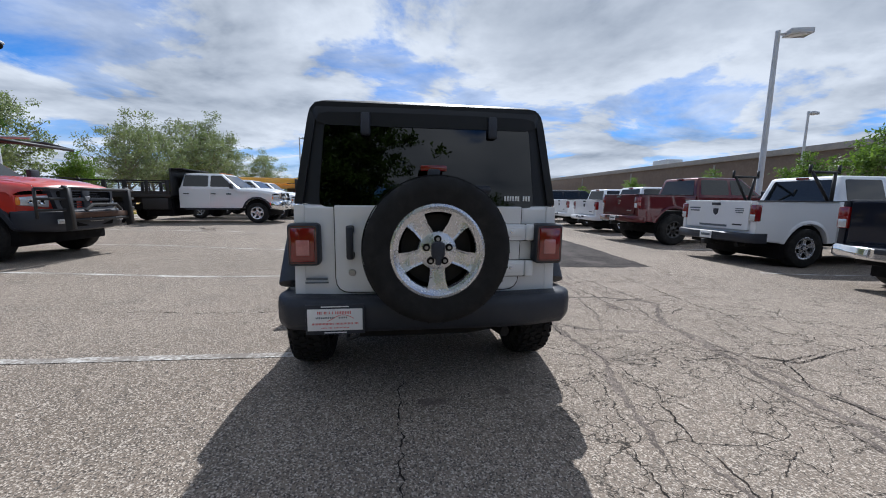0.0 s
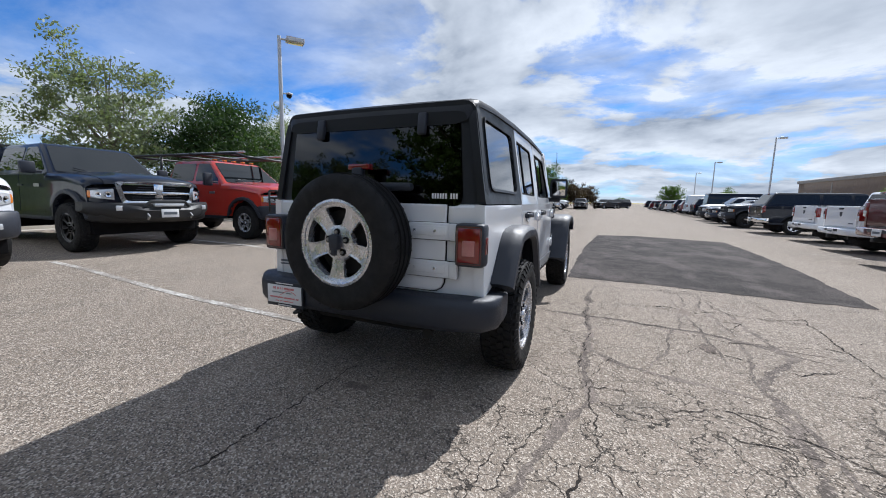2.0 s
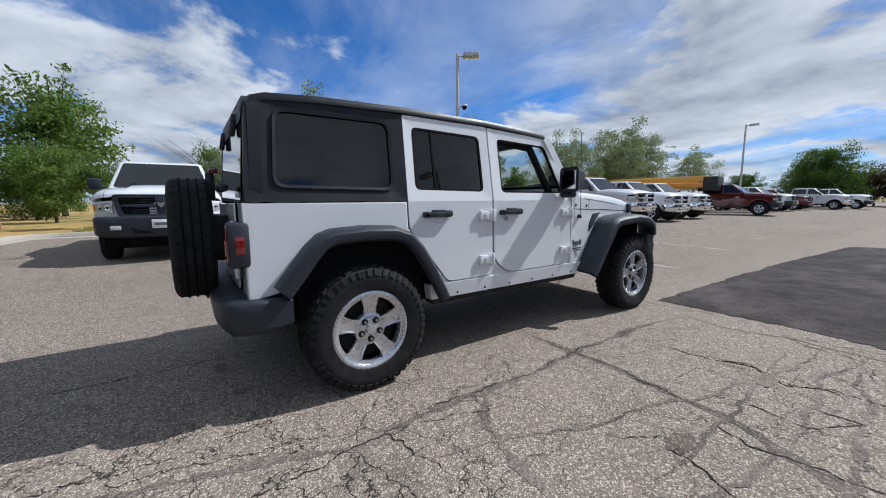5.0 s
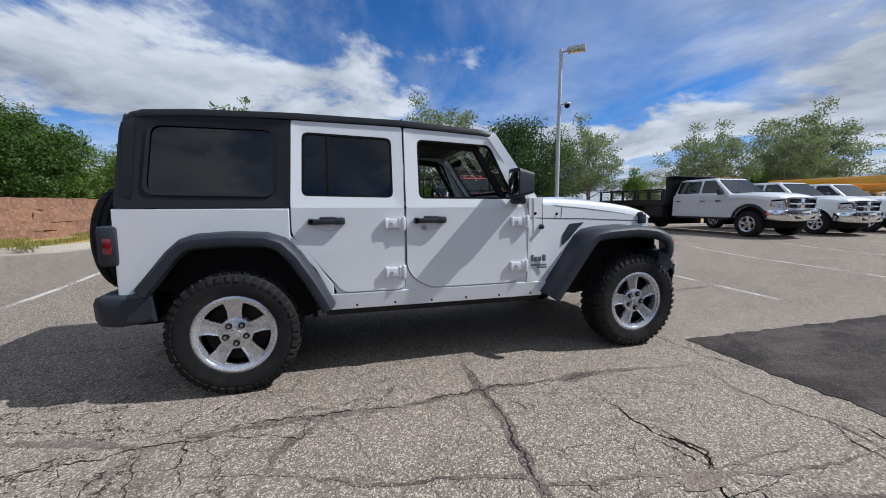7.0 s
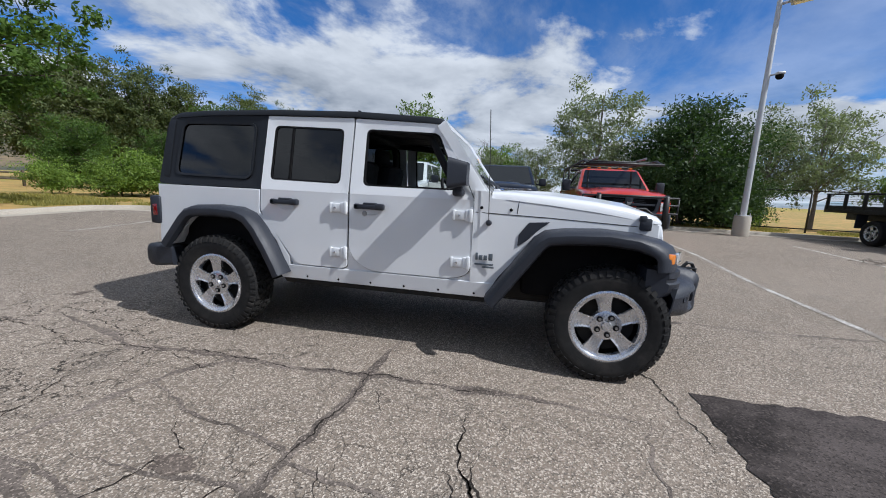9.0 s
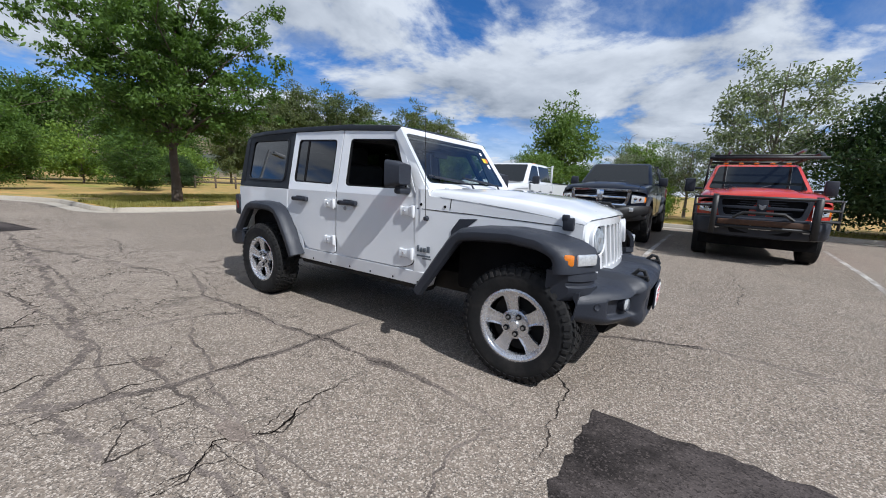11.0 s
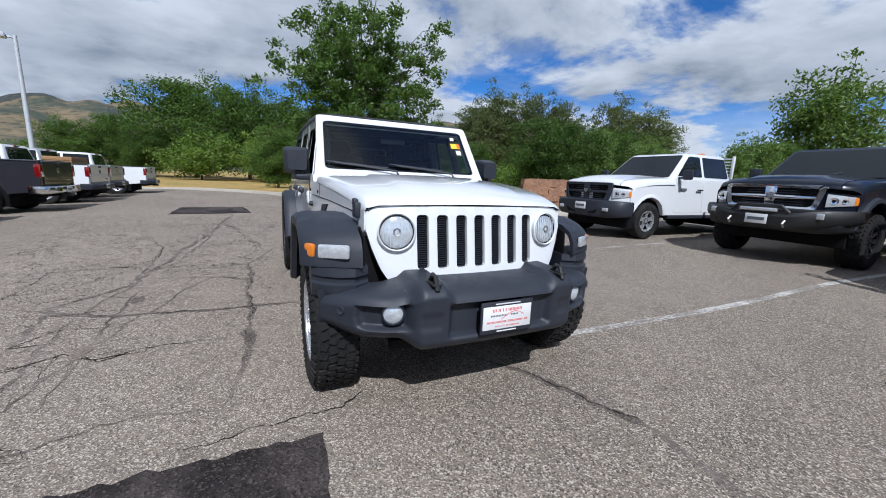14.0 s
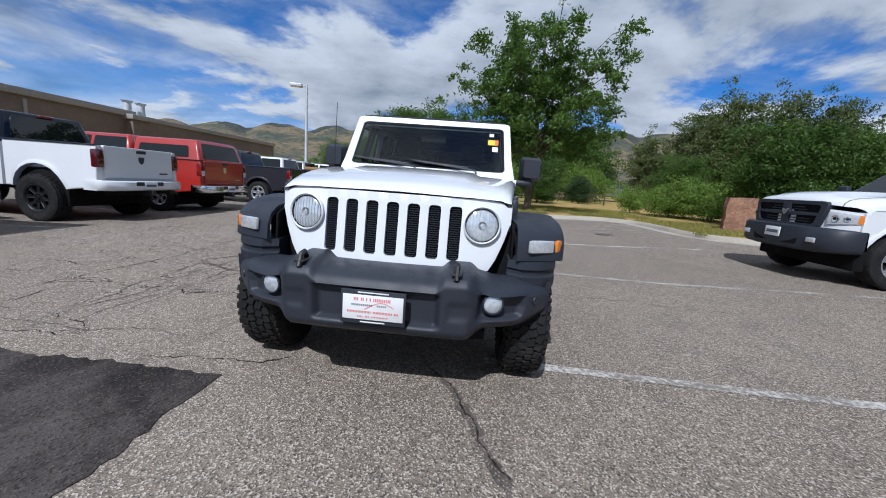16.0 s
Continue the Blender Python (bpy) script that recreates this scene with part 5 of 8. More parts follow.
    for s in (1, -1):
        turn = Matrix.Translation((s * 0.572, bump_front(0.572) - 0.036, 0.592)) @ Matrix.Rotation(math.pi / 2 - s * 0.22, 4, "Z")
        fg = P("fog_lamp", disc_dir(lathe([(0.055, -0.03), (0.056, 0.014), (0.050, 0.018), (0.047, 0.006)], 24), turn), TRIM, parent=bumper)
        part("lens", disc_dir(lathe([(0, 0.020), (0.03, 0.017), (0.048, 0.007)], 24), turn), LENS_HEAD, fg)
        hook = tube([(s * 0.385, 3.60, 0.735), (s * 0.385, 3.640, 0.782), (s * 0.385, 3.672, 0.776), (s * 0.385, 3.700, 0.715)], 0.013, 8)
        hook = rbox(s * 0.385, 3.650, 0.742, 0.05, 0.10, 0.012, 0.004, hook)
        P("tow_hook", hook, BLACKSTEEL, parent=bumper)
        P("bumper_bolt", disc_dir(lathe([(0.022, 0.0), (0.020, 0.006), (0.012, 0.002), (0, 0.002)], 16), Matrix.Translation((s * 0.80, bump_front(0.80) - 0.002, 0.595)) @ Matrix.Rotation(math.pi / 2 - s * 0.85, 4, "Z")), TRIM, parent=bumper)
    dealer_plate(P, bumper, (0.0, 3.732, 0.556), 0.0)
    P("plate_mount", rbox(0, 3.70, 0.556, 0.27, 0.06, 0.13, 0.01), DARK, parent=bumper)
    # rear bumper
    loops = []
    for x, yr, yfw, zt, zb in ((-0.875, -0.60, -0.44, 0.645, 0.50), (-0.865, -0.70, -0.44, 0.655, 0.475), (-0.80, -0.765, -0.44, 0.655, 0.460), (-0.60, -0.795, -0.5, 0.650, 0.45), (-0.40, -0.80, -0.55, 0.645, 0.445), (0.0, -0.80, -0.55, 0.645, 0.445)):
        loops.append([(x, y, z) for y, z in ((yfw, zt - 0.01), (yr + 0.05, zt), (yr + 0.015, zt - 0.012), (yr, zt - 0.05), (yr + 0.004, zb + 0.05), (yr + 0.03, zb + 0.01), (yr + 0.09, zb), (yfw, zb + 0.02))])
    loops += [[(-x, y, z) for x, y, z in lp] for lp in loops[-2::-1]]
    rb = P("rear_bumper", loft(loops), TRIM, "textured black rear bumper", sharp=50)
    dealer_plate(P, rb, (-0.535, -0.812, 0.545), math.pi)
    hook = tube([(-0.42, -0.74, 0.50), (-0.42, -0.80, 0.44), (-0.47, -0.80, 0.425), (-0.47, -0.72, 0.45)], 0.012, 8)
    P("tow_hook", hook, BLACKSTEEL, parent=rb)
    # spare wheel
    sp = make_wheel("spare_wheel", 0.392, 0.236, 0.235, car, ALLOY, 0, tread=0.008, cap=False)
    sp.matrix_local = Matrix.Translation((0.012, -0.865, 0.938)) @ Matrix.Rotation(-math.pi / 2, 4, "Z") @ Matrix.Rotation(math.pi, 4, "X")
    part("spare_carrier", rbox(0.012, -0.72, 0.94, 0.30, 0.14, 0.30, 0.02), BLACKSTEEL, car)
    cam_hub = rbox(0.012, -0.965, 0.945, 0.07, 0.05, 0.09, 0.02)
    cam_hub = rbox(0.012, -0.975, 0.895, 0.03, 0.03, 0.05, 0.008, cam_hub)
    part("spare_hub_cover", cam_hub, TRIM, car)
    tread_bm = tyre_grooves(0.392, 0.235)
    part("tread_groove", tread_bm, DARK, sp, sharp=0)
    rng = random.Random(21)
    marks = None
    for q in range(26):
        a = 1.45 + 0.030 * q
        if q % 7 == 6:
            continue
        b = rbox(0, 0, 0, rng.uniform(0.010, 0.026), rng.uniform(0.003, 0.007), 0.002, 0)
        bmesh.ops.transform(b, matrix=Matrix.Rotation(-a, 4, "X") @ Matrix.Translation((rng.uniform(0.018, 0.034), 0, 0.3855)), verts=b.verts)
        marks = join(marks, b)
    part("print_bar", marks, PLATE, sp, "faded white size print on the tread", sharp=0)
    # road wheels
    for y in (0.0, 3.008):
        for s in (1, -1):
            wh = make_wheel("wheel", 0.390, 0.236, 0.250, car, ALLOY, 44)
            wh.matrix_local = Matrix.Translation((s * 0.800, y, 0.386)) @ (Matrix() if s > 0 else Matrix.Rotation(math.pi, 4, "Z")) @ Matrix.Rotation(0.06 * y, 4, "X")
    # chassis
    ch = rbox(0, 1.5, 0.52, 1.30, 4.0, 0.16, 0.02)
    for s in (1, -1):
        ch = rbox(s * 0.42, 1.45, 0.45, 0.10, 4.1, 0.14, 0.02, ch)
    P("chassis", ch, UNDER)
    for y in (0.0, 3.008):
        ax = tube([(-0.70, y, 0.386), (0.70, y, 0.386)], 0.045, 10)
        ax = join(ax, disc_dir(lathe([(0.0, -0.10), (0.10, -0.07), (0.13, 0), (0.10, 0.07), (0, 0.10)], 16), Matrix.Translation((0.05, y, 0.386))))
        P("axle", ax, UNDER)
    P("muffler", tube([(-0.45, -0.52, 0.42), (0.25, -0.52, 0.42), (0.42, -0.55, 0.40), (0.46, -0.70, 0.40)], [0.085, 0.085, 0.035, 0.032], 12), UNDER)
    P("fuel_tank", rbox(-0.25, 1.0, 0.44, 0.5, 1.1, 0.16, 0.04), DARK)
    P("track_bar", tube([(-0.45, 0.35, 0.33), (0.0, 0.4, 0.30), (0.5, 0.45, 0.36)], 0.02, 8), UNDER)
    # cabin
    P("cabin_floor", rbox(0, 0.85, 0.66, 1.38, 2.75, 0.06, 0.01), CABIN)
    for s in (1, -1):
        P("door_lining", rbox(s * 0.715, 0.75, 0.90, 0.02, 2.6, 0.50, 0.01), CABIN)
    P("tailgate_lining", rbox(0, -0.555, 0.92, 1.36, 0.03, 0.48, 0.01), CABIN)
    P("firewall", rbox(0, 2.12, 0.93, 1.40, 0.05, 0.56, 0.01), CABIN)
    P("dashboard", soften(loft([[(x, y, z) for y, z in ((2.10, 1.00), (2.10, 1.20), (1.88, 1.215), (1.80, 1.17), (1.84, 0.98))] for x in (-0.68, -0.3, 0.3, 0.68)]), 0.02), CABIN)
    for x in (-0.37, 0.37):
        seat = rbox(x, 1.28, 0.86, 0.50, 0.52, 0.15, 0.05)
        seat = rbox(x, 1.00, 1.16, 0.48, 0.14, 0.58, 0.05, seat, Matrix.Rotation(-0.16, 4, "X"))
        seat = rbox(x, 0.93, 1.52, 0.26, 0.10, 0.19, 0.04, seat)
        P("front_seat", seat, CABIN)
    bench = rbox(0, 0.30, 0.86, 1.24, 0.50, 0.15, 0.05)
    bench = rbox(0, 0.05, 1.14, 1.24, 0.14, 0.52, 0.05, bench, Matrix.Rotation(-0.2, 4, "X"))
    for x in (-0.4, 0.0, 0.4):
        bench = rbox(x, -0.02, 1.45, 0.24, 0.09, 0.16, 0.03, bench)
    P("rear_bench", bench, CABIN)
    wheel_pts = [(-0.37 + 0.185 * math.cos(a), 1.66 - 0.07 * math.sin(a), 1.17 + 0.17 * math.sin(a)) for a in (2 * math.pi * q / 24 for q in range(25))]
    stw = tube(wheel_pts, 0.016, 8)
    stw = tube([(-0.55, 1.66, 1.17), (-0.37, 1.70, 1.16), (-0.19, 1.66, 1.17)], 0.02, 6, stw)
    stw = tube([(-0.37, 1.70, 1.16), (-0.37, 1.90, 1.08)], 0.04, 8, stw)
    P("steering_wheel", stw, CABIN)
    P("interior_mirror", rbox(0.0, 1.72, 1.565, 0.24, 0.03, 0.06, 0.015), CABIN)
    for s in (1, -1):
        bar = tube([(s * 0.64, 1.92, 1.22), (s * 0.60, 1.68, 1.62), (s * 0.60, 1.05, 1.68), (s * 0.60, 0.30, 1.68), (s * 0.62, -0.40, 1.58), (s * 0.64, -0.52, 1.1)], 0.032, 8)
        P("roll_bar", bar, CABIN)
        P("roll_bar", tube([(s * 0.60, 0.98, 1.67), (s * 0.66, 1.02, 1.0)], 0.032, 8), CABIN)
    P("cross_bar", tube([(-0.6, 1.02, 1.68), (0.6, 1.02, 1.68)], 0.032, 8), CABIN)
    P("headliner", rbox(0, 0.62, 1.70, 1.22, 2.2, 0.02, 0.0), CABIN)
    # aerial on the cowl
    knob = lathe([(0, 0.03), (0.016, 0.026), (0.022, 0.0)], 16, centre=(0.780, 2.175, 1.012))
    an = P("aerial_base", knob, TRIM)
    P("aerial", tube([(0.80, 2.175, 1.03), (0.80, 2.16, 1.40), (0.80, 2.14, 1.78)], 0.0028, 6), BLACKSTEEL, parent=an)
    return car


def tyre_grooves(r, width):
    bm = None
    for x in (-0.045, 0.0, 0.045):
        g = lathe([(r - 0.0015, x - 0.006), (r + 0.0012, x - 0.004), (r + 0.0012, x + 0.004), (r - 0.0015, x + 0.006)], 48)
        bm = join(bm, g)
    for i in range(60):
        b = rbox(0, 0, 0, 0.04, 0.004, 0.004, 0)
        m = Matrix.Rotation(2 * math.pi * i / 60, 4, "X") @ Matrix.Translation((0.075 if i % 2 else -0.075, 0, r - 0.0095)) @ Matrix.Rotation(0.5, 4, "Z")
        bmesh.ops.transform(b, matrix=m, verts=b.verts)
        bm = join(bm, b)
    return bm


def dealer_plate(P, parent, at, turn):
    """A dealer plate in a black frame; its print is shown as plain bars."""
    m = Matrix.Translation(at) @ Matrix.Rotation(turn, 4, "Z")
    fr = P("plate_frame", disc_dir(rbox(0, 0, 0, 0.316, 0.012, 0.168, 0.004), m), TRIM, parent=parent)
    pl = P("plate", disc_dir(rbox(0, 0.006, 0, 0.294, 0.006, 0.122, 0.002), m), PLATE, parent=parent, label="white dealer plate with red print")
    def bar(name, u, v, w, h, mat_):
        part(name, disc_dir(rbox(-u, 0.0098, v, w, 0.002, h, 0.0), m), mat_, pl, sharp=0)
    rng = random.Random(7)
    for v, w, h, k, mat_ in ((0.040, 0.19, 0.015, 22, PLATE_RED), (0.012, 0.17, 0.009, 18, PLATE_GREY), (-0.022, 0.25, 0.010, 34, PLATE_RED), (-0.045, 0.15, 0.006, 20, PLATE_RED)):
        step = w / k
        for q in range(k):
            if rng.random() > 0.08:
                bar("print_bar", -w / 2 + step * (q + 0.5) - (0.02 if mat_ is PLATE_GREY else 0), v, step * 0.52, h, mat_)
    swoosh = tube([(-0.10 + 0.02 * q, 0.0095, 0.006 + 0.022 * math.sin(0.55 * q)) for q in range(8)], 0.0018, 5)
    part("print_swoosh", disc_dir(swoosh, m), PLATE_RED, pl, sharp=0)
    part("frame_print", disc_dir(rbox(0, 0.0062, 0.073, 0.15, 0.002, 0.006, 0), m), PLATE, fr, sharp=0)
    part("frame_print", disc_dir(rbox(0, 0.0062, -0.073, 0.12, 0.002, 0.006, 0), m), PLATE, fr, sharp=0)
    return pl


shader_pink = shader("clear_over_red_lens", (0.46, 0.17, 0.16), 0.2, coat=1.0, grain=0.3, grain_scale=120)
LENS_HEAD = shader("headlamp_lens", (0.74, 0.79, 0.84), 0.10, 0.45, 1.0, grain=0.45, grain_scale=38)
build_offroader()

# ---- parked pick-ups, vans and cars ----
WHEELS = {}


def put_wheel(car, key, at, s, build):
    m = Matrix.Translation(at) @ (Matrix() if s > 0 else Matrix.Rotation(math.pi, 4, "Z")) @ Matrix.Rotation(at[1] * 2.3, 4, "X")
    if key not in WHEELS:
        WHEELS[key] = build(car)
        WHEELS[key].matrix_local = m
        return
    w = copy_thing(WHEELS[key], Matrix())
    w.parent = car
    w.matrix_parent_inverse = Matrix()
    w.matrix_local = m


def vehicle(name, label, paint_mat, x, y, heading=-90.0, lift=0.0, tyre=0.41, rim=ALLOY, face="black", bumper="black", bed="open", tail="", rack="", guard=False, category="pickup truck", group="", low=1.0, plate=True, smoke=False, wheelbase=3.80, cab=None):
    """A crew-cab pick-up, or a wagon with bed="wagon" or bed="van". Its own +y is ahead, its front axle at 0."""
    car = thing(name, label, category, group)
    car.matrix_world = pose(x, y, gz(x, y), 0, 0, heading)
    P = lambda nm, bm, m, lab="", parent=None, sharp=35: part(nm, bm, m, parent or car, lab, sharp)
    L = lift
    wb = wheelbase
    rear = -wb - 1.18
    Z = lambda z: (z - 0.42) * low + 0.42 + L

    def sx(z):
        z = (z - L - 0.42) / low + 0.42
        return 0.985 - 0.035 * smooth01(0.75, 0.45, z) - 0.055 * smooth01(1.02, 1.36, z)

    B = {"black": TRIM, "chrome": CHROME, "body": paint_mat, "steel": BLACKSTEEL}[bumper]
    wagon = bed in ("wagon", "van")
    cab_back = rear + 0.04 if wagon else -3.02
    ar = tyre + 0.09
    az = tyre + L * 0.6

    def arch_pts(cy, a0=0.12):
        return [(cy + ar * math.cos(a), max(az + ar * math.sin(a), Z(0.5))) for a in (a0 + (math.pi - 2 * a0) * i / 10 for i in range(11))]

    for s in (1, -1):
        fl = lambda yy, zz, d, s=s: (s * (sx(zz) + d), yy, zz)
        front = [(cab_back, Z(1.30)), (-0.80, Z(1.30)), (-0.76, Z(1.19)), (0.2, Z(1.145)), (0.50, Z(1.09)), (0.60, Z(1.03)), (0.60, Z(0.60)), (0.52, Z(0.52)), *arch_pts(0.0)]
        if wagon:
            front += [*arch_pts(-wb), (rear, Z(0.55)), (rear - 0.02, Z(0.9))]
        else:
            front += [(cab_back, Z(0.5))]
        side = P("body_side", prism(front, fl, 0.16, 0.02), paint_mat, sharp=40)
        if not wagon and bed != "flat":
            bp = [(rear, Z(1.36)), (-3.07, Z(1.36)), (-3.07, Z(0.5)), *arch_pts(-wb), (rear, Z(0.58))]
            P("bed_side", prism(bp, fl, 0.10, 0.025), paint_mat, sharp=40)
            P("bed_rail", rbox(s * 0.905, (rear - 3.07) / 2, Z(1.365), 0.10, -rear - 3.07, 0.02, 0.006), TRIM)
        ends = [(-0.86, -1.86), (-1.875, -2.90)]
        for i, (a, b) in enumerate(ends):
            bot = Z(0.56)
            poly = rounded([(a, Z(1.29)), (a - 0.02, bot), (b, bot), (b, Z(1.29))], 0.05) if i == 0 else rounded([(a, Z(1.29)), (a, bot), (b + 0.25, bot), (b, Z(1.0)), (b, Z(1.29))], 0.06)
            dr = P("front_door" if i == 0 else "rear_door", prism(poly, lambda yy, zz, d: fl(yy, zz, d + 0.006), 0.02, 0.006), paint_mat)
            part("door_handle", rbox(s * (sx(Z(1.08)) + 0.018), b + 0.17, Z(1.08), 0.03, 0.20, 0.035, 0.010), TRIM if paint_mat is not MAROON else paint_mat, dr)
        P("sill", rbox(s * 0.90, (cab_back - 0.55) / 2, Z(0.47), 0.10, -cab_back - 0.9, 0.09, 0.02), TRIM)
        # mirror
        mr = rbox(s * 1.03, -0.92, Z(1.33), 0.16, 0.06, 0.05, 0.015)
        mr = rbox(s * (1.20 if guard else 1.14), -0.92, Z(1.40), 0.21, 0.10, 0.31 if guard else 0.22, 0.03, mr)
        P("mirror", mr, TRIM)
        # rolled lip round each arch
        for cy in (0.0, -wb) if bed != "flat" else (0.0,):
            loops = []
            for yy, zz in arch_pts(cy, 0.10):
                d = Vector((yy - cy, zz - az)).normalized()
                loops.append([(s * (sx(zz) - 0.03), yy, zz), (s * (sx(zz) + 0.016), yy + d.x * 0.006, zz + d.y * 0.006), (s * (sx(zz) + 0.014), yy + d.x * 0.045, zz + d.y * 0.045), (s * (sx(zz) - 0.002), yy + d.x * 0.075, zz + d.y * 0.075)])
            P("arch_lip", loft(loops), paint_mat)
        # flares on work trucks
        if face in ("guard", "flared") or bed == "flat":
            for cy in (0.0, -wb) if bed != "flat" else (0.0,):
                pts = arch_pts(cy, 0.02)
                loops = []
                for yy, zz in pts:
                    d = Vector((yy - cy, zz - az)).normalized()
                    loops.append([(s * (sx(zz) - 0.02), yy, zz), (s * (sx(zz) + 0.05), yy + d.x * 0.01, zz + d.y * 0.01), (s * (sx(zz) + 0.045), yy + d.x * 0.07, zz + d.y * 0.07), (s * (sx(zz) - 0.02), yy + d.x * 0.09, zz + d.y * 0.09)])
                P("wheel_flare", loft(loops), TRIM)
    # frame, and solid near-black blocks standing in for the shade inside the arches
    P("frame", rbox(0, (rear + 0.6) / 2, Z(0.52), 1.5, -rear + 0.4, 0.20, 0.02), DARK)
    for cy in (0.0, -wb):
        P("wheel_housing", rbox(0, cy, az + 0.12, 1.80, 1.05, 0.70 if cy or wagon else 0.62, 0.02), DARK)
        P("axle", tube([(-0.8, cy, tyre), (0.8, cy, tyre)], 0.055, 8), UNDER)
    if lift > 0.05 or tyre > 0.43:
        for s in (1, -1):
            P("shock_absorber", tube([(s * 0.55, -wb, tyre), (s * 0.48, -wb + 0.12, Z(0.6))], 0.035, 8), REDP if paint_mat is WHITE else UNDER)
    # hood and fender tops
    def sweep(px):
        a = max(0.0, abs(px) - 0.52) / 0.46
        return 0.045 * abs(px) + 0.27 * a ** 2.2
    stations = ((0.885, 1.12), (0.87, 1.165), (0.82, 1.205), (0.70, 1.243), (0.45, 1.275), (0.15, 1.30), (-0.25, 1.320), (-0.78, 1.340))

    def hood_point(px, dz, yy, z):
        k = smooth01(-0.35, 0.80, yy)
        dome = (0.035 if abs(px) < 0.45 else 0.0) * smooth01(-0.6, -0.1, yy) * smooth01(0.88, 0.5, yy)
        w = sx(Z(1.05)) + 0.004
        return (px * w, yy - sweep(px * w) * k, Z(z + dz * (1.0 if yy < 0.8 else 0.8) + dome))
    top = [(-0.80, -0.012), (-0.70, 0.0), (-0.52, 0.008), (-0.44, 0.012), (-0.2, 0.02), (0, 0.022), (0.2, 0.02), (0.44, 0.012), (0.52, 0.008), (0.70, 0.0), (0.80, -0.012)]
    P("hood", loft([[hood_point(px, dz, yy, z) for px, dz in top] for yy, z in stations], closed=False), paint_mat, sharp=45)
    for s in (1, -1):
        rim_line = [(0.808, -0.016), (0.86, -0.018), (0.92, -0.030), (0.965, -0.062), (0.99, -0.105), (1.0, -0.16)]
        P("fender", loft([[hood_point(s * px, dz, yy, z) for px, dz in rim_line] for yy, z in stations], closed=False), paint_mat, sharp=45)
    # a near-black block stands in for the shade under the hood
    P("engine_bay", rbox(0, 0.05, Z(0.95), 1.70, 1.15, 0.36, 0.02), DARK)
    # cabin
    hb, ht = 1.30, 1.915 if bed != "van" else 2.35
    ya0, ya1 = -0.68, -1.42 if bed != "van" else -0.95
    yb0, yb1 = (cab_back, cab_back + 0.15) if not wagon else (cab_back + 0.0, cab_back + (0.40 if bed == "wagon" else 0.1))
    wb0, wt = 0.925, 0.745 if bed != "van" else 0.86

    def at_t(t, inset=0.0, dz=0.0):
        fy, by, w = ya0 + (ya1 - ya0) * t - inset, yb0 + (yb1 - yb0) * t + inset, wb0 + (wt - wb0) * t - inset
        pts = rounded([(-w, by), (w, by), (w, fy), (-w, fy)], 0.10, 4)
        return [(px, py, Z(hb + (ht - hb) * t) + dz) for px, py in pts]
    P("cabin", loft([at_t(0.0), at_t(0.5), at_t(0.93), at_t(0.98, 0.035), at_t(1.0, 0.12), at_t(1.0, 0.5, 0.015)]), cab or paint_mat, sharp=50)

    def gx(zz):
        t = ((zz - L - 0.42) / low + 0.42 - hb) / (ht - hb)
        return wb0 + (wt - wb0) * t
    zlo, zhi = Z(1.37), Z(1.83 if bed != "van" else 1.95)
    for s in (1, -1):
        gp = lambda yy, zz, d, s=s: (s * (gx(zz) + d), yy, zz)
        P("side_window", prism(rounded([(-0.92, zlo), (-1.83, zlo), (-1.83, zhi), (-1.42, zhi)], 0.05), lambda a, b, d: gp(a, b, d + 0.006), 0.012, 0.003), GLASS_DARK)
        if wagon:
            spans = [(-1.92, -2.88, -2.86), (-2.98, cab_back + 0.12, cab_back + 0.42)] if bed == "wagon" else []
        else:
            spans = [(-1.92, -2.88, -2.82)]
        for a, b0, b1 in spans:
            P("side_window", prism(rounded([(a, zlo), (b0, zlo), (b1, zhi), (a, zhi)], 0.05), lambda p, q, d: gp(p, q, d + 0.006), 0.012, 0.003), GLASS_DARK)
    wpl = lambda px, t, d: (px * (wb0 + (wt - wb0) * t), ya0 + (ya1 - ya0) * t + d, Z(hb + (ht - hb) * t) + d * 0.8)
    P("windshield", prism(rounded([(-0.91, 0.06), (0.91, 0.06), (0.90, 0.90), (-0.90, 0.90)], 0.06), lambda a, b, d: wpl(a, b, d + 0.008), 0.012, 0.003), GLASS_DARK)
    rpl = lambda px, t, d: (px * (wb0 + (wt - wb0) * t), yb0 + (yb1 - yb0) * t - d, Z(hb + (ht - hb) * t) + d * 0.3)
    P("rear_window", prism(rounded([(-0.82, 0.12), (0.82, 0.12), (0.80, 0.86), (-0.80, 0.86)], 0.06), lambda a, b, d: rpl(a, b, d + 0.008), 0.012, 0.003), GLASS_DARK)
    if guard or bed == "flat":
        for q in range(5):
            P("marker_lamp", rbox(-0.56 + 0.28 * q, ya1 - 0.10, Z(ht + 0.025), 0.09, 0.10, 0.035, 0.012), LENS_AMBER)
    P("roof_lamp", rbox(0, yb1 - 0.03, Z(ht - 0.04), 0.26, 0.05, 0.045, 0.01), LENS_RED)
    for s in (1, -1):
        P("wiper", tube([(s * 0.05 + 0.15, ya0 + 0.02, Z(hb + 0.03)), (s * 0.4 + 0.15, ya0 - 0.10, Z(hb + 0.13))], 0.008, 5), TRIM)
    # nose: grille, lamps, bumper
    gm = {"black": TRIM, "chrome": CHROME, "guard": TRIM, "flared": CHROME, "body": paint_mat}[face]
    fy = lambda px, z, d: (px, 0.885 - sweep(px) - 0.04 * max(0.0, (z - L - 0.95)) + d, z)
    strips = [-0.955 + 1.91 * q / 24 for q in range(25)]
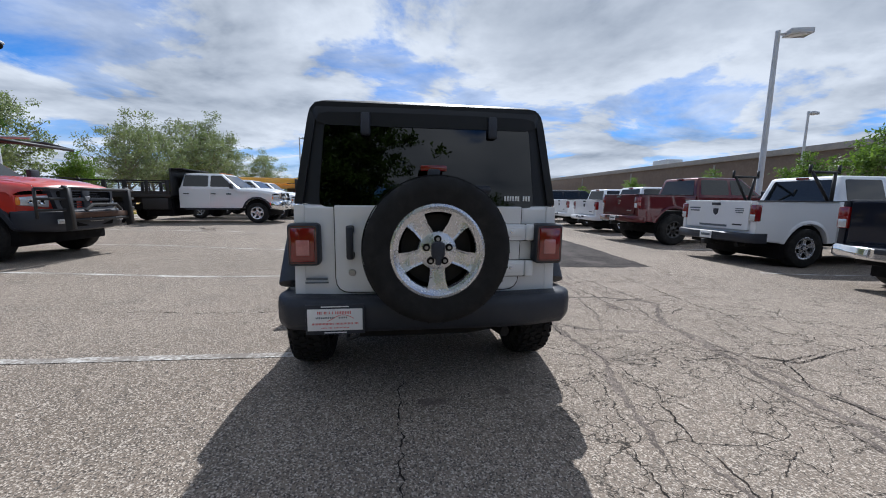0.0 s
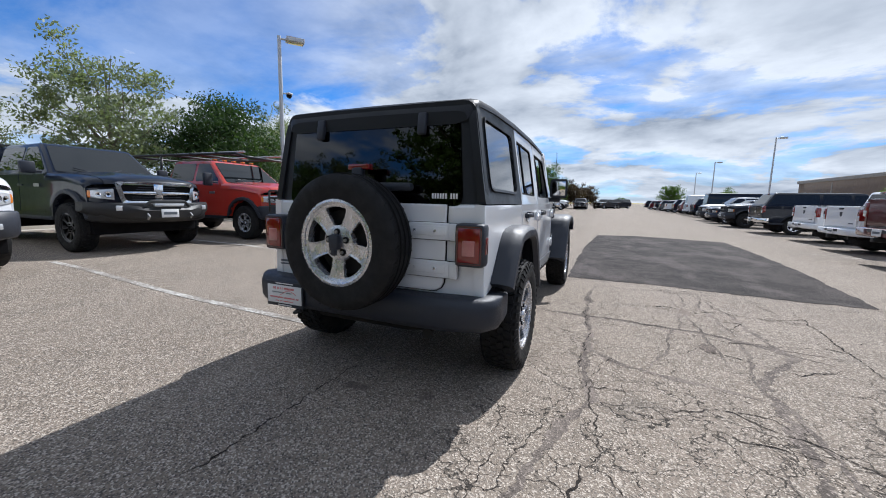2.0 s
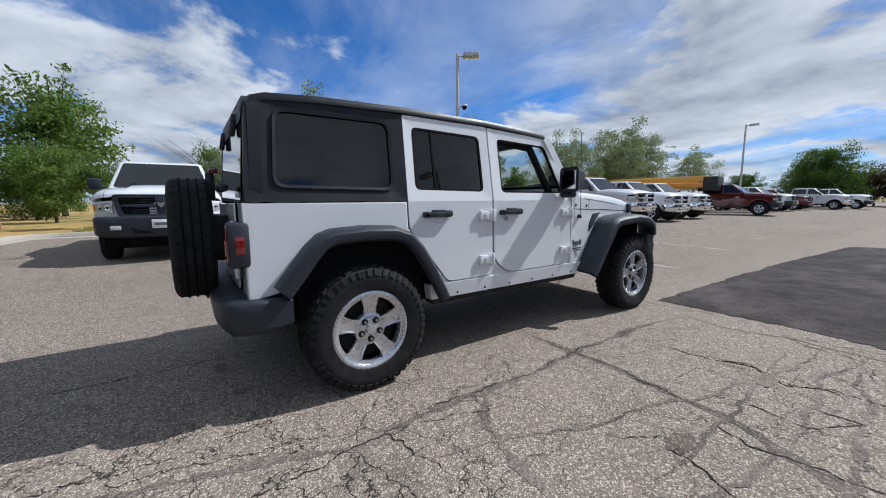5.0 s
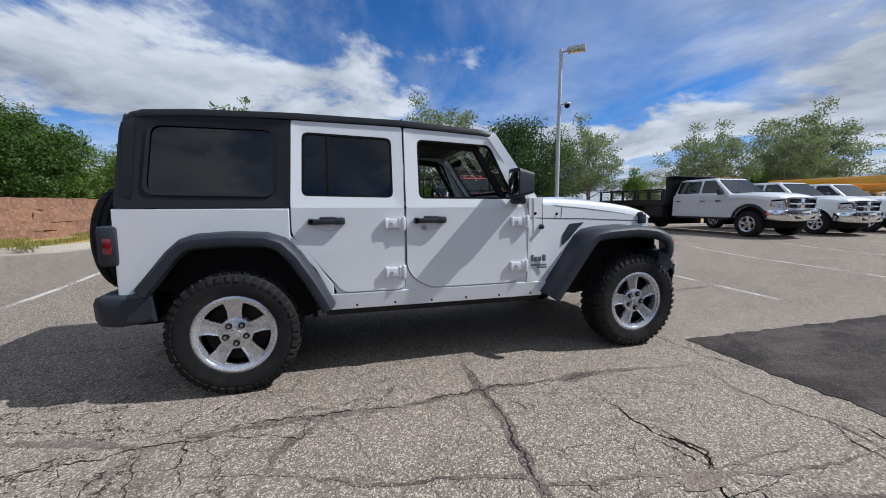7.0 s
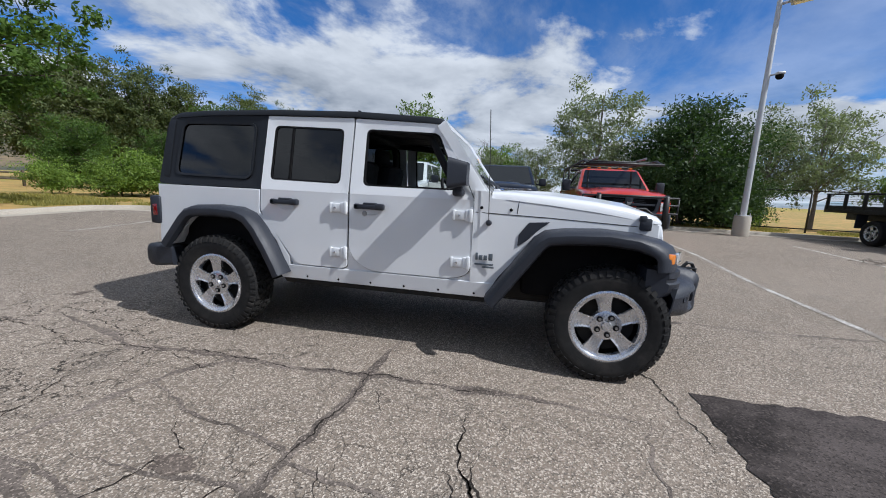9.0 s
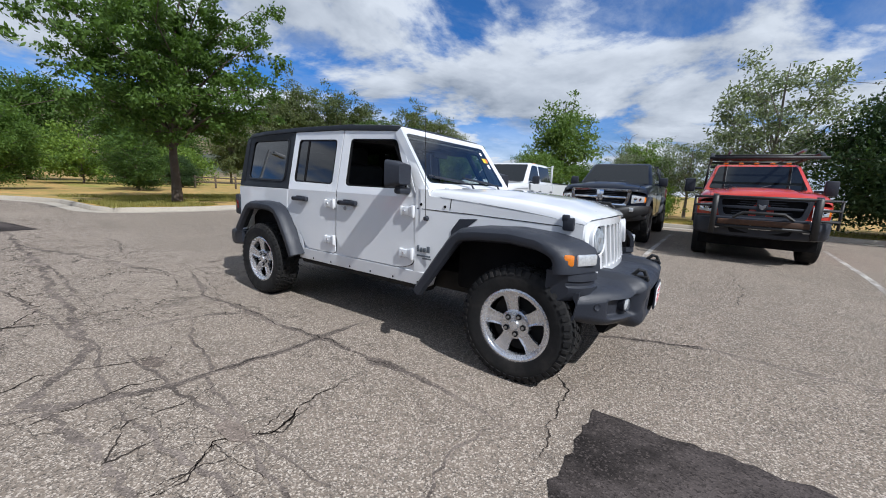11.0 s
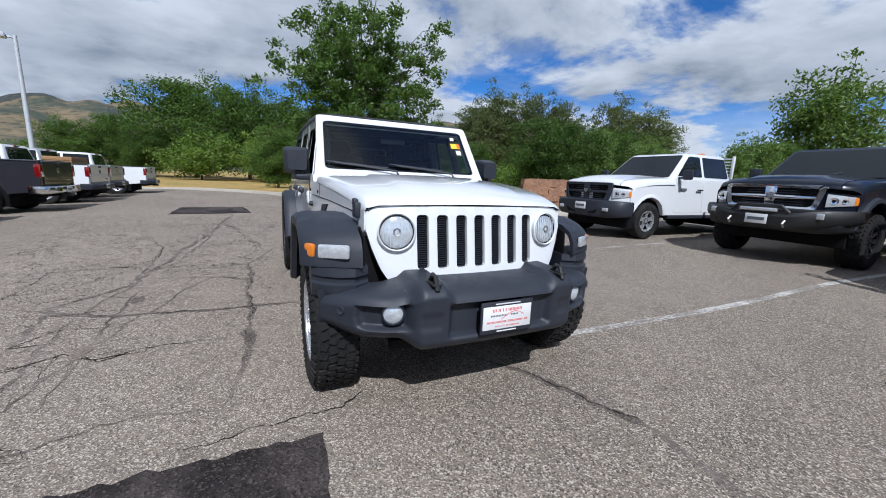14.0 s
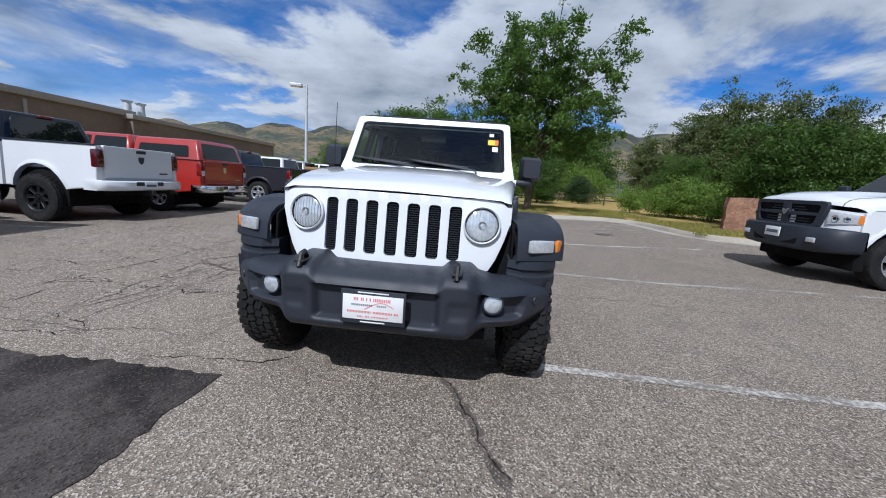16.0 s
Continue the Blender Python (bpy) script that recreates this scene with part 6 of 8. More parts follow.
    P("nose_panel", loft([[fy(px, Z(zz), -0.012) for zz in (0.58, 0.75, 0.92, 1.075 - 0.05 * abs(px) ** 3)] for px in strips], closed=False), paint_mat)
    zg0, zg1 = 0.77, 1.165
    grille = P("grille", ring([(-0.615, Z(zg0)), (0.615, Z(zg0)), (0.695, Z(zg1)), (-0.695, Z(zg1))], [(-0.545, Z(zg0 + 0.05)), (0.545, Z(zg0 + 0.05)), (0.615, Z(zg1 - 0.055)), (-0.615, Z(zg1 - 0.055))], lambda a, b, d: fy(a, b, d + 0.055), 0.13, 0.08, 0.06, lip=0.008), gm)
    P("grille_mesh", sheet([(-0.57, Z(zg0 + 0.03)), (0.57, Z(zg0 + 0.03)), (0.64, Z(zg1 - 0.03)), (-0.64, Z(zg1 - 0.03))], lambda a, b, d: (a, 0.865 + d, b)), DARK, parent=grille)
    P("grille_bar", prism([(-0.065, Z(zg0 + 0.03)), (0.065, Z(zg0 + 0.03)), (0.085, Z(zg1 - 0.03)), (-0.085, Z(zg1 - 0.03))], lambda a, b, d: (a, 0.905 + d, b), 0.04, 0.008), gm, parent=grille)
    for s in (1, -1):
        P("grille_bar", prism([(s * 0.05, Z(0.935)), (s * 0.59, Z(0.950)), (s * 0.60, Z(0.990)), (s * 0.05, Z(1.0))], lambda a, b, d: fy(a, b, d + 0.035), 0.04, 0.008), gm, parent=grille)
        for zz in (0.855, 0.895, 1.03, 1.07):
            P("grille_slat", prism([(s * 0.06, Z(zz - 0.008)), (s * 0.55, Z(zz - 0.008)), (s * 0.55, Z(zz + 0.008)), (s * 0.06, Z(zz + 0.008))], lambda a, b, d: fy(a, b, d + 0.0), 0.02, 0.003), TRIM, parent=grille)
    P("emblem", prism(rounded([(-0.055, Z(1.03)), (-0.04, Z(0.965)), (0, Z(0.93)), (0.04, Z(0.965)), (0.055, Z(1.03)), (0, Z(1.01))], 0.012), lambda a, b, d: (a, 0.925 + d, b), 0.02, 0.006), STEEL, parent=grille)
    for s in (1, -1):
        def lens(x0, x1, out, inset=0.0):
            rows = []
            for q in range(9):
                k = q / 8
                px = x0 + (x1 - x0) * k
                lo, hi = 0.825 + 0.050 * (px - 0.64) / 0.33, 1.045 - 0.045 * (px - 0.64) / 0.33
                lo, hi = lo + inset, hi - inset
                rows.append([fy(s * px, Z(lo), out - 0.03), fy(s * px, Z(lo + 0.008), out), fy(s * px, Z((lo + hi) / 2), out + 0.006), fy(s * px, Z(hi - 0.008), out), fy(s * px, Z(hi), out - 0.03)])
            return loft(rows, closed=False)
        hl = P("headlamp", lens(0.690, 0.938, 0.012), LENS_CLEAR)
        part("turn_signal", lens(0.938, 0.972, 0.010), LENS_AMBER, hl)
        for px, r in ((0.760, 0.055), (0.860, 0.040)):
            c = Vector(fy(s * px, Z(0.935), 0.012))
            turn = Matrix.Translation(c) @ Matrix.Rotation(math.pi / 2 - s * (0.25 if px < 0.8 else 0.6), 4, "Z")
            part("reflector", disc_dir(lathe([(0, 0.004), (r * 0.5, 0.012), (r * 0.9, 0.014), (r, 0.002)], 20), turn), CHROME, hl)
            part("bulb", disc_dir(lathe([(0, 0.020), (r * 0.35, 0.017), (r * 0.4, 0.010)], 12), turn), DARK, hl)
    loops = []
    for px, yf, zt, zb in ((-0.995, 0.56, 0.765, 0.52), (-0.985, 0.70, 0.775, 0.48), (-0.91, 0.86, 0.785, 0.45), (-0.72, 0.965, 0.79, 0.43), (-0.4, 1.01, 0.79, 0.42), (0, 1.03, 0.79, 0.42), (0.4, 1.01, 0.79, 0.42), (0.72, 0.965, 0.79, 0.43), (0.91, 0.86, 0.785, 0.45), (0.985, 0.70, 0.775, 0.48), (0.995, 0.56, 0.765, 0.52)):
        loops.append([(px, a, Z(b)) for a, b in ((0.52, zt), (yf - 0.05, zt), (yf - 0.01, zt - 0.025), (yf, (zt + zb) / 2), (yf - 0.02, zb + 0.03), (yf - 0.07, zb), (0.52, zb))])
    fb = P("front_bumper", loft(loops), B, sharp=50)
    part("bumper_intake", prism(rounded([(-0.42, Z(0.50)), (0.42, Z(0.50)), (0.46, Z(0.60)), (-0.46, Z(0.60))], 0.03), lambda a, b, d: (a, 1.030 - 0.02 * (a / 0.4) ** 2 + d, b), 0.02, 0.006), DARK, fb)
    for s in (1, -1):
        part("fog_lamp", rbox(s * 0.66, 0.980, Z(0.60), 0.15, 0.03, 0.075, 0.012), LENS_CLEAR if face != "steel" else DARK, fb)
    if plate:
        pl = part("plate", rbox(0, 1.040, Z(0.655), 0.31, 0.012, 0.155, 0.004), PLATE, fb)
        part("print_bar", rbox(0, 1.047, Z(0.655), 0.24, 0.002, 0.05, 0.0), PLATE_GREY, pl, sharp=0)
    # tail
    if bed not in ("flat",):
        zt = Z(1.365) if not wagon else Z(1.25)
        tg = P("tailgate", prism(rounded([(-0.80, Z(0.76)), (0.80, Z(0.76)), (0.80, zt), (-0.80, zt)], 0.03), lambda a, b, d: (a, rear - 0.02 - d, b), 0.06, 0.012), paint_mat)
        P("tail_panel", prism([(-0.96, Z(0.6)), (0.96, Z(0.6)), (0.93, zt - 0.01), (-0.93, zt - 0.01)], lambda a, b, d: (a, rear + 0.02 - d, b), 0.06, 0.01), paint_mat)
        part("tailgate_handle", rbox(0, rear - 0.082 + 0.055, zt - 0.07, 0.22, 0.03, 0.06, 0.012), TRIM, tg)
        part("emblem", prism(rounded([(-0.07, zt - 0.17), (-0.06, zt - 0.27), (0, zt - 0.32), (0.06, zt - 0.27), (0.07, zt - 0.17)], 0.02), lambda a, b, d: (a, rear - 0.026 - d, b), 0.012, 0.003), TRIM if smoke or paint_mat is WHITE else CHROME, tg)
        part("lettering_bar", rbox(0.55, rear - 0.023, Z(0.87), 0.22, 0.006, 0.030, 0.0), TRIM if paint_mat is WHITE else STEEL, tg, sharp=0)
        if tail == "lettered":
            for u, v, w, h2 in ((-0.05, 0.83, 0.72, 0.045), (-0.58, 1.20, 0.30, 0.03), (-0.58, 1.14, 0.26, 0.03), (0.58, 1.20, 0.20, 0.018), (0.58, 1.16, 0.20, 0.018), (0.58, 1.12, 0.16, 0.018)):
                part("lettering_bar", rbox(u, rear - 0.023, Z(v), w, 0.005, h2, 0.0), PLATE_GREY, tg, sharp=0)
        for s in (1, -1):
            tl = P("tail_lamp", rbox(s * 0.885, rear + 0.03, Z(1.12), 0.155, 0.14, 0.34, 0.03), LENS_SMOKE if smoke else LENS_RED)
            part("reverse_lens", rbox(s * 0.885, rear - 0.036, Z(1.03), 0.11, 0.014, 0.13, 0.006), LENS_SMOKE if smoke else LENS_CLEAR, tl)
        loops = []
        rm = {"black": TRIM, "chrome": CHROME, "body": paint_mat, "steel": TRIM}[bumper]
        for px, yr in ((-0.985, rear + 0.22), (-0.97, rear - 0.04), (-0.86, rear - 0.16), (-0.3, rear - 0.20), (0.3, rear - 0.20), (0.86, rear - 0.16), (0.97, rear - 0.04), (0.985, rear + 0.22)):
            loops.append([(px, a, Z(b)) for a, b in ((rear + 0.25, 0.70), (yr + 0.03, 0.715), (yr, 0.69), (yr, 0.55), (yr + 0.04, 0.52), (rear + 0.25, 0.54))])
        rbm = P("rear_bumper", loft(loops), rm, sharp=50)
        part("bumper_step", rbox(0, rear - 0.195, Z(0.66), 0.66, 0.03, 0.08, 0.01), TRIM, rbm)
        pl = part("plate", rbox(0, rear - 0.215, Z(0.625), 0.31, 0.012, 0.155, 0.004), PLATE, rbm)
        part("print_bar", rbox(0, rear - 0.222, Z(0.625), 0.24, 0.002, 0.05, 0.0), PLATE_GREY, pl, sharp=0)
        P("hitch", rbox(0, rear - 0.15, Z(0.47), 0.10, 0.25, 0.10, 0.01), BLACKSTEEL)
        P("exhaust_tip", tube([(0.62, rear + 0.3, Z(0.48)), (0.66, rear - 0.10, Z(0.46))], 0.045, 12), CHROME if bumper == "chrome" else UNDER)
    if bed in ("open", "cap"):
        P("bed_floor", rbox(0, (rear - 3.07) / 2, Z(0.80), 1.75, -rear - 3.13, 0.04, 0.01), TRIM)
        P("bed_front", rbox(0, -3.10, Z(1.05), 1.75, 0.05, 0.56, 0.01), paint_mat)
    if bed == "tonneau":
        P("bed_cover", rbox(0, (rear - 3.07) / 2, Z(1.375), 1.72, -rear - 3.10, 0.03, 0.012), TRIM)
    if bed == "cap":
        loops = []
        for t, ins in ((0, 0), (0.45, 0), (0.88, 0.0), (0.97, 0.04), (1.0, 0.12)):
            w, y0, y1 = 0.93 - 0.14 * t - ins, -3.08 - ins, rear + 0.02 + 0.16 * t + ins
            loops.append([(px, py, Z(1.37 + 0.52 * t)) for px, py in rounded([(-w, y1), (w, y1), (w, y0), (-w, y0)], 0.06)])
        cap = P("bed_cap", loft(loops), paint_mat, "matching fibreglass bed cap", sharp=50)
        for s in (1, -1):
            part("cap_window", prism(rounded([(-3.25, Z(1.42)), (rear + 0.32, Z(1.42)), (rear + 0.38, Z(1.72)), (-3.25, Z(1.72))], 0.05), lambda a, b, d, s=s: (s * (0.93 - 0.14 * ((b - L - 0.42) / low + 0.42 - 1.37) / 0.52 + d + 0.006), a, b), 0.01, 0.003), GLASS_DARK, cap)
        part("cap_rear_window", prism(rounded([(-0.76, 0.06), (0.76, 0.06), (0.68, 0.84), (-0.68, 0.84)], 0.05), lambda a, t, d: (a, rear + 0.02 + 0.16 * t - d - 0.006, Z(1.37 + 0.52 * t)), 0.01, 0.003), GLASS_DARK, cap)
    # racks and guards
    if rack == "ladder":
        for s in (1, -1):
            bar = tube([(s * 0.86, -3.12, Z(1.95)), (s * 0.86, -3.80, Z(1.95))], 0.028, 8)
            P("rack_bar", bar, BLACKSTEEL)
            for yy in (-3.12, -3.80):
                P("rack_horn", tube([(s * 0.86, yy, Z(1.92)), (s * 0.86, yy, Z(2.10))], 0.030, 8), BLACKSTEEL)
            P("rack_post", tube([(s * 0.90, -3.26, Z(1.37)), (s * 0.86, -3.20, Z(1.95))], 0.032, 8), BLACKSTEEL)
            P("rack_brace", tube([(s * 0.90, -3.34, Z(1.37)), (s * 0.86, -3.74, Z(1.95))], 0.030, 8), BLACKSTEEL)
    if rack == "full":
        for s in (1, -1):
            P("rack_rail", tube([(s * 0.84, 0.10, Z(1.93)), (s * 0.86, -0.35, Z(2.05)), (s * 0.88, rear + 0.1, Z(2.07))], 0.032, 8), BLACKSTEEL)
            for yy in (-3.22, rear + 0.2):
                P("rack_post", tube([(s * 0.92, yy, Z(1.37)), (s * 0.88, yy, Z(2.05))], 0.03, 8), BLACKSTEEL)
        for yy in (0.10, -1.0, -2.0, -3.0, rear + 0.2):
            zz = Z(1.93) if yy > 0 else Z(2.07)
            P("rack_bar", tube([(-0.9, yy, zz), (0.9, yy, zz)], 0.03, 8), BLACKSTEEL)
        for px in (-0.62, 0.55):
            P("ladder_rail", tube([(px, -0.4, Z(2.12)), (px, rear + 0.3, Z(2.12))], 0.03, 6), STEEL)
    if rack == "roof":
        for yy in (-3.2, -4.2):
            P("rack_bar", rbox(0, yy, Z(1.93), 1.55, 0.05, 0.04, 0.01), BLACKSTEEL)
        for s in (1, -1):
            P("rack_rail", rbox(s * 0.72, -3.7, Z(1.905), 0.04, 1.5, 0.04, 0.01), BLACKSTEEL)
    if rack == "headache":
        for s in (1, -1):
            P("rack_post", rbox(s * 0.82, -3.16, Z(1.63), 0.06, 0.06, 0.62, 0.01), WHITE)
        for q in range(7):
            P("rack_bar", rbox(0, -3.16, Z(1.42 + 0.075 * q), 1.60, 0.03, 0.03, 0.006), WHITE)
        P("beacon", rbox(-0.35, -2.5, Z(1.93), 0.22, 0.14, 0.08, 0.02), LENS_AMBER)
    if guard:
        for s in (1, -1):
            P("guard_upright", soften(loft([[(s * (0.66 + q * 0.09), yy, zz) for yy, zz in ((1.10, Z(0.45)), (1.20, Z(0.48)), (1.17, Z(1.16)), (1.10, Z(1.20)), (1.06, Z(1.16)))] for q in (0, 1)]), 0.02), BLACKSTEEL)
            for zz in (1.14, 0.98, 0.80):
                P("guard_wrap", tube([(s * 0.72, 1.13, Z(zz)), (s * 0.95, 1.08, Z(zz)), (s * 1.02, 0.92, Z(zz))], 0.022, 8), BLACKSTEEL)
            P("guard_side", tube([(s * 1.02, 0.92, Z(1.14)), (s * 1.02, 0.92, Z(0.66))], 0.022, 8), BLACKSTEEL)
        for zz in (1.15, 0.62):
            P("guard_bar", tube([(-0.70, 1.14, Z(zz)), (0.70, 1.14, Z(zz))], 0.028, 8), BLACKSTEEL)
        P("guard_hoop", tube([(-0.42, 1.18, Z(0.78)), (-0.28, 1.20, Z(0.88)), (0.28, 1.20, Z(0.88)), (0.42, 1.18, Z(0.78))], 0.028, 8), BLACKSTEEL)
        P("winch_plate", rbox(0, 1.13, Z(0.70), 1.28, 0.06, 0.10, 0.02), RUST)
    if face == "flared":
        rows = []
        for px, yf, zt, zb in ((-1.06, 0.62, 0.80, 0.64), (-1.00, 0.80, 0.80, 0.58), (-0.66, 1.10, 0.765, 0.50), (-0.40, 1.18, 0.715, 0.46), (0.40, 1.18, 0.715, 0.46), (0.66, 1.10, 0.765, 0.50), (1.00, 0.80, 0.80, 0.58), (1.06, 0.62, 0.80, 0.64)):
            rows.append([(px, a, Z(b)) for a, b in ((yf - 0.22, zt), (yf - 0.02, zt), (yf + 0.02, zt - 0.06), (yf, zb + 0.05), (yf - 0.06, zb), (yf - 0.22, zb))])
        sb = soften(loft(rows), 0.012, 2, 30)
        sbp = P("steel_bumper", sb, BLACKSTEEL)
        part("bumper_hoop", tube([(-0.40, 1.15, Z(0.72)), (-0.30, 1.17, Z(0.82)), (0.30, 1.17, Z(0.82)), (0.40, 1.15, Z(0.72))], 0.03, 8), BLACKSTEEL, sbp)
        part("light_bar", rbox(0, 1.19, Z(0.755), 0.52, 0.05, 0.055, 0.01), LENS_CLEAR, sbp)
        for s in (1, -1):
            part("cube_lamp", rbox(s * 0.74, 1.06, Z(0.70), 0.09, 0.04, 0.09, 0.01), LENS_CLEAR, sbp)
            part("shackle", tube([(s * 0.38, 1.20, Z(0.60)), (s * 0.38, 1.26, Z(0.55)), (s * 0.38, 1.20, Z(0.50))], 0.018, 6), STEEL, sbp)
        pl = part("plate", rbox(0, 1.21, Z(0.60), 0.31, 0.012, 0.155, 0.004), PLATE, sbp)
        part("print_bar", rbox(0, 1.218, Z(0.60), 0.24, 0.002, 0.05, 0.0), PLATE_GREY, pl, sharp=0)
    # side badges
    for s in (1, -1):
        P("badge", rbox(s * (sx(Z(1.12)) + 0.010), -1.10, Z(1.08), 0.006, 0.20, 0.06, 0.002), PLATE_GREY if paint_mat is WHITE else STEEL, sharp=0)
    if bed == "flat":
        y0, y1 = -3.22, rear - 2.3
        P("deck", rbox(0, (y0 + y1) / 2, Z(0.98), 2.35, y0 - y1, 0.14, 0.02), BLACKSTEEL)
        P("headboard", rbox(0, y0 + 0.04, Z(1.54), 2.35, 0.06, 1.06, 0.01), BLACKSTEEL)
        P("headboard_visor", rbox(0, y0 + 0.25, Z(2.07), 2.20, 0.5, 0.04, 0.01), BLACKSTEEL)
        for s in (1, -1):
            for q in range(6):
                P("stake", rbox(s * 1.15, y0 - 0.1 + (y1 - y0 + 0.2) * q / 5, Z(1.30), 0.05, 0.13, 0.55, 0.008), BLACKSTEEL)
            for zz, tall in ((1.10, 0.13), (1.24, 0.012), (1.32, 0.012), (1.40, 0.012), (1.48, 0.012), (1.57, 0.06)):
                P("side_rail", rbox(s * 1.15, (y0 + y1) / 2, Z(zz), 0.03, y0 - y1, tall, 0.004), BLACKSTEEL)
            P("tool_box", rbox(s * 0.95, y0 - 0.6, Z(0.66), 0.42, 0.95, 0.46, 0.02), BLACKSTEEL)
            P("frame_rail", rbox(s * 0.45, (y0 + y1) / 2, Z(0.80), 0.10, y0 - y1 - 0.2, 0.24, 0.01), BLACKSTEEL)
            P("mudguard", rbox(s * 0.92, -wb - 2.15, Z(0.66), 0.34, 0.03, 0.48, 0.008), TRIM)
    key = ("w", tyre, rim.name)
    width = 0.27 if tyre < 0.43 else 0.31
    build = lambda c: make_wheel("wheel", tyre, 0.225 if tyre < 0.43 else 0.255, width, c, rim, 36 if tyre > 0.43 else 0, spokes=5 if rim is ALLOY else 8, nuts=8, tread=0.012)
    for cy in (0.0, -wb - (1.55 if bed == "flat" else 0.0)):
        for s in (1, -1):
            put_wheel(car, key, (s * (0.855 if tyre < 0.43 else 0.90), cy, tyre), s, build)
    return car


G_W = "trucks parked along the grass verge"
G_E = "vehicles parked in the far row"
# along the verge, noses to the lane
vehicle("pickup_truck", "white work pick-up with black grille, headache rack and amber beacon", WHITE, -6.50, -1.26, -90, 0.03, 0.41, rack="headache", low=1.03, group=G_W)
vehicle("pickup_truck", "black lifted pick-up with chrome grille, steel bumper and bed cap", BLACKP, -7.42, 1.86, -90, 0.12, 0.445, ALLOY_DARK, "flared", "steel", "cap", rack="roof", plate=False, group=G_W)
vehicle("pickup_truck", "red work pick-up with black grille guard and overhead ladder rack", ORANGER, -6.72, 4.82, -90, 0.06, 0.42, face="guard", rack="full", guard=True, group=G_W)
vehicle("flatbed_truck", "white crew-cab truck with dark stake flatbed", WHITE, -5.95, 14.75, -90, 0.13, 0.43, face="chrome", bumper="chrome", bed="flat", category="flatbed truck", group=G_W)
vehicle("pickup_truck", "white pick-up with chrome grille and bumper", WHITE, -6.0, 18.0, -90, 0.03, 0.41, face="chrome", bumper="chrome", group=G_W)
vehicle("pickup_truck", "white pick-up with chrome grille and bumper", WHITE, -6.3, 21.4, -90, 0.03, 0.41, face="chrome", bumper="chrome", group=G_W)
vehicle("pickup_truck", "dark red pick-up with black grille", MAROON, -5.2, 29.0, -80, 0.06, 0.42, face="black", bumper="black", group=G_W)
vehicle("pickup_truck", "white pick-up with chrome grille and bumper", WHITE, -6.5, 33.5, -90, 0.03, 0.41, face="chrome", bumper="chrome", group=G_W)
vehicle("pickup_truck", "white pick-up with black grille", WHITE, -6.5, 38.0, -90, 0.03, 0.41, group=G_W)
vehicle("wagon", "dark red family wagon parked in a stall", MAROON, -6.5, 42.5, -90, 0.0, 0.37, face="body", bumper="body", bed="wagon", category="car", low=0.9, group=G_W)
vehicle("pickup_truck", "white pick-up with chrome grille and bumper", WHITE, -4.9, 47.5, -90, 0.03, 0.41, face="chrome", bumper="chrome", group=G_W)
vehicle("pickup_truck", "white pick-up with black grille", WHITE, -4.2, 51.8, -90, 0.03, 0.41, group=G_W)
vehicle("wagon", "dark grey family wagon parked in a stall", GREYP, 0.4, 72.0, 150, 0.0, 0.37, face="body", bumper="body", bed="wagon", category="car", low=0.9, group=G_W)
vehicle("wagon", "black sport-utility wagon parked in a stall", BLACKP, 3.0, 80.0, 150, 0.0, 0.40, face="body", bumper="body", bed="wagon", category="suv", group=G_W)
vehicle("wagon", "dark grey family wagon parked in a stall", GREYP, -2.3, 61.0, 180, 0.0, 0.37, face="body", bumper="body", bed="wagon", category="car", low=0.9, group=G_W)
# the row across the lane, tails to the lane; x is that of the front axle
TAIL = 3.80 + 1.18 + 0.2
vehicle("pickup_truck", "white pick-up with black rear bumper", WHITE, 6.3 + TAIL, -19.0, -90, 0.0, 0.40, bumper="black", group=G_E)
vehicle("pickup_truck", "silver-blue pick-up carrying a raw timber crate in its bed", SILVERP, 6.75 + TAIL, -15.6, -90, 0.0, 0.40, bumper="black", group=G_E)
vehicle("pickup_truck", "white pick-up with black rear bumper", WHITE, 6.4 + TAIL, -12.6, -90, 0.0, 0.40, bumper="black", group=G_E)
vehicle("pickup_truck", "dark grey pick-up with chrome bumper and bed cover", GREYP, 6.2 + TAIL, -9.0, -90, 0.04, 0.43, bumper="chrome", bed="tonneau", group=G_E)
vehicle("pickup_truck", "red pick-up with matching bed cap and chrome bumper", REDP, 6.5 + TAIL, -4.85, -90, 0.05, 0.41, bumper="chrome", bed="cap", group=G_E)
vehicle("pickup_truck", "lifted white pick-up with black roof and smoked tail lamps", WHITE, 6.4 + TAIL, -2.05, -90, 0.16, 0.46, ALLOY_DARK, bumper="body", bed="open", smoke=True, cab=BLACKP, group=G_E)
vehicle("pickup_truck", "black pick-up with chrome rear bumper", BLACKP, 6.55 + TAIL, 1.25, -90, 0.0, 0.41, bumper="chrome", bed="tonneau", group=G_E)
vehicle("pickup_truck", "white pick-up with lettered tailgate and black ladder rack", WHITE, 6.7 + TAIL, 4.65, -90, 0.0, 0.41, bumper="black", tail="lettered", rack="ladder", group=G_E)
vehicle("pickup_truck", "lifted maroon pick-up with black wheels", MAROON, 6.85 + TAIL, 8.55, -90, 0.17, 0.47, ALLOY_DARK, bumper="body", bed="open", group=G_E)
vehicle("pickup_truck", "white pick-up with body-coloured bumper", WHITE, 7.7 + TAIL, 12.4, -90, 0.0, 0.40, bumper="body", group=G_E)
vehicle("pickup_truck", "white pick-up with body-coloured bumper", WHITE, 8.2 + TAIL, 16.0, -90, 0.0, 0.40, bumper="body", group=G_E)
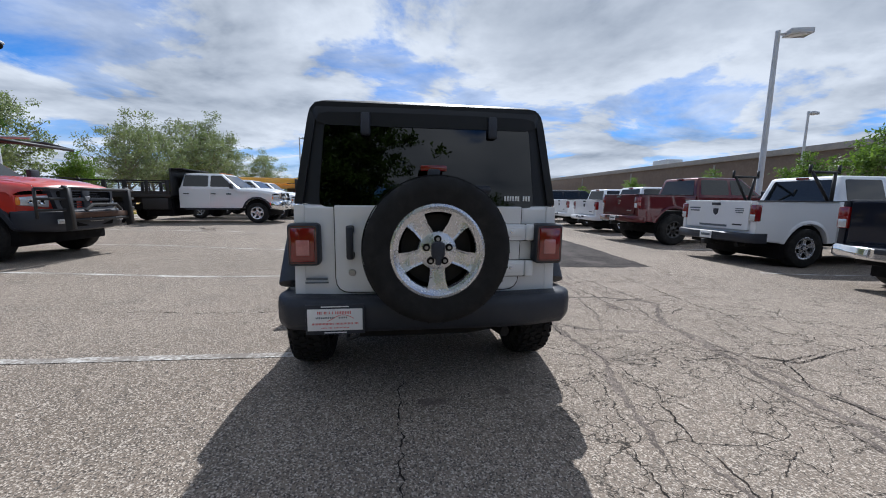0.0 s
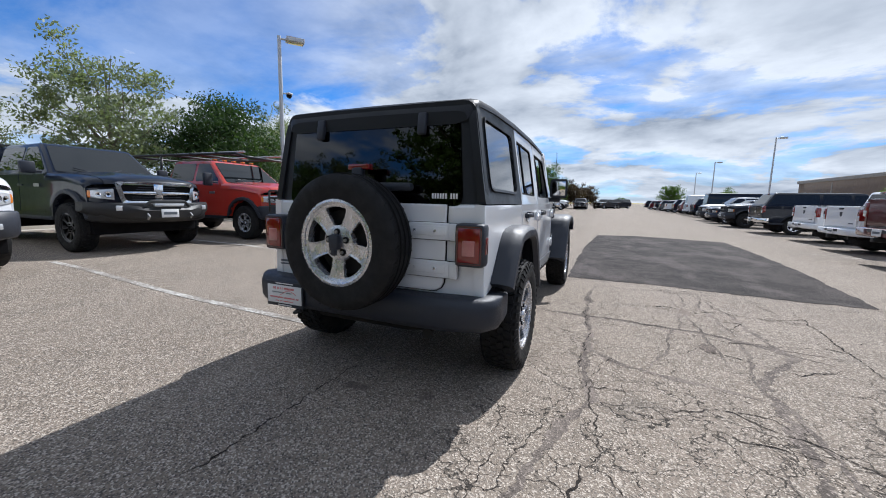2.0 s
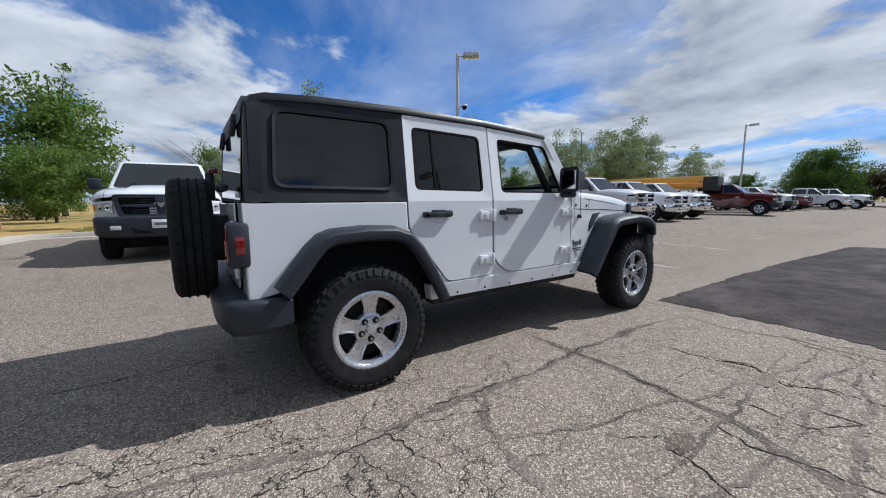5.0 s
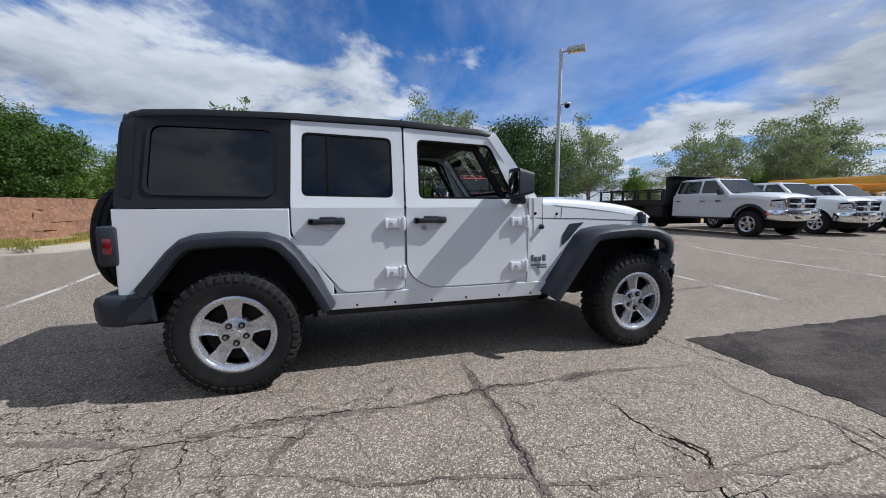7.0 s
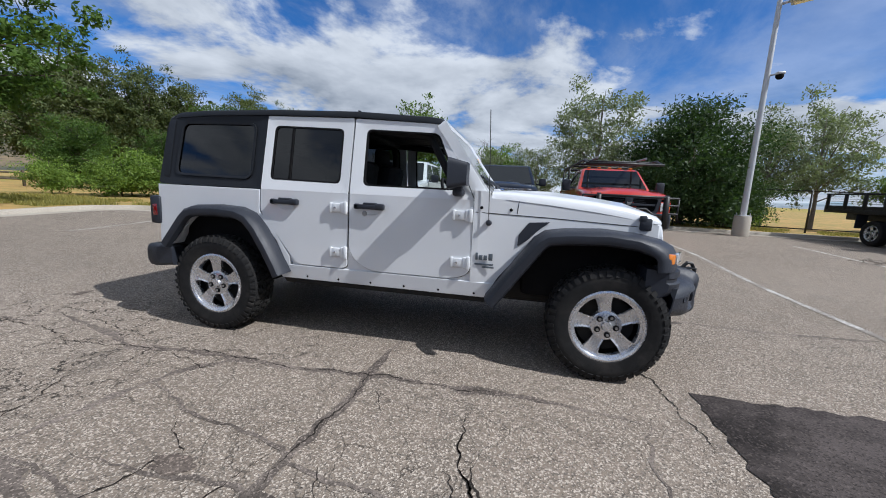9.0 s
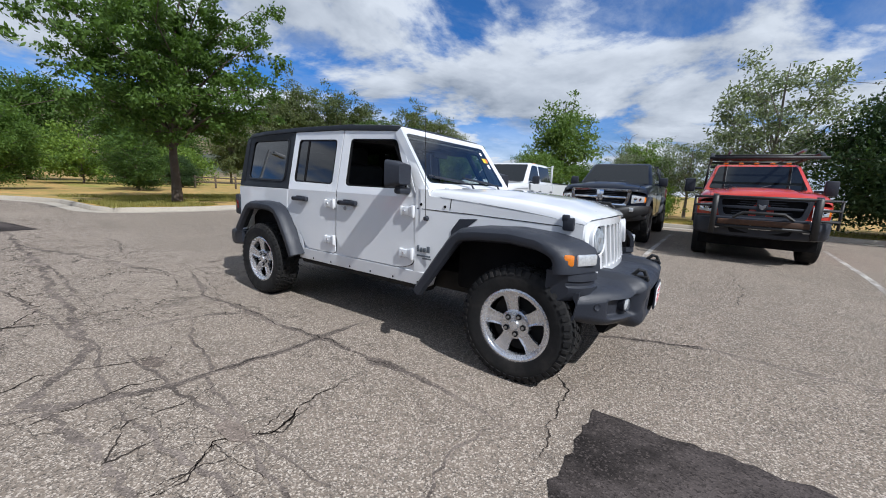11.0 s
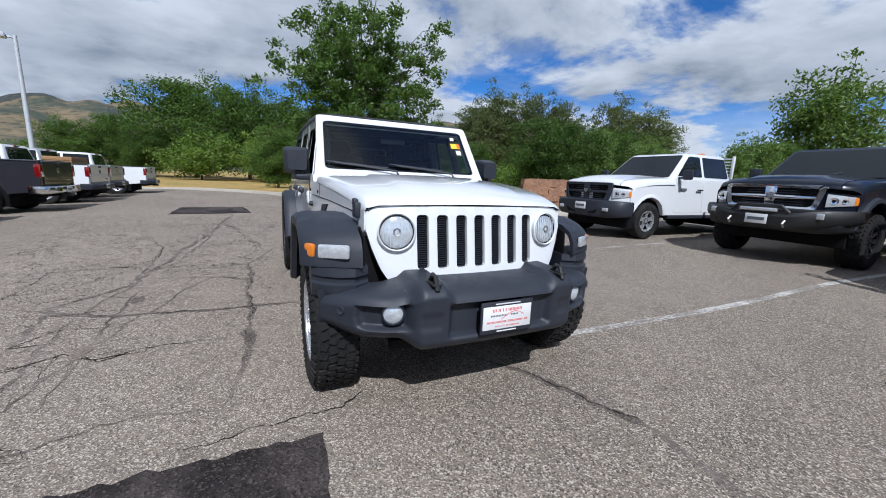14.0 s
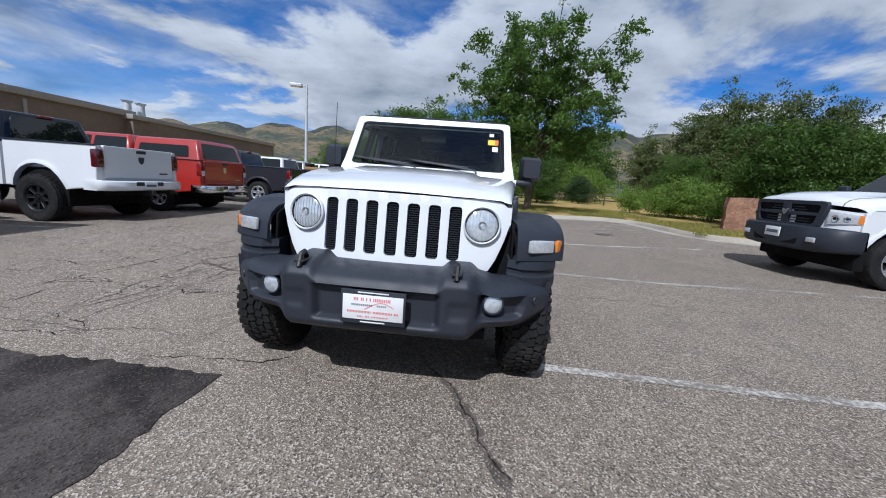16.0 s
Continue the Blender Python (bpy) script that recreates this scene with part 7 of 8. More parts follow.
vehicle("wagon", "black sport-utility wagon with silver wheels", BLACKP, 8.0 + TAIL, 20.4, -90, 0.03, 0.40, bumper="chrome", bed="wagon", face="body", category="suv", group=G_E)
vehicle("pickup_truck", "dark grey pick-up parked nose out", GREYP, 9.0, 25.5, 90, 0.08, 0.44, ALLOY_DARK, "black", "black", group=G_E)
vehicle("wagon", "dark blue wagon parked nose out", NAVY, 9.2, 30.0, 90, 0.0, 0.36, face="body", bumper="body", bed="wagon", category="car", low=0.85, group=G_E)
vehicle("pickup_truck", "silver pick-up parked nose out", SILVERP, 9.4, 34.0, 90, 0.0, 0.40, group=G_E)
vehicle("van", "black high-roof delivery van in a stall", BLACKP, 9.6 + TAIL, 39.0, -90, 0.0, 0.38, bed="van", face="body", bumper="body", category="van", group=G_E)
vehicle("wagon", "black sport-utility wagon parked in a stall", BLACKP, 9.6 + TAIL, 44.0, -90, 0.0, 0.40, bed="wagon", face="body", bumper="body", category="suv", group=G_E)
vehicle("van", "white high-roof delivery van in a stall", WHITE, 9.8 + TAIL, 49.0, -90, 0.0, 0.38, bed="van", face="body", bumper="body", category="van", group=G_E)
vehicle("wagon", "dark red family wagon parked in a stall", MAROON, 10.0 + TAIL, 54.0, -90, 0.0, 0.38, bed="wagon", face="body", bumper="body", category="car", low=0.9, group=G_E)
vehicle("wagon", "black sport-utility wagon parked in a stall", BLACKP, 10.0 + TAIL, 59.0, -90, 0.0, 0.40, bed="wagon", face="body", bumper="body", category="suv", group=G_E)
vehicle("pickup_truck", "white pick-up with body-coloured bumper", WHITE, 9.7 + TAIL, 64.0, -90, 0.0, 0.40, bumper="body", group=G_E)
vehicle("wagon", "dark grey family wagon parked in a stall", GREYP, 9.5 + TAIL, 69.0, -90, 0.0, 0.38, bed="wagon", face="body", bumper="body", category="car", low=0.95, group=G_E)
vehicle("pickup_truck", "black pick-up with chrome rear bumper", BLACKP, 9.4 + TAIL, 75.0, -90, 0.0, 0.41, bumper="chrome", bed="tonneau", group=G_E)
vehicle("wagon", "dark red family wagon parked in a stall", MAROON, 9.3 + TAIL, 82.0, -90, 0.0, 0.38, bed="wagon", face="body", bumper="body", category="car", low=0.95, group=G_E)
vehicle("wagon", "black sport-utility wagon parked in a stall", BLACKP, 9.2 + TAIL, 91.0, -90, 0.0, 0.40, bed="wagon", face="body", bumper="body", category="suv", group=G_E)
crate = thing("timber_crate", "raw timber crate resting in a pick-up bed", "crate")
for q in range(5):
    part("board", rbox(8.9, -15.6, gz(9) + 0.90 + 0.165 * q, 1.6, 1.5, 0.15, 0.01), WOOD, crate)

# ---- kerbs, verge, wall ----
KERB = [(-13.4, 75), (-13.4, 30), (-13.4, -4.4), (-12.9, -5.1), (-9.0, -5.6), (-7.6, -6.0), (-7.1, -7.0), (-7.0, -9.4), (-6.7, -10.3), (-5.9, -10.7), (-1.4, -11.0), (-0.6, -11.3), (-0.3, -12.0), (-0.2, -16.0), (0.6, -18.0), (2.4, -19.9), (4.6, -21.5), (8.0, -23.8), (20.0, -26.0), (60.0, -30.0)]


def dense(points, step=0.6):
    pts = [Vector(p) for p in points]
    out = []
    for i in range(len(pts) - 1):
        p0, p1, p2, p3 = pts[max(i - 1, 0)], pts[i], pts[i + 1], pts[min(i + 2, len(pts) - 1)]
        m1, m2 = 0.25 * (p2 - p0), 0.25 * (p3 - p1)
        lim = 0.5 * (p2 - p1).length
        for m in (m1, m2):
            if m.length > lim:
                m *= lim / m.length
        k = max(2, int((p2 - p1).length / step))
        for q in range(k):
            t = q / k
            out.append((2 * t**3 - 3 * t * t + 1) * p1 + (t**3 - 2 * t * t + t) * m1 + (-2 * t**3 + 3 * t * t) * p2 + (t**3 - t * t) * m2)
    out.append(pts[-1])
    return out


KLINE = dense(KERB)


def kerb_band(name, profile, material, label):
    bm, rows = bmesh.new(), []
    for i, p in enumerate(KLINE):
        d = (KLINE[min(i + 1, len(KLINE) - 1)] - KLINE[max(i - 1, 0)]).normalized()
        out = Vector((d.y, -d.x))  # away from the lot
        rows.append([bm.verts.new((p.x + out.x * o, p.y + out.y * o, gz(p.x, p.y) + z)) for o, z in profile])
    for a, b in zip(rows, rows[1:]):
        for i in range(len(profile) - 1):
            bm.faces.new((a[i], a[i + 1], b[i + 1], b[i]))
    return tagged(part(name, bm, material, sharp=40), label, "kerb", kind="structure")


kerb_band("kerb", [(0.0, -0.02), (0.015, 0.115), (0.035, 0.135), (0.15, 0.14), (0.16, 0.0)], CONCRETE, "weathered tan concrete kerb edging the lot")
kerb_band("gutter", [(-0.42, 0.003), (-0.40, 0.010), (0.0, 0.006)], CONCRETE, "concrete gutter strip beside the kerb")


def build_verge():
    bm = bmesh.new()
    outer = []
    for i, p in enumerate(KLINE):
        d = (KLINE[min(i + 1, len(KLINE) - 1)] - KLINE[max(i - 1, 0)]).normalized()
        outer.append(bm.verts.new((p.x + d.y * 0.14, p.y - d.x * 0.14, gz(p.x, p.y) + 0.132)))
    far = [bm.verts.new(c) for c in ((60, -140, 0.3), (-140, -140, 0.3), (-140, 75, 0.3))]
    bm.faces.new(outer + far)
    bmesh.ops.triangulate(bm, faces=bm.faces[:])
    tagged(part("verge", bm, VERGE, sharp=0), "dry yellow-green grass verge and field", "grass", kind="structure")


build_verge()


def grass(name, areas, count, size, material, label):
    rng = np.random.default_rng(11)
    verts, faces = [], []
    for x0, x1, y0, y1 in areas:
        k = int(count * 1.0 / len(areas))
        xs, ys = rng.uniform(x0, x1, k), rng.uniform(y0, y1, k)
        keep = np.array([noise.noise((a * 0.6, b * 0.6, 2.0)) > -0.25 for a, b in zip(xs, ys)])
        for x, y in zip(xs[keep], ys[keep]):
            z = 0.20 if abs(x) > 5 else gz(x) + 0.125
            for _ in range(2):
                a, h = rng.uniform(0, 6.283), size * rng.uniform(0.5, 1.3)
                dx, dy = math.cos(a), math.sin(a)
                w, ox, oy = 0.012, rng.normal(0, 0.03), rng.normal(0, 0.03)
                i = len(verts)
                verts += [(x + ox - dy * w, y + oy + dx * w, z), (x + ox + dy * w, y + oy - dx * w, z), (x + ox + dx * h * 0.35, y + oy + dy * h * 0.35, z + h)]
                faces.append((i, i + 1, i + 2))
    me = bpy.data.meshes.new(name)
    me.from_pydata(verts, [], faces)
    me.materials.append(material)
    tagged(new(name, me), label, "grass", kind="stuff")


grass("grass", [(-12.5, -7.2, -11.0, -6.2), (-7.0, -0.6, -13.5, -11.2), (-9.0, -0.5, -18.0, -12.5), (-16.0, -13.7, -4.0, 20.0)], 34000, 0.13, LEAF_GRASS, "dry grass blades along the verge")


def build_wall():
    w = thing("stone_wall", "low red sandstone retaining wall behind the verge", "wall", kind="structure")
    rng = random.Random(4)
    a, b = Vector((-9.3, -8.6)), Vector((-17.0, -6.6))
    d = (b - a).normalized()
    ang = math.atan2(d.y, d.x)
    length = (b - a).length
    def slab(c, length, height, z, lean):
        """A rough-hewn stone with a broken face."""
        bm = rbox(0, 0, 0, length, 0.40, height, 0.0)
        bmesh.ops.subdivide_edges(bm, edges=bm.edges[:], cuts=3, use_grid_fill=True)
        for v in bm.verts:
            k = Vector((c.x, c.y, z)) + v.co
            v.co += 0.055 * noise.noise_vector(k * 2.6) + 0.02 * noise.noise_vector(k * 9.0)
        bmesh.ops.transform(bm, matrix=Matrix.Translation((c.x, c.y, z)) @ Matrix.Rotation(ang + lean, 4, "Z"), verts=bm.verts)
        part("stone", bm, STONE, w, sharp=28)
    z = 0.12
    for height in (0.34, 0.26, 0.38, 0.30):
        pos = -rng.uniform(0.0, 0.9)
        while pos < length:
            k = rng.uniform(0.7, 2.1)
            s0, s1 = max(0.0, pos), min(length, pos + k)
            if s1 - s0 > 0.2:
                c = a + d * (s0 + s1) / 2
                slab(c, s1 - s0 + 0.03, height * rng.uniform(0.98, 1.08) + 0.02, z + height / 2, rng.uniform(-0.03, 0.03))
            pos += k
        z += height


build_wall()

# ---- lamp posts ----


def lamp_post(x, y, h, head_dir, camera_dome=False, base=True):
    lp = thing("street_lamp", "tall grey steel car-park lamp with shoebox head" + (" and dome camera" if camera_dome else ""), "street lamp", "car-park lamps")
    lp.matrix_world = pose(x, y, gz(x, y))
    if base:
        part("footing", disc_dir(lathe([(0.0, 0.75), (0.24, 0.75), (0.27, 0.70), (0.27, 0.0)], 20), Matrix.Rotation(-math.pi / 2, 4, "Y")), CONCRETE, lp)
    part("pole", tube([(0, 0, 0.7), (0, 0, h * 0.5), (0, 0, h)], [0.105, 0.092, 0.075], 12), POLE, lp)
    part("base_plate", rbox(0, 0, 0.765, 0.40, 0.40, 0.03, 0.008), POLE, lp)
    for bx, by in ((0.15, 0.15), (-0.15, 0.15), (0.15, -0.15), (-0.15, -0.15)):
        part("anchor_bolt", tube([(bx, by, 0.77), (bx, by, 0.86)], 0.018, 8), STEEL, lp)
    d = Vector((*head_dir, 0)).normalized()
    part("arm", tube([(0, 0, h - 0.12), tuple(d * 0.35 + Vector((0, 0, h - 0.10)))], 0.045, 8), POLE, lp)
    ang = math.atan2(d.y, d.x)
    head = rbox(0.66, 0, h - 0.08, 0.76, 0.46, 0.19, 0.03)
    hd = part("lamp_head", disc_dir(head, Matrix.Rotation(ang, 4, "Z")), POLE, lp)
    part("lens", disc_dir(rbox(0.68, 0, h - 0.180, 0.60, 0.37, 0.02, 0.005), Matrix.Rotation(ang, 4, "Z")), LENS_CLEAR, hd)
    if camera_dome:
        bm = tube([(0, 0, h * 0.70), tuple(d * 0.30 + Vector((0, 0, h * 0.70 + 0.02)))], 0.03, 8)
        part("camera_arm", bm, POLE, lp)
        dm = bmesh.new()
        bmesh.ops.create_uvsphere(dm, u_segments=16, v_segments=10, radius=0.12)
        bmesh.ops.transform(dm, matrix=Matrix.Translation(d * 0.34 + Vector((0, 0, h * 0.70 - 0.06))), verts=dm.verts)
        part("camera_dome", dm, DARK, lp)
        part("camera_housing", rbox(*(d * 0.34 + Vector((0, 0, h * 0.70 + 0.02))), 0.24, 0.24, 0.10, 0.04), POLE, lp)
    return lp


lamp_post(-12.3, 10.48, 8.05, (0.6, 0.8), True)
lamp_post(13.4, 9.75, 7.4, (1, -0.25))
lamp_post(11.2, -19.8, 7.0, (0.9, 0.2))
lamp_post(19.5, 55.0, 9.4, (1, -0.2))
lamp_post(18.0, 75.0, 8.5, (1, -0.2))
lamp_post(20.0, 100.0, 8.5, (1, -0.2))
lamp_post(-12.0, 47.0, 8.5, (1, 0.3))
lamp_post(30.0, 22.0, 8.0, (1, 0.3))

# ---- trees ----


def leaf_cloud(name, centres, radii, axis, count, size, seed, material, parent, droop=0.0):
    rng = np.random.default_rng(seed)
    k = len(centres)
    weight = np.array(radii) ** 2
    pick = rng.choice(k, count, p=weight / weight.sum())
    c, r = np.array(centres)[pick], np.array(radii)[pick][:, None]
    v = np.clip(rng.normal(size=(count, 3)), -1.75, 1.75) * np.array([0.55, 0.55, 0.36])
    inner = np.array(axis)[pick]
    back = np.where(rng.uniform(0, 1, (count, 1)) < 0.22, rng.uniform(0.35, 1.0, (count, 1)), 1.0)
    pos = inner + (c - inner) * back + v * r
    u = rng.normal(size=(count, 3))
    u[:, 2] -= droop
    u /= np.linalg.norm(u, axis=1)[:, None]
    w = np.cross(u, rng.normal(size=(count, 3)))
    w /= np.linalg.norm(w, axis=1)[:, None] + 1e-9
    s = size * rng.uniform(0.6, 1.35, (count, 1))
    quad = np.stack([pos - u * s, pos + w * s * 0.42, pos + u * s, pos - w * s * 0.42], 1).reshape(-1, 3)
    quad[:, 2] = np.maximum(quad[:, 2], 0.02)
    me = bpy.data.meshes.new(name)
    me.vertices.add(4 * count)
    me.vertices.foreach_set("co", quad.ravel())
    me.loops.add(4 * count)
    me.loops.foreach_set("vertex_index", np.arange(4 * count, dtype=np.int32))
    me.polygons.add(count)
    me.polygons.foreach_set("loop_start", np.arange(0, 4 * count, 4, dtype=np.int32))
    me.update(calc_edges=True)
    me.validate()
    me.materials.append(material)
    ob = new(name, me)
    ob.parent = parent
    return ob


def make_tree(name, label, h, r, leaf, size, count, seed, clear=0.28, limbs=16, twigs=8, tuft=0.6, squash=1.0, bark=BARK, droop=0.0, trunk=0.16, low=-0.35):
    """Trunk, limbs to points of an uneven egg-shaped crown, and tufts of leaves along each limb's outer half."""
    rng = random.Random(seed)
    t = thing(name, label, "tree")
    base = h * clear
    mid = Vector((0, 0, base + (h - base) * 0.48))
    hz = (h - base) * 0.50 * squash
    bm = tube([(0, 0, -0.15), (0.02, 0.01, base * 0.5), (0.03, -0.02, base), (-0.05, 0.04, mid.z), (0.02, 0, h * 0.9)], [trunk * 1.3, trunk, trunk * 0.85, trunk * 0.5, 0.02], 10)
    centres, radii, axis = [], [], []
    for i in range(limbs):
        a = i * 2.39996 + rng.uniform(-0.35, 0.35)
        e = low + (1 - low) * (i + 0.5) / limbs
        flat_r = math.sqrt(max(0.0, 1 - e * e))
        reach = rng.uniform(0.72, 1.08)
        tip = mid + Vector((flat_r * math.cos(a) * r, flat_r * math.sin(a) * r, e * hz)) * reach
        start = Vector((0, 0, max(base * 0.7, min(h * 0.8, base * 0.8 + (tip.z - base) * 0.45))))
        bend = start.lerp(tip, 0.5) + Vector((rng.uniform(-0.1, 0.1) * r, rng.uniform(-0.1, 0.1) * r, 0.10 * r))
        bm = tube([tuple(start), tuple(bend), tuple(tip)], [trunk * 0.34, trunk * 0.18, 0.010], 6, bm)
        for q in range(twigs):
            f = rng.uniform(0.35, 1.05)
            p = start.lerp(bend, f * 2) if f < 0.5 else bend.lerp(tip, f * 2 - 1)
            off = Vector((rng.gauss(0, 1), rng.gauss(0, 1), rng.gauss(0, 0.6))) * 0.20 * r
            c = p + off
            if q % 3 == 0:
                bm = tube([tuple(p), tuple(c)], [trunk * 0.09, 0.006], 5, bm)
            centres.append(tuple(c))
            radii.append(tuft * rng.uniform(0.55, 1.25))
            axis.append(tuple(p))
    part("trunk", bm, bark, t, sharp=60)
    leaf_cloud("crown", centres, radii, axis, count, size, seed, leaf, t, droop)
    return t


def grove(proto, spots, seed, f=1.0):
    rng = random.Random(seed)
    f /= proto.scale.x
    for x, y, s in spots:
        s *= f
        z = 0.2 if (x < -13 or y < -12) else gz(x, y)
        m = Matrix.Translation((x, y, z)) @ Matrix.Rotation(rng.uniform(0, 6.28), 4, "Z") @ Matrix.Diagonal((s * rng.uniform(0.9, 1.12), s * rng.uniform(0.9, 1.12), s, 1))
        copy_thing(proto, m)


big = make_tree("locust_tree", "tall spreading green shade tree on the grass verge", 9.0, 3.7, LEAF, 0.085, 46000, 3, 0.20, 34, 11, 0.33, 1.0, trunk=0.16, low=-0.75)
big.matrix_world = pose(-3.0, -12.8, 0.2, 0, 0, 40) @ Matrix.Scale(0.96, 4)
leafy = make_tree("broadleaf_tree", "dense dark green broadleaf tree beyond the verge", 9.0, 3.9, LEAF, 0.115, 32000, 8, 0.08, 34, 9, 0.75, 1.0, low=-0.9)
leafy.matrix_world = pose(-12.6, -10.6, 0.2) @ Matrix.Scale(0.53, 4)
olive = make_tree("olive_tree", "silvery green olive tree along the fence", 6.4, 2.4, LEAF_OLIVE, 0.080, 11500, 5, 0.18, 22, 8, 0.42, 1.0, BARK_DRY, trunk=0.11, low=-0.6)
olive.matrix_world = pose(-16.4, 5.9, 0.2)
poplar = make_tree("poplar_tree", "upright light green poplar tree", 6.4, 1.9, LEAF_POPLAR, 0.095, 14000, 6, 0.10, 20, 8, 0.55, 1.0, trunk=0.10, low=-0.85)
poplar.matrix_world = pose(-34.0, -8.0, 0.2) @ Matrix.Scale(1.62, 4)
juniper = make_tree("juniper_tree", "dense dark green juniper growing to the ground", 5.4, 2.3, LEAF_DARK, 0.075, 42000, 7, 0.03, 24, 8, 0.75, 1.0, low=-0.95)
juniper.matrix_world = pose(-15.0, 9.4, 0.2)
bush = make_tree("willow_bush", "light green willow bush", 2.6, 1.8, LEAF_BUSH, 0.075, 9000, 9, 0.03, 18, 7, 0.45, 1.0, trunk=0.05, low=-0.9)
bush.matrix_world = pose(-11.4, -16.6, 0.2) @ Matrix.Scale(0.85, 4)
small = make_tree("young_tree", "small thin-leaved young tree", 4.2, 1.2, LEAF_POPLAR, 0.08, 4000, 10, 0.3, 12, 6, 0.35, 1.0, trunk=0.05, low=-0.5)
small.matrix_world = pose(30, 42, 0.1)

cotton = make_tree("cottonwood_tree", "tall olive-green cottonwood far beyond the field", 18.0, 5.0, LEAF_COTTON, 0.21, 26000, 23, 0.10, 40, 10, 0.95, 1.0, BARK_DRY, trunk=0.30, low=-0.85)
cotton.matrix_world = pose(-41.5, -60.0, 0.2) @ Matrix.Scale(1.08, 4)

# woods to the south and south-west
grove(cotton, [(-36.0, -60.5, 0.95), (-45.5, -54.5, 1.02), (-49.0, -51.0, 0.94), (-54.0, -43.0, 0.92), (-57.5, -38.5, 0.80), (-31.0, -66.0, 0.72)], 9)
grove(leafy, [(-19.5, -17.5, 0.55), (0.3, -25.3, 0.62), (3.0, -50.0, 1.7), (-4.5, -52, 1.55), (-13.0, -48, 1.4), (9.5, -55, 1.85), (18, -58, 1.15), (22, -56, 0.95), (13.6, -50, 0.85), (-17.5, -28.0, 0.7), (-23, -27, 0.7), (-26, -17, 0.8), (-28, -8, 0.62), (-32, -25, 1.0), (-1.0, -66, 1.8), (-18, -58, 1.6), (-24, -2.5, 0.45), (-24.5, 7, 0.42), (-5.4, -25.0, 0.50)], 1, 0.82)
grove(bush, [(-13.0, -18.0, 1.0), (-12.9, -15.2, 0.9), (-14.5, -16.2, 1.05), (-6.0, -40, 2.2), (1.0, -42, 2.4), (7.5, -44, 2.3), (-13.5, -41, 2.2), (28, -56, 1.6), (36, -58, 1.6), (33, -48, 1.2), (-10.4, -19.5, 0.8), (-15.6, 2.0, 0.8), (-15.4, -1.2, 0.7), (-15.8, 12.0, 0.7)], 2, 0.8)
grove(poplar, [(-16.8, -8.2, 0.58), (-14.8, -10.0, 0.70), (-19.8, -10.5, 0.65), (-20.5, 1.0, 0.68), (-22, -6.0, 0.66), (-18.5, 21.5, 0.42), (-17.5, 30.0, 0.6)], 3)
grove(olive, [(-17.0, 13.6, 0.80), (-17.8, 16.2, 0.95), (-16.5, 20.0, 0.42), (-17.6, 24.5, 0.92), (-18.2, 28.0, 1.0), (-17.0, 33.0, 1.0), (-18.0, 38.0, 1.2), (-19.5, 3.2, 0.62), (-17.2, 0.6, 0.50), (-16.0, 46.0, 1.0), (-18.5, 35.5, 1.3)], 4)
grove(juniper, [(-15.4, 11.3, 0.62), (-10.8, -33.0, 0.50), (-6.5, -29, 0.5)], 5)
grove(small, [(30, 55, 0.9), (30, 30, 1.1), (28, 20, 1.2), (24, 90, 1.2), (22, 12, 1.2), (-15.8, 18.0, 0.8), (-15.6, -3.6, 0.7)], 6)
plum = make_tree("plum_tree", "dark reddish ornamental plum tree beside parked cars", 5.0, 2.6, LEAF_PLUM, 0.13, 9000, 15, 0.12, 18, 7, 0.6, 1.0, trunk=0.09, low=-0.8)
plum.matrix_world = pose(-4.9, 66.5, 0.05)
grove(plum, [(-2.2, 70.0, 0.92)], 8)
grove(leafy, [(-8.0, 60, 1.02), (-11, 66, 0.75), (5.2, 112, 0.38), (16.0, 103, 0.85), (-15, 58, 0.6), (-11, 84, 0.6)], 7, 0.82)


def dead_tree():
    rng = random.Random(2)
    t = thing("dead_tree", "bare grey dead tree among the shrubs", "tree")
    t.matrix_world = pose(-21.5, 0.2, 0.2) @ Matrix.Scale(1.12, 4)
    part("trunk", tube([(0, 0, 0), (0.1, 0, 1.6), (0.3, 0.1, 3.0)], [0.08, 0.06, 0.025], 8), BARK_DRY, t)
    bm = bmesh.new()
    for i in range(20):
        a, z = rng.uniform(0, 6.28), rng.uniform(1.0, 3.0)
        l = rng.uniform(0.9, 2.0)
        turn = Vector((math.cos(a), math.sin(a), 0))
        p0 = Vector((0.1 * z, 0, z))
        p1 = p0 + turn * l * 0.5 + Vector((0, 0, 0.5 * l))
        p2 = p1 + Vector((math.cos(a + 0.6) * l * 0.5, math.sin(a + 0.6) * l * 0.5, 0.35 * l))
        bm = tube([tuple(p0), tuple(p1), tuple(p2)], [0.022, 0.012, 0.003], 5, bm)
        for k in range(7):
            f = rng.uniform(0.3, 1.0)
            q0 = p0.lerp(p1, f) if k < 3 else p1.lerp(p2, f)
            b = a + rng.uniform(-1.3, 1.3)
            w = rng.uniform(0.25, 0.6)
            q1 = q0 + Vector((math.cos(b) * w, math.sin(b) * w, rng.uniform(0.1, 0.7) * w))
            bm = tube([tuple(q0), tuple(q1)], [0.007, 0.002], 4, bm)
    part("limb_work", bm, BARK_DRY, t)


dead_tree()

# ---- building, yard machines, hills ----


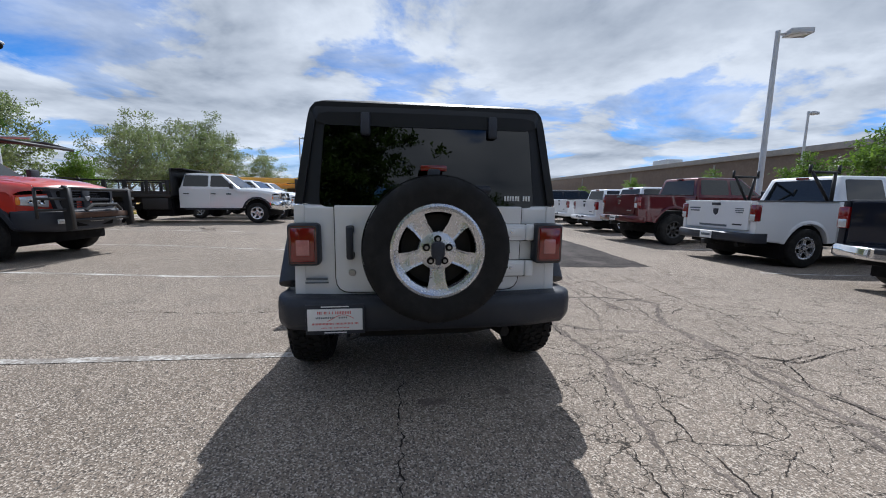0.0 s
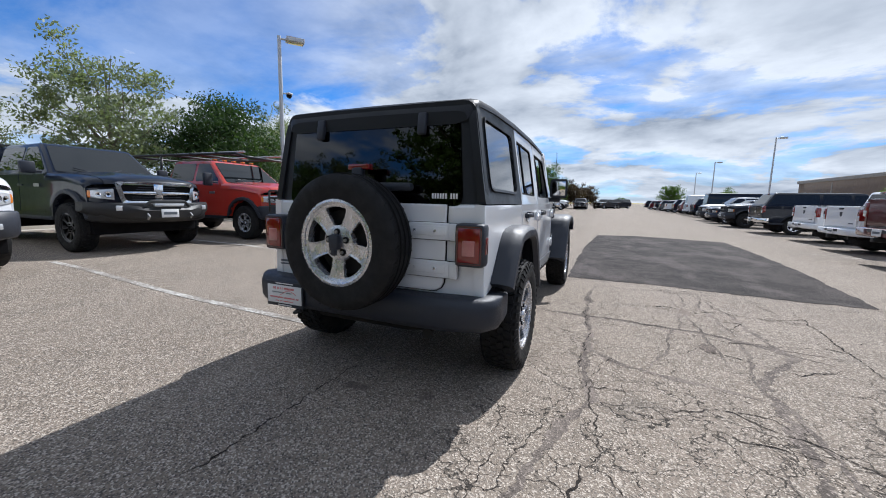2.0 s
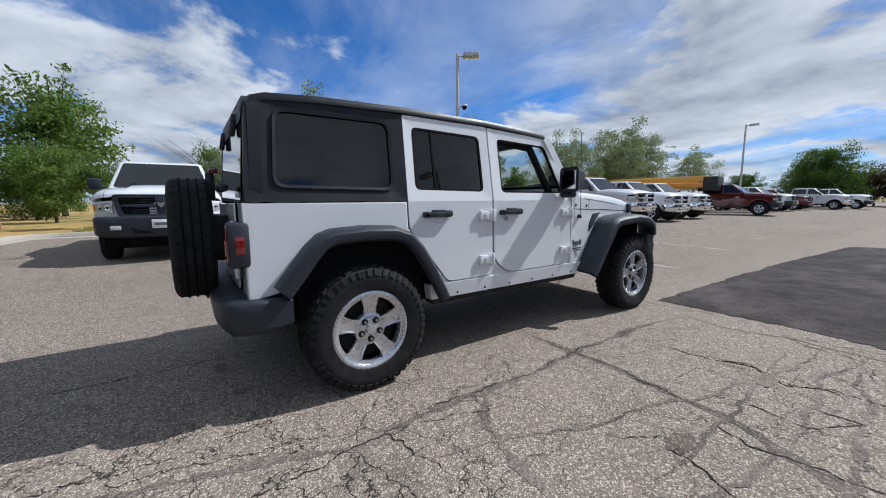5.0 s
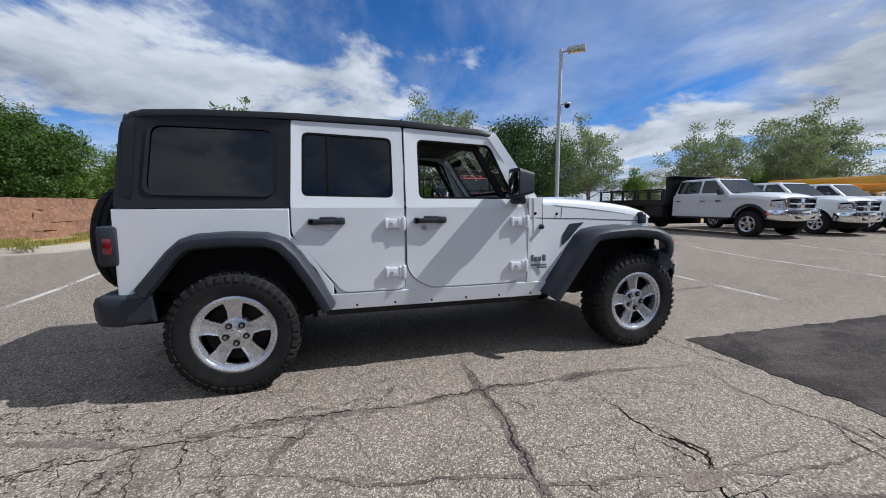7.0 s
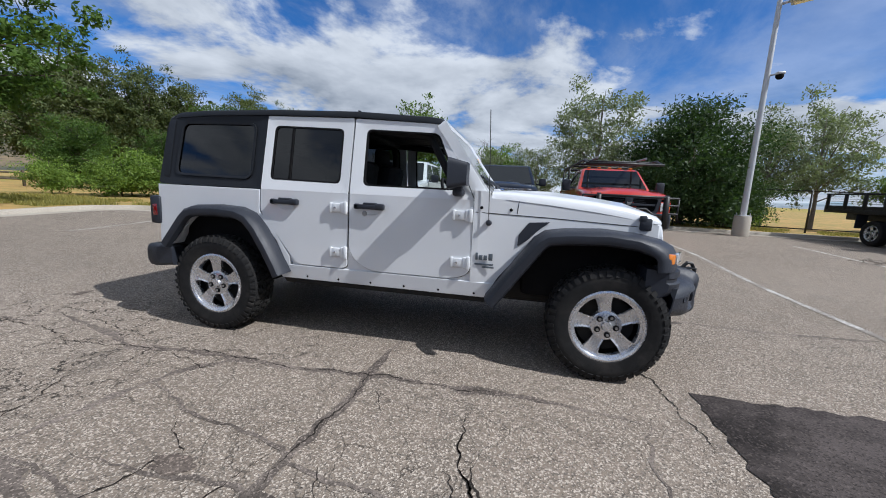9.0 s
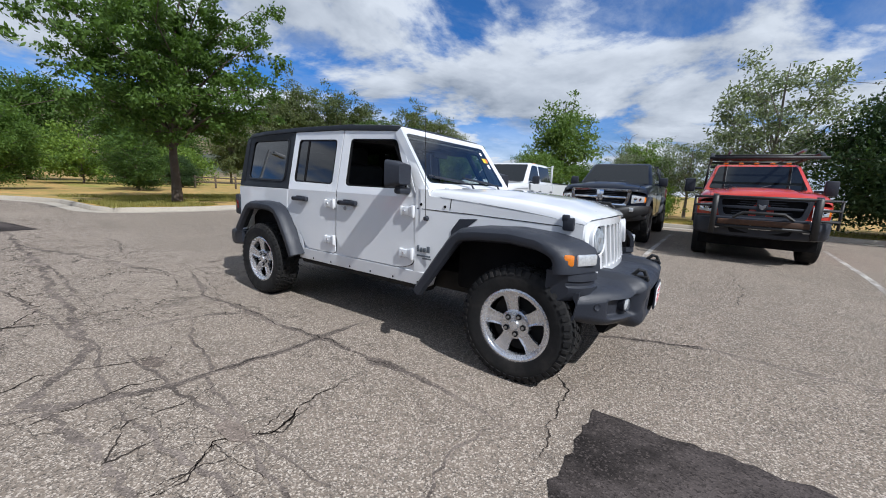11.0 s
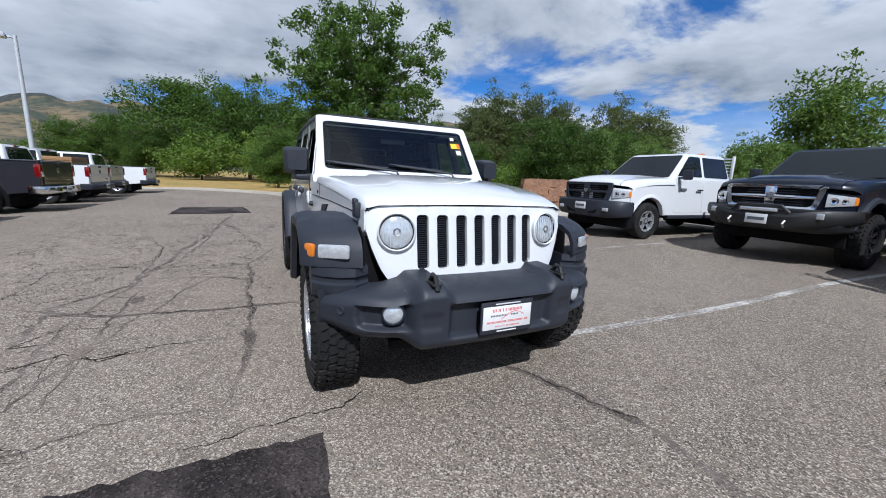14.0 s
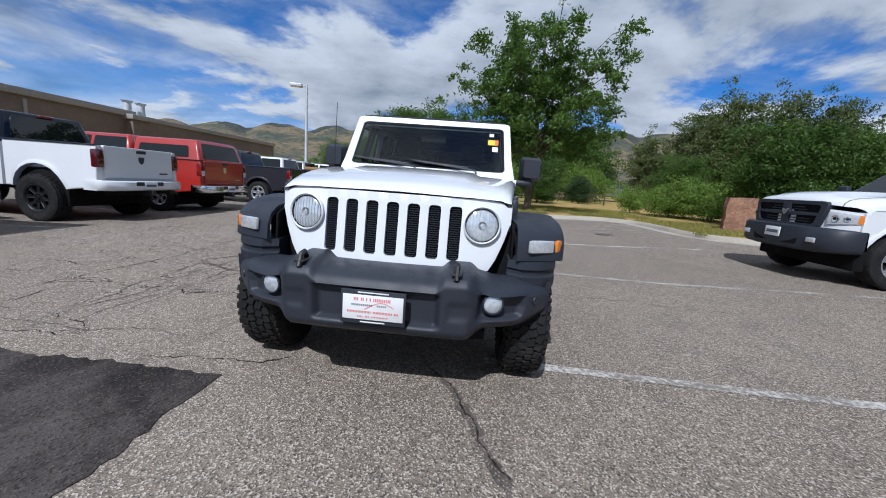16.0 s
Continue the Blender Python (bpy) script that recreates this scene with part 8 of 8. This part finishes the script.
def building():
    b = thing("warehouse", "long low brown stucco commercial building with grey parapet", "building")
    part("wall", rbox(58, 38, 3.2, 26, 160, 7.0, 0.05), STUCCO, b)
    part("parapet", rbox(58, 38, 7.0, 26.6, 160.6, 0.7, 0.05), PARAPET, b)
    part("wall", rbox(56, -58, 3.0, 24, 34, 6.6, 0.05), STUCCO, b)
    part("parapet", rbox(56, -58, 6.6, 24.6, 34.6, 0.6, 0.05), PARAPET, b)
    for y in (-20, 20, 62):
        part("roof_unit", rbox(50, y, 8.0, 3.0, 4.0, 1.4, 0.1), POLE, b)
    for y in (-45.5, -43.4):
        part("roof_vent", tube([(47, y, 6.5), (47, y, 8.6), (47, y, 8.9)], [0.5, 0.45, 0.7], 12), POLE, b)
    for i in range(8):
        part("wall_panel", rbox(44.97, -30 + 19 * i, 3.2, 0.08, 0.35, 6.3, 0.01), PARAPET, b)


building()


def yard_machine(x, y, rz):
    m = thing("yard_machine", "yellow boom lift folded among the parked trucks", "machine")
    m.matrix_world = pose(x, y, gz(x, y), 0, 0, rz)
    part("chassis", rbox(0, 0, 0.9, 2.0, 4.5, 0.6, 0.06), DARK, m)
    part("boom", rbox(0.2, -0.4, 2.35, 0.35, 6.5, 0.38, 0.03), YELLOW, m)
    part("boom", rbox(-0.3, 0.4, 1.95, 0.35, 5.5, 0.34, 0.03), YELLOW, m)
    part("turret", rbox(0, -0.6, 1.6, 1.7, 2.0, 0.8, 0.08), YELLOW, m)
    part("basket", rbox(0.2, 3.1, 2.0, 1.6, 0.8, 0.9, 0.03), BLACKSTEEL, m)
    for s in (1, -1):
        for yy in (-1.5, 1.5):
            part("tyre", disc_dir(lathe([(0.2, 0.14), (0.42, 0.14), (0.45, 0.1), (0.45, -0.1), (0.42, -0.14), (0.2, -0.14)], 24, closed=True), Matrix.Translation((s * 1.0, yy, 0.45))), RUBBER, m)


yard_machine(-10.5, 27.4, -82)
yard_machine(-11.5, 30.4, -95)


def fence():
    f = thing("chain_fence", "dark steel yard fence behind the parked trucks", "fence", kind="structure")
    for i in range(26):
        part("post", tube([(-14.6, 9 + 2.5 * i, 0.2), (-14.6, 9 + 2.5 * i, 2.0)], 0.035, 8), BLACKSTEEL, f)
    for z in (0.4, 1.95):
        part("rail", tube([(-14.6, 9, z), (-14.6, 71.5, z)], 0.022, 6), BLACKSTEEL, f)
    r = thing("rail_fence", "low split-rail timber fence across the field", "fence", kind="structure")
    for i in range(6):
        part("post", rbox(-9.0 - 1.2 * i, -34.0 + 1.0 * i, 0.72, 0.12, 0.12, 1.05, 0.01), BARK, r)
    for z in (0.65, 1.05):
        part("rail", tube([(-9.0, -34.0, z), (-12.0, -31.5, z + 0.03), (-15.0, -29.0, z)], 0.055, 6), BARK, r)


fence()


def hills():
    bm = bmesh.new()
    rows = []
    for i in range(161):
        az = radians(100 + 125 * i / 160)
        row = []
        for q in range(15):
            f = q / 14
            dist = 700 + 900 * f
            ridge = 185 + 40 * noise.noise((az * 3.2, 0.4, 0.0)) + 18 * noise.noise((az * 11, 2.0, 0.0)) + 22 * smooth01(radians(138), radians(168), az) + 34 * smooth01(radians(154), radians(168), az)
            ridge *= 0.45 + 0.45 * smooth01(radians(122), radians(150), az)
            z = ridge * smooth01(0, 1, f * 1.05) * (0.92 + 0.16 * noise.noise((az * 20, f * 5, 1.0))) + 5 * noise.noise((az * 50, f * 12, 3.0)) * f
            row.append(bm.verts.new((math.sin(az) * dist, math.cos(az) * dist, z)))
        rows.append(row)
    for a, b in zip(rows, rows[1:]):
        for q in range(14):
            face = bm.faces.new((a[q], a[q + 1], b[q + 1], b[q]))
            mid = face.calc_center_median()
            # upper faces take the darker mottle
            face.material_index = 1 if q + 5 * noise.noise((mid.x * 0.006, mid.y * 0.006, 0.7)) > 9.5 else 0
    ob = part("hills", bm, HILL, sharp=0)
    ob.data.materials.append(RIDGE)
    tagged(ob, "dry tan foothills with dark patches of scrub and cloud shade", "hills", kind="structure")


hills()


def twig_pile(x, y):
    """A little heap of dry twigs swept together on the lot."""
    rng = random.Random(12)
    t = thing("twig_pile", "small heap of dry brown twigs on the asphalt", "debris")
    t.matrix_world = pose(x, y, gz(x, y))
    for i in range(20):
        a, r = rng.uniform(0, 6.28), rng.gauss(0, 0.14)
        b, l = rng.uniform(0, 6.28), rng.uniform(0.08, 0.26)
        p = Vector((r * math.cos(a) * 1.6, r * math.sin(a), rng.uniform(0.01, 0.12) * max(0.1, 1 - abs(r) * 2)))
        q = p + Vector((l * math.cos(b), l * math.sin(b), rng.uniform(-0.02, 0.06)))
        part("twig", tube([tuple(p), tuple((p + q) / 2 + Vector((0, 0, 0.015))), (q.x, q.y, max(0.006, q.z))], 0.006, 4), BARK_DRY, t, sharp=0)


twig_pile(-6.2, 9.9)
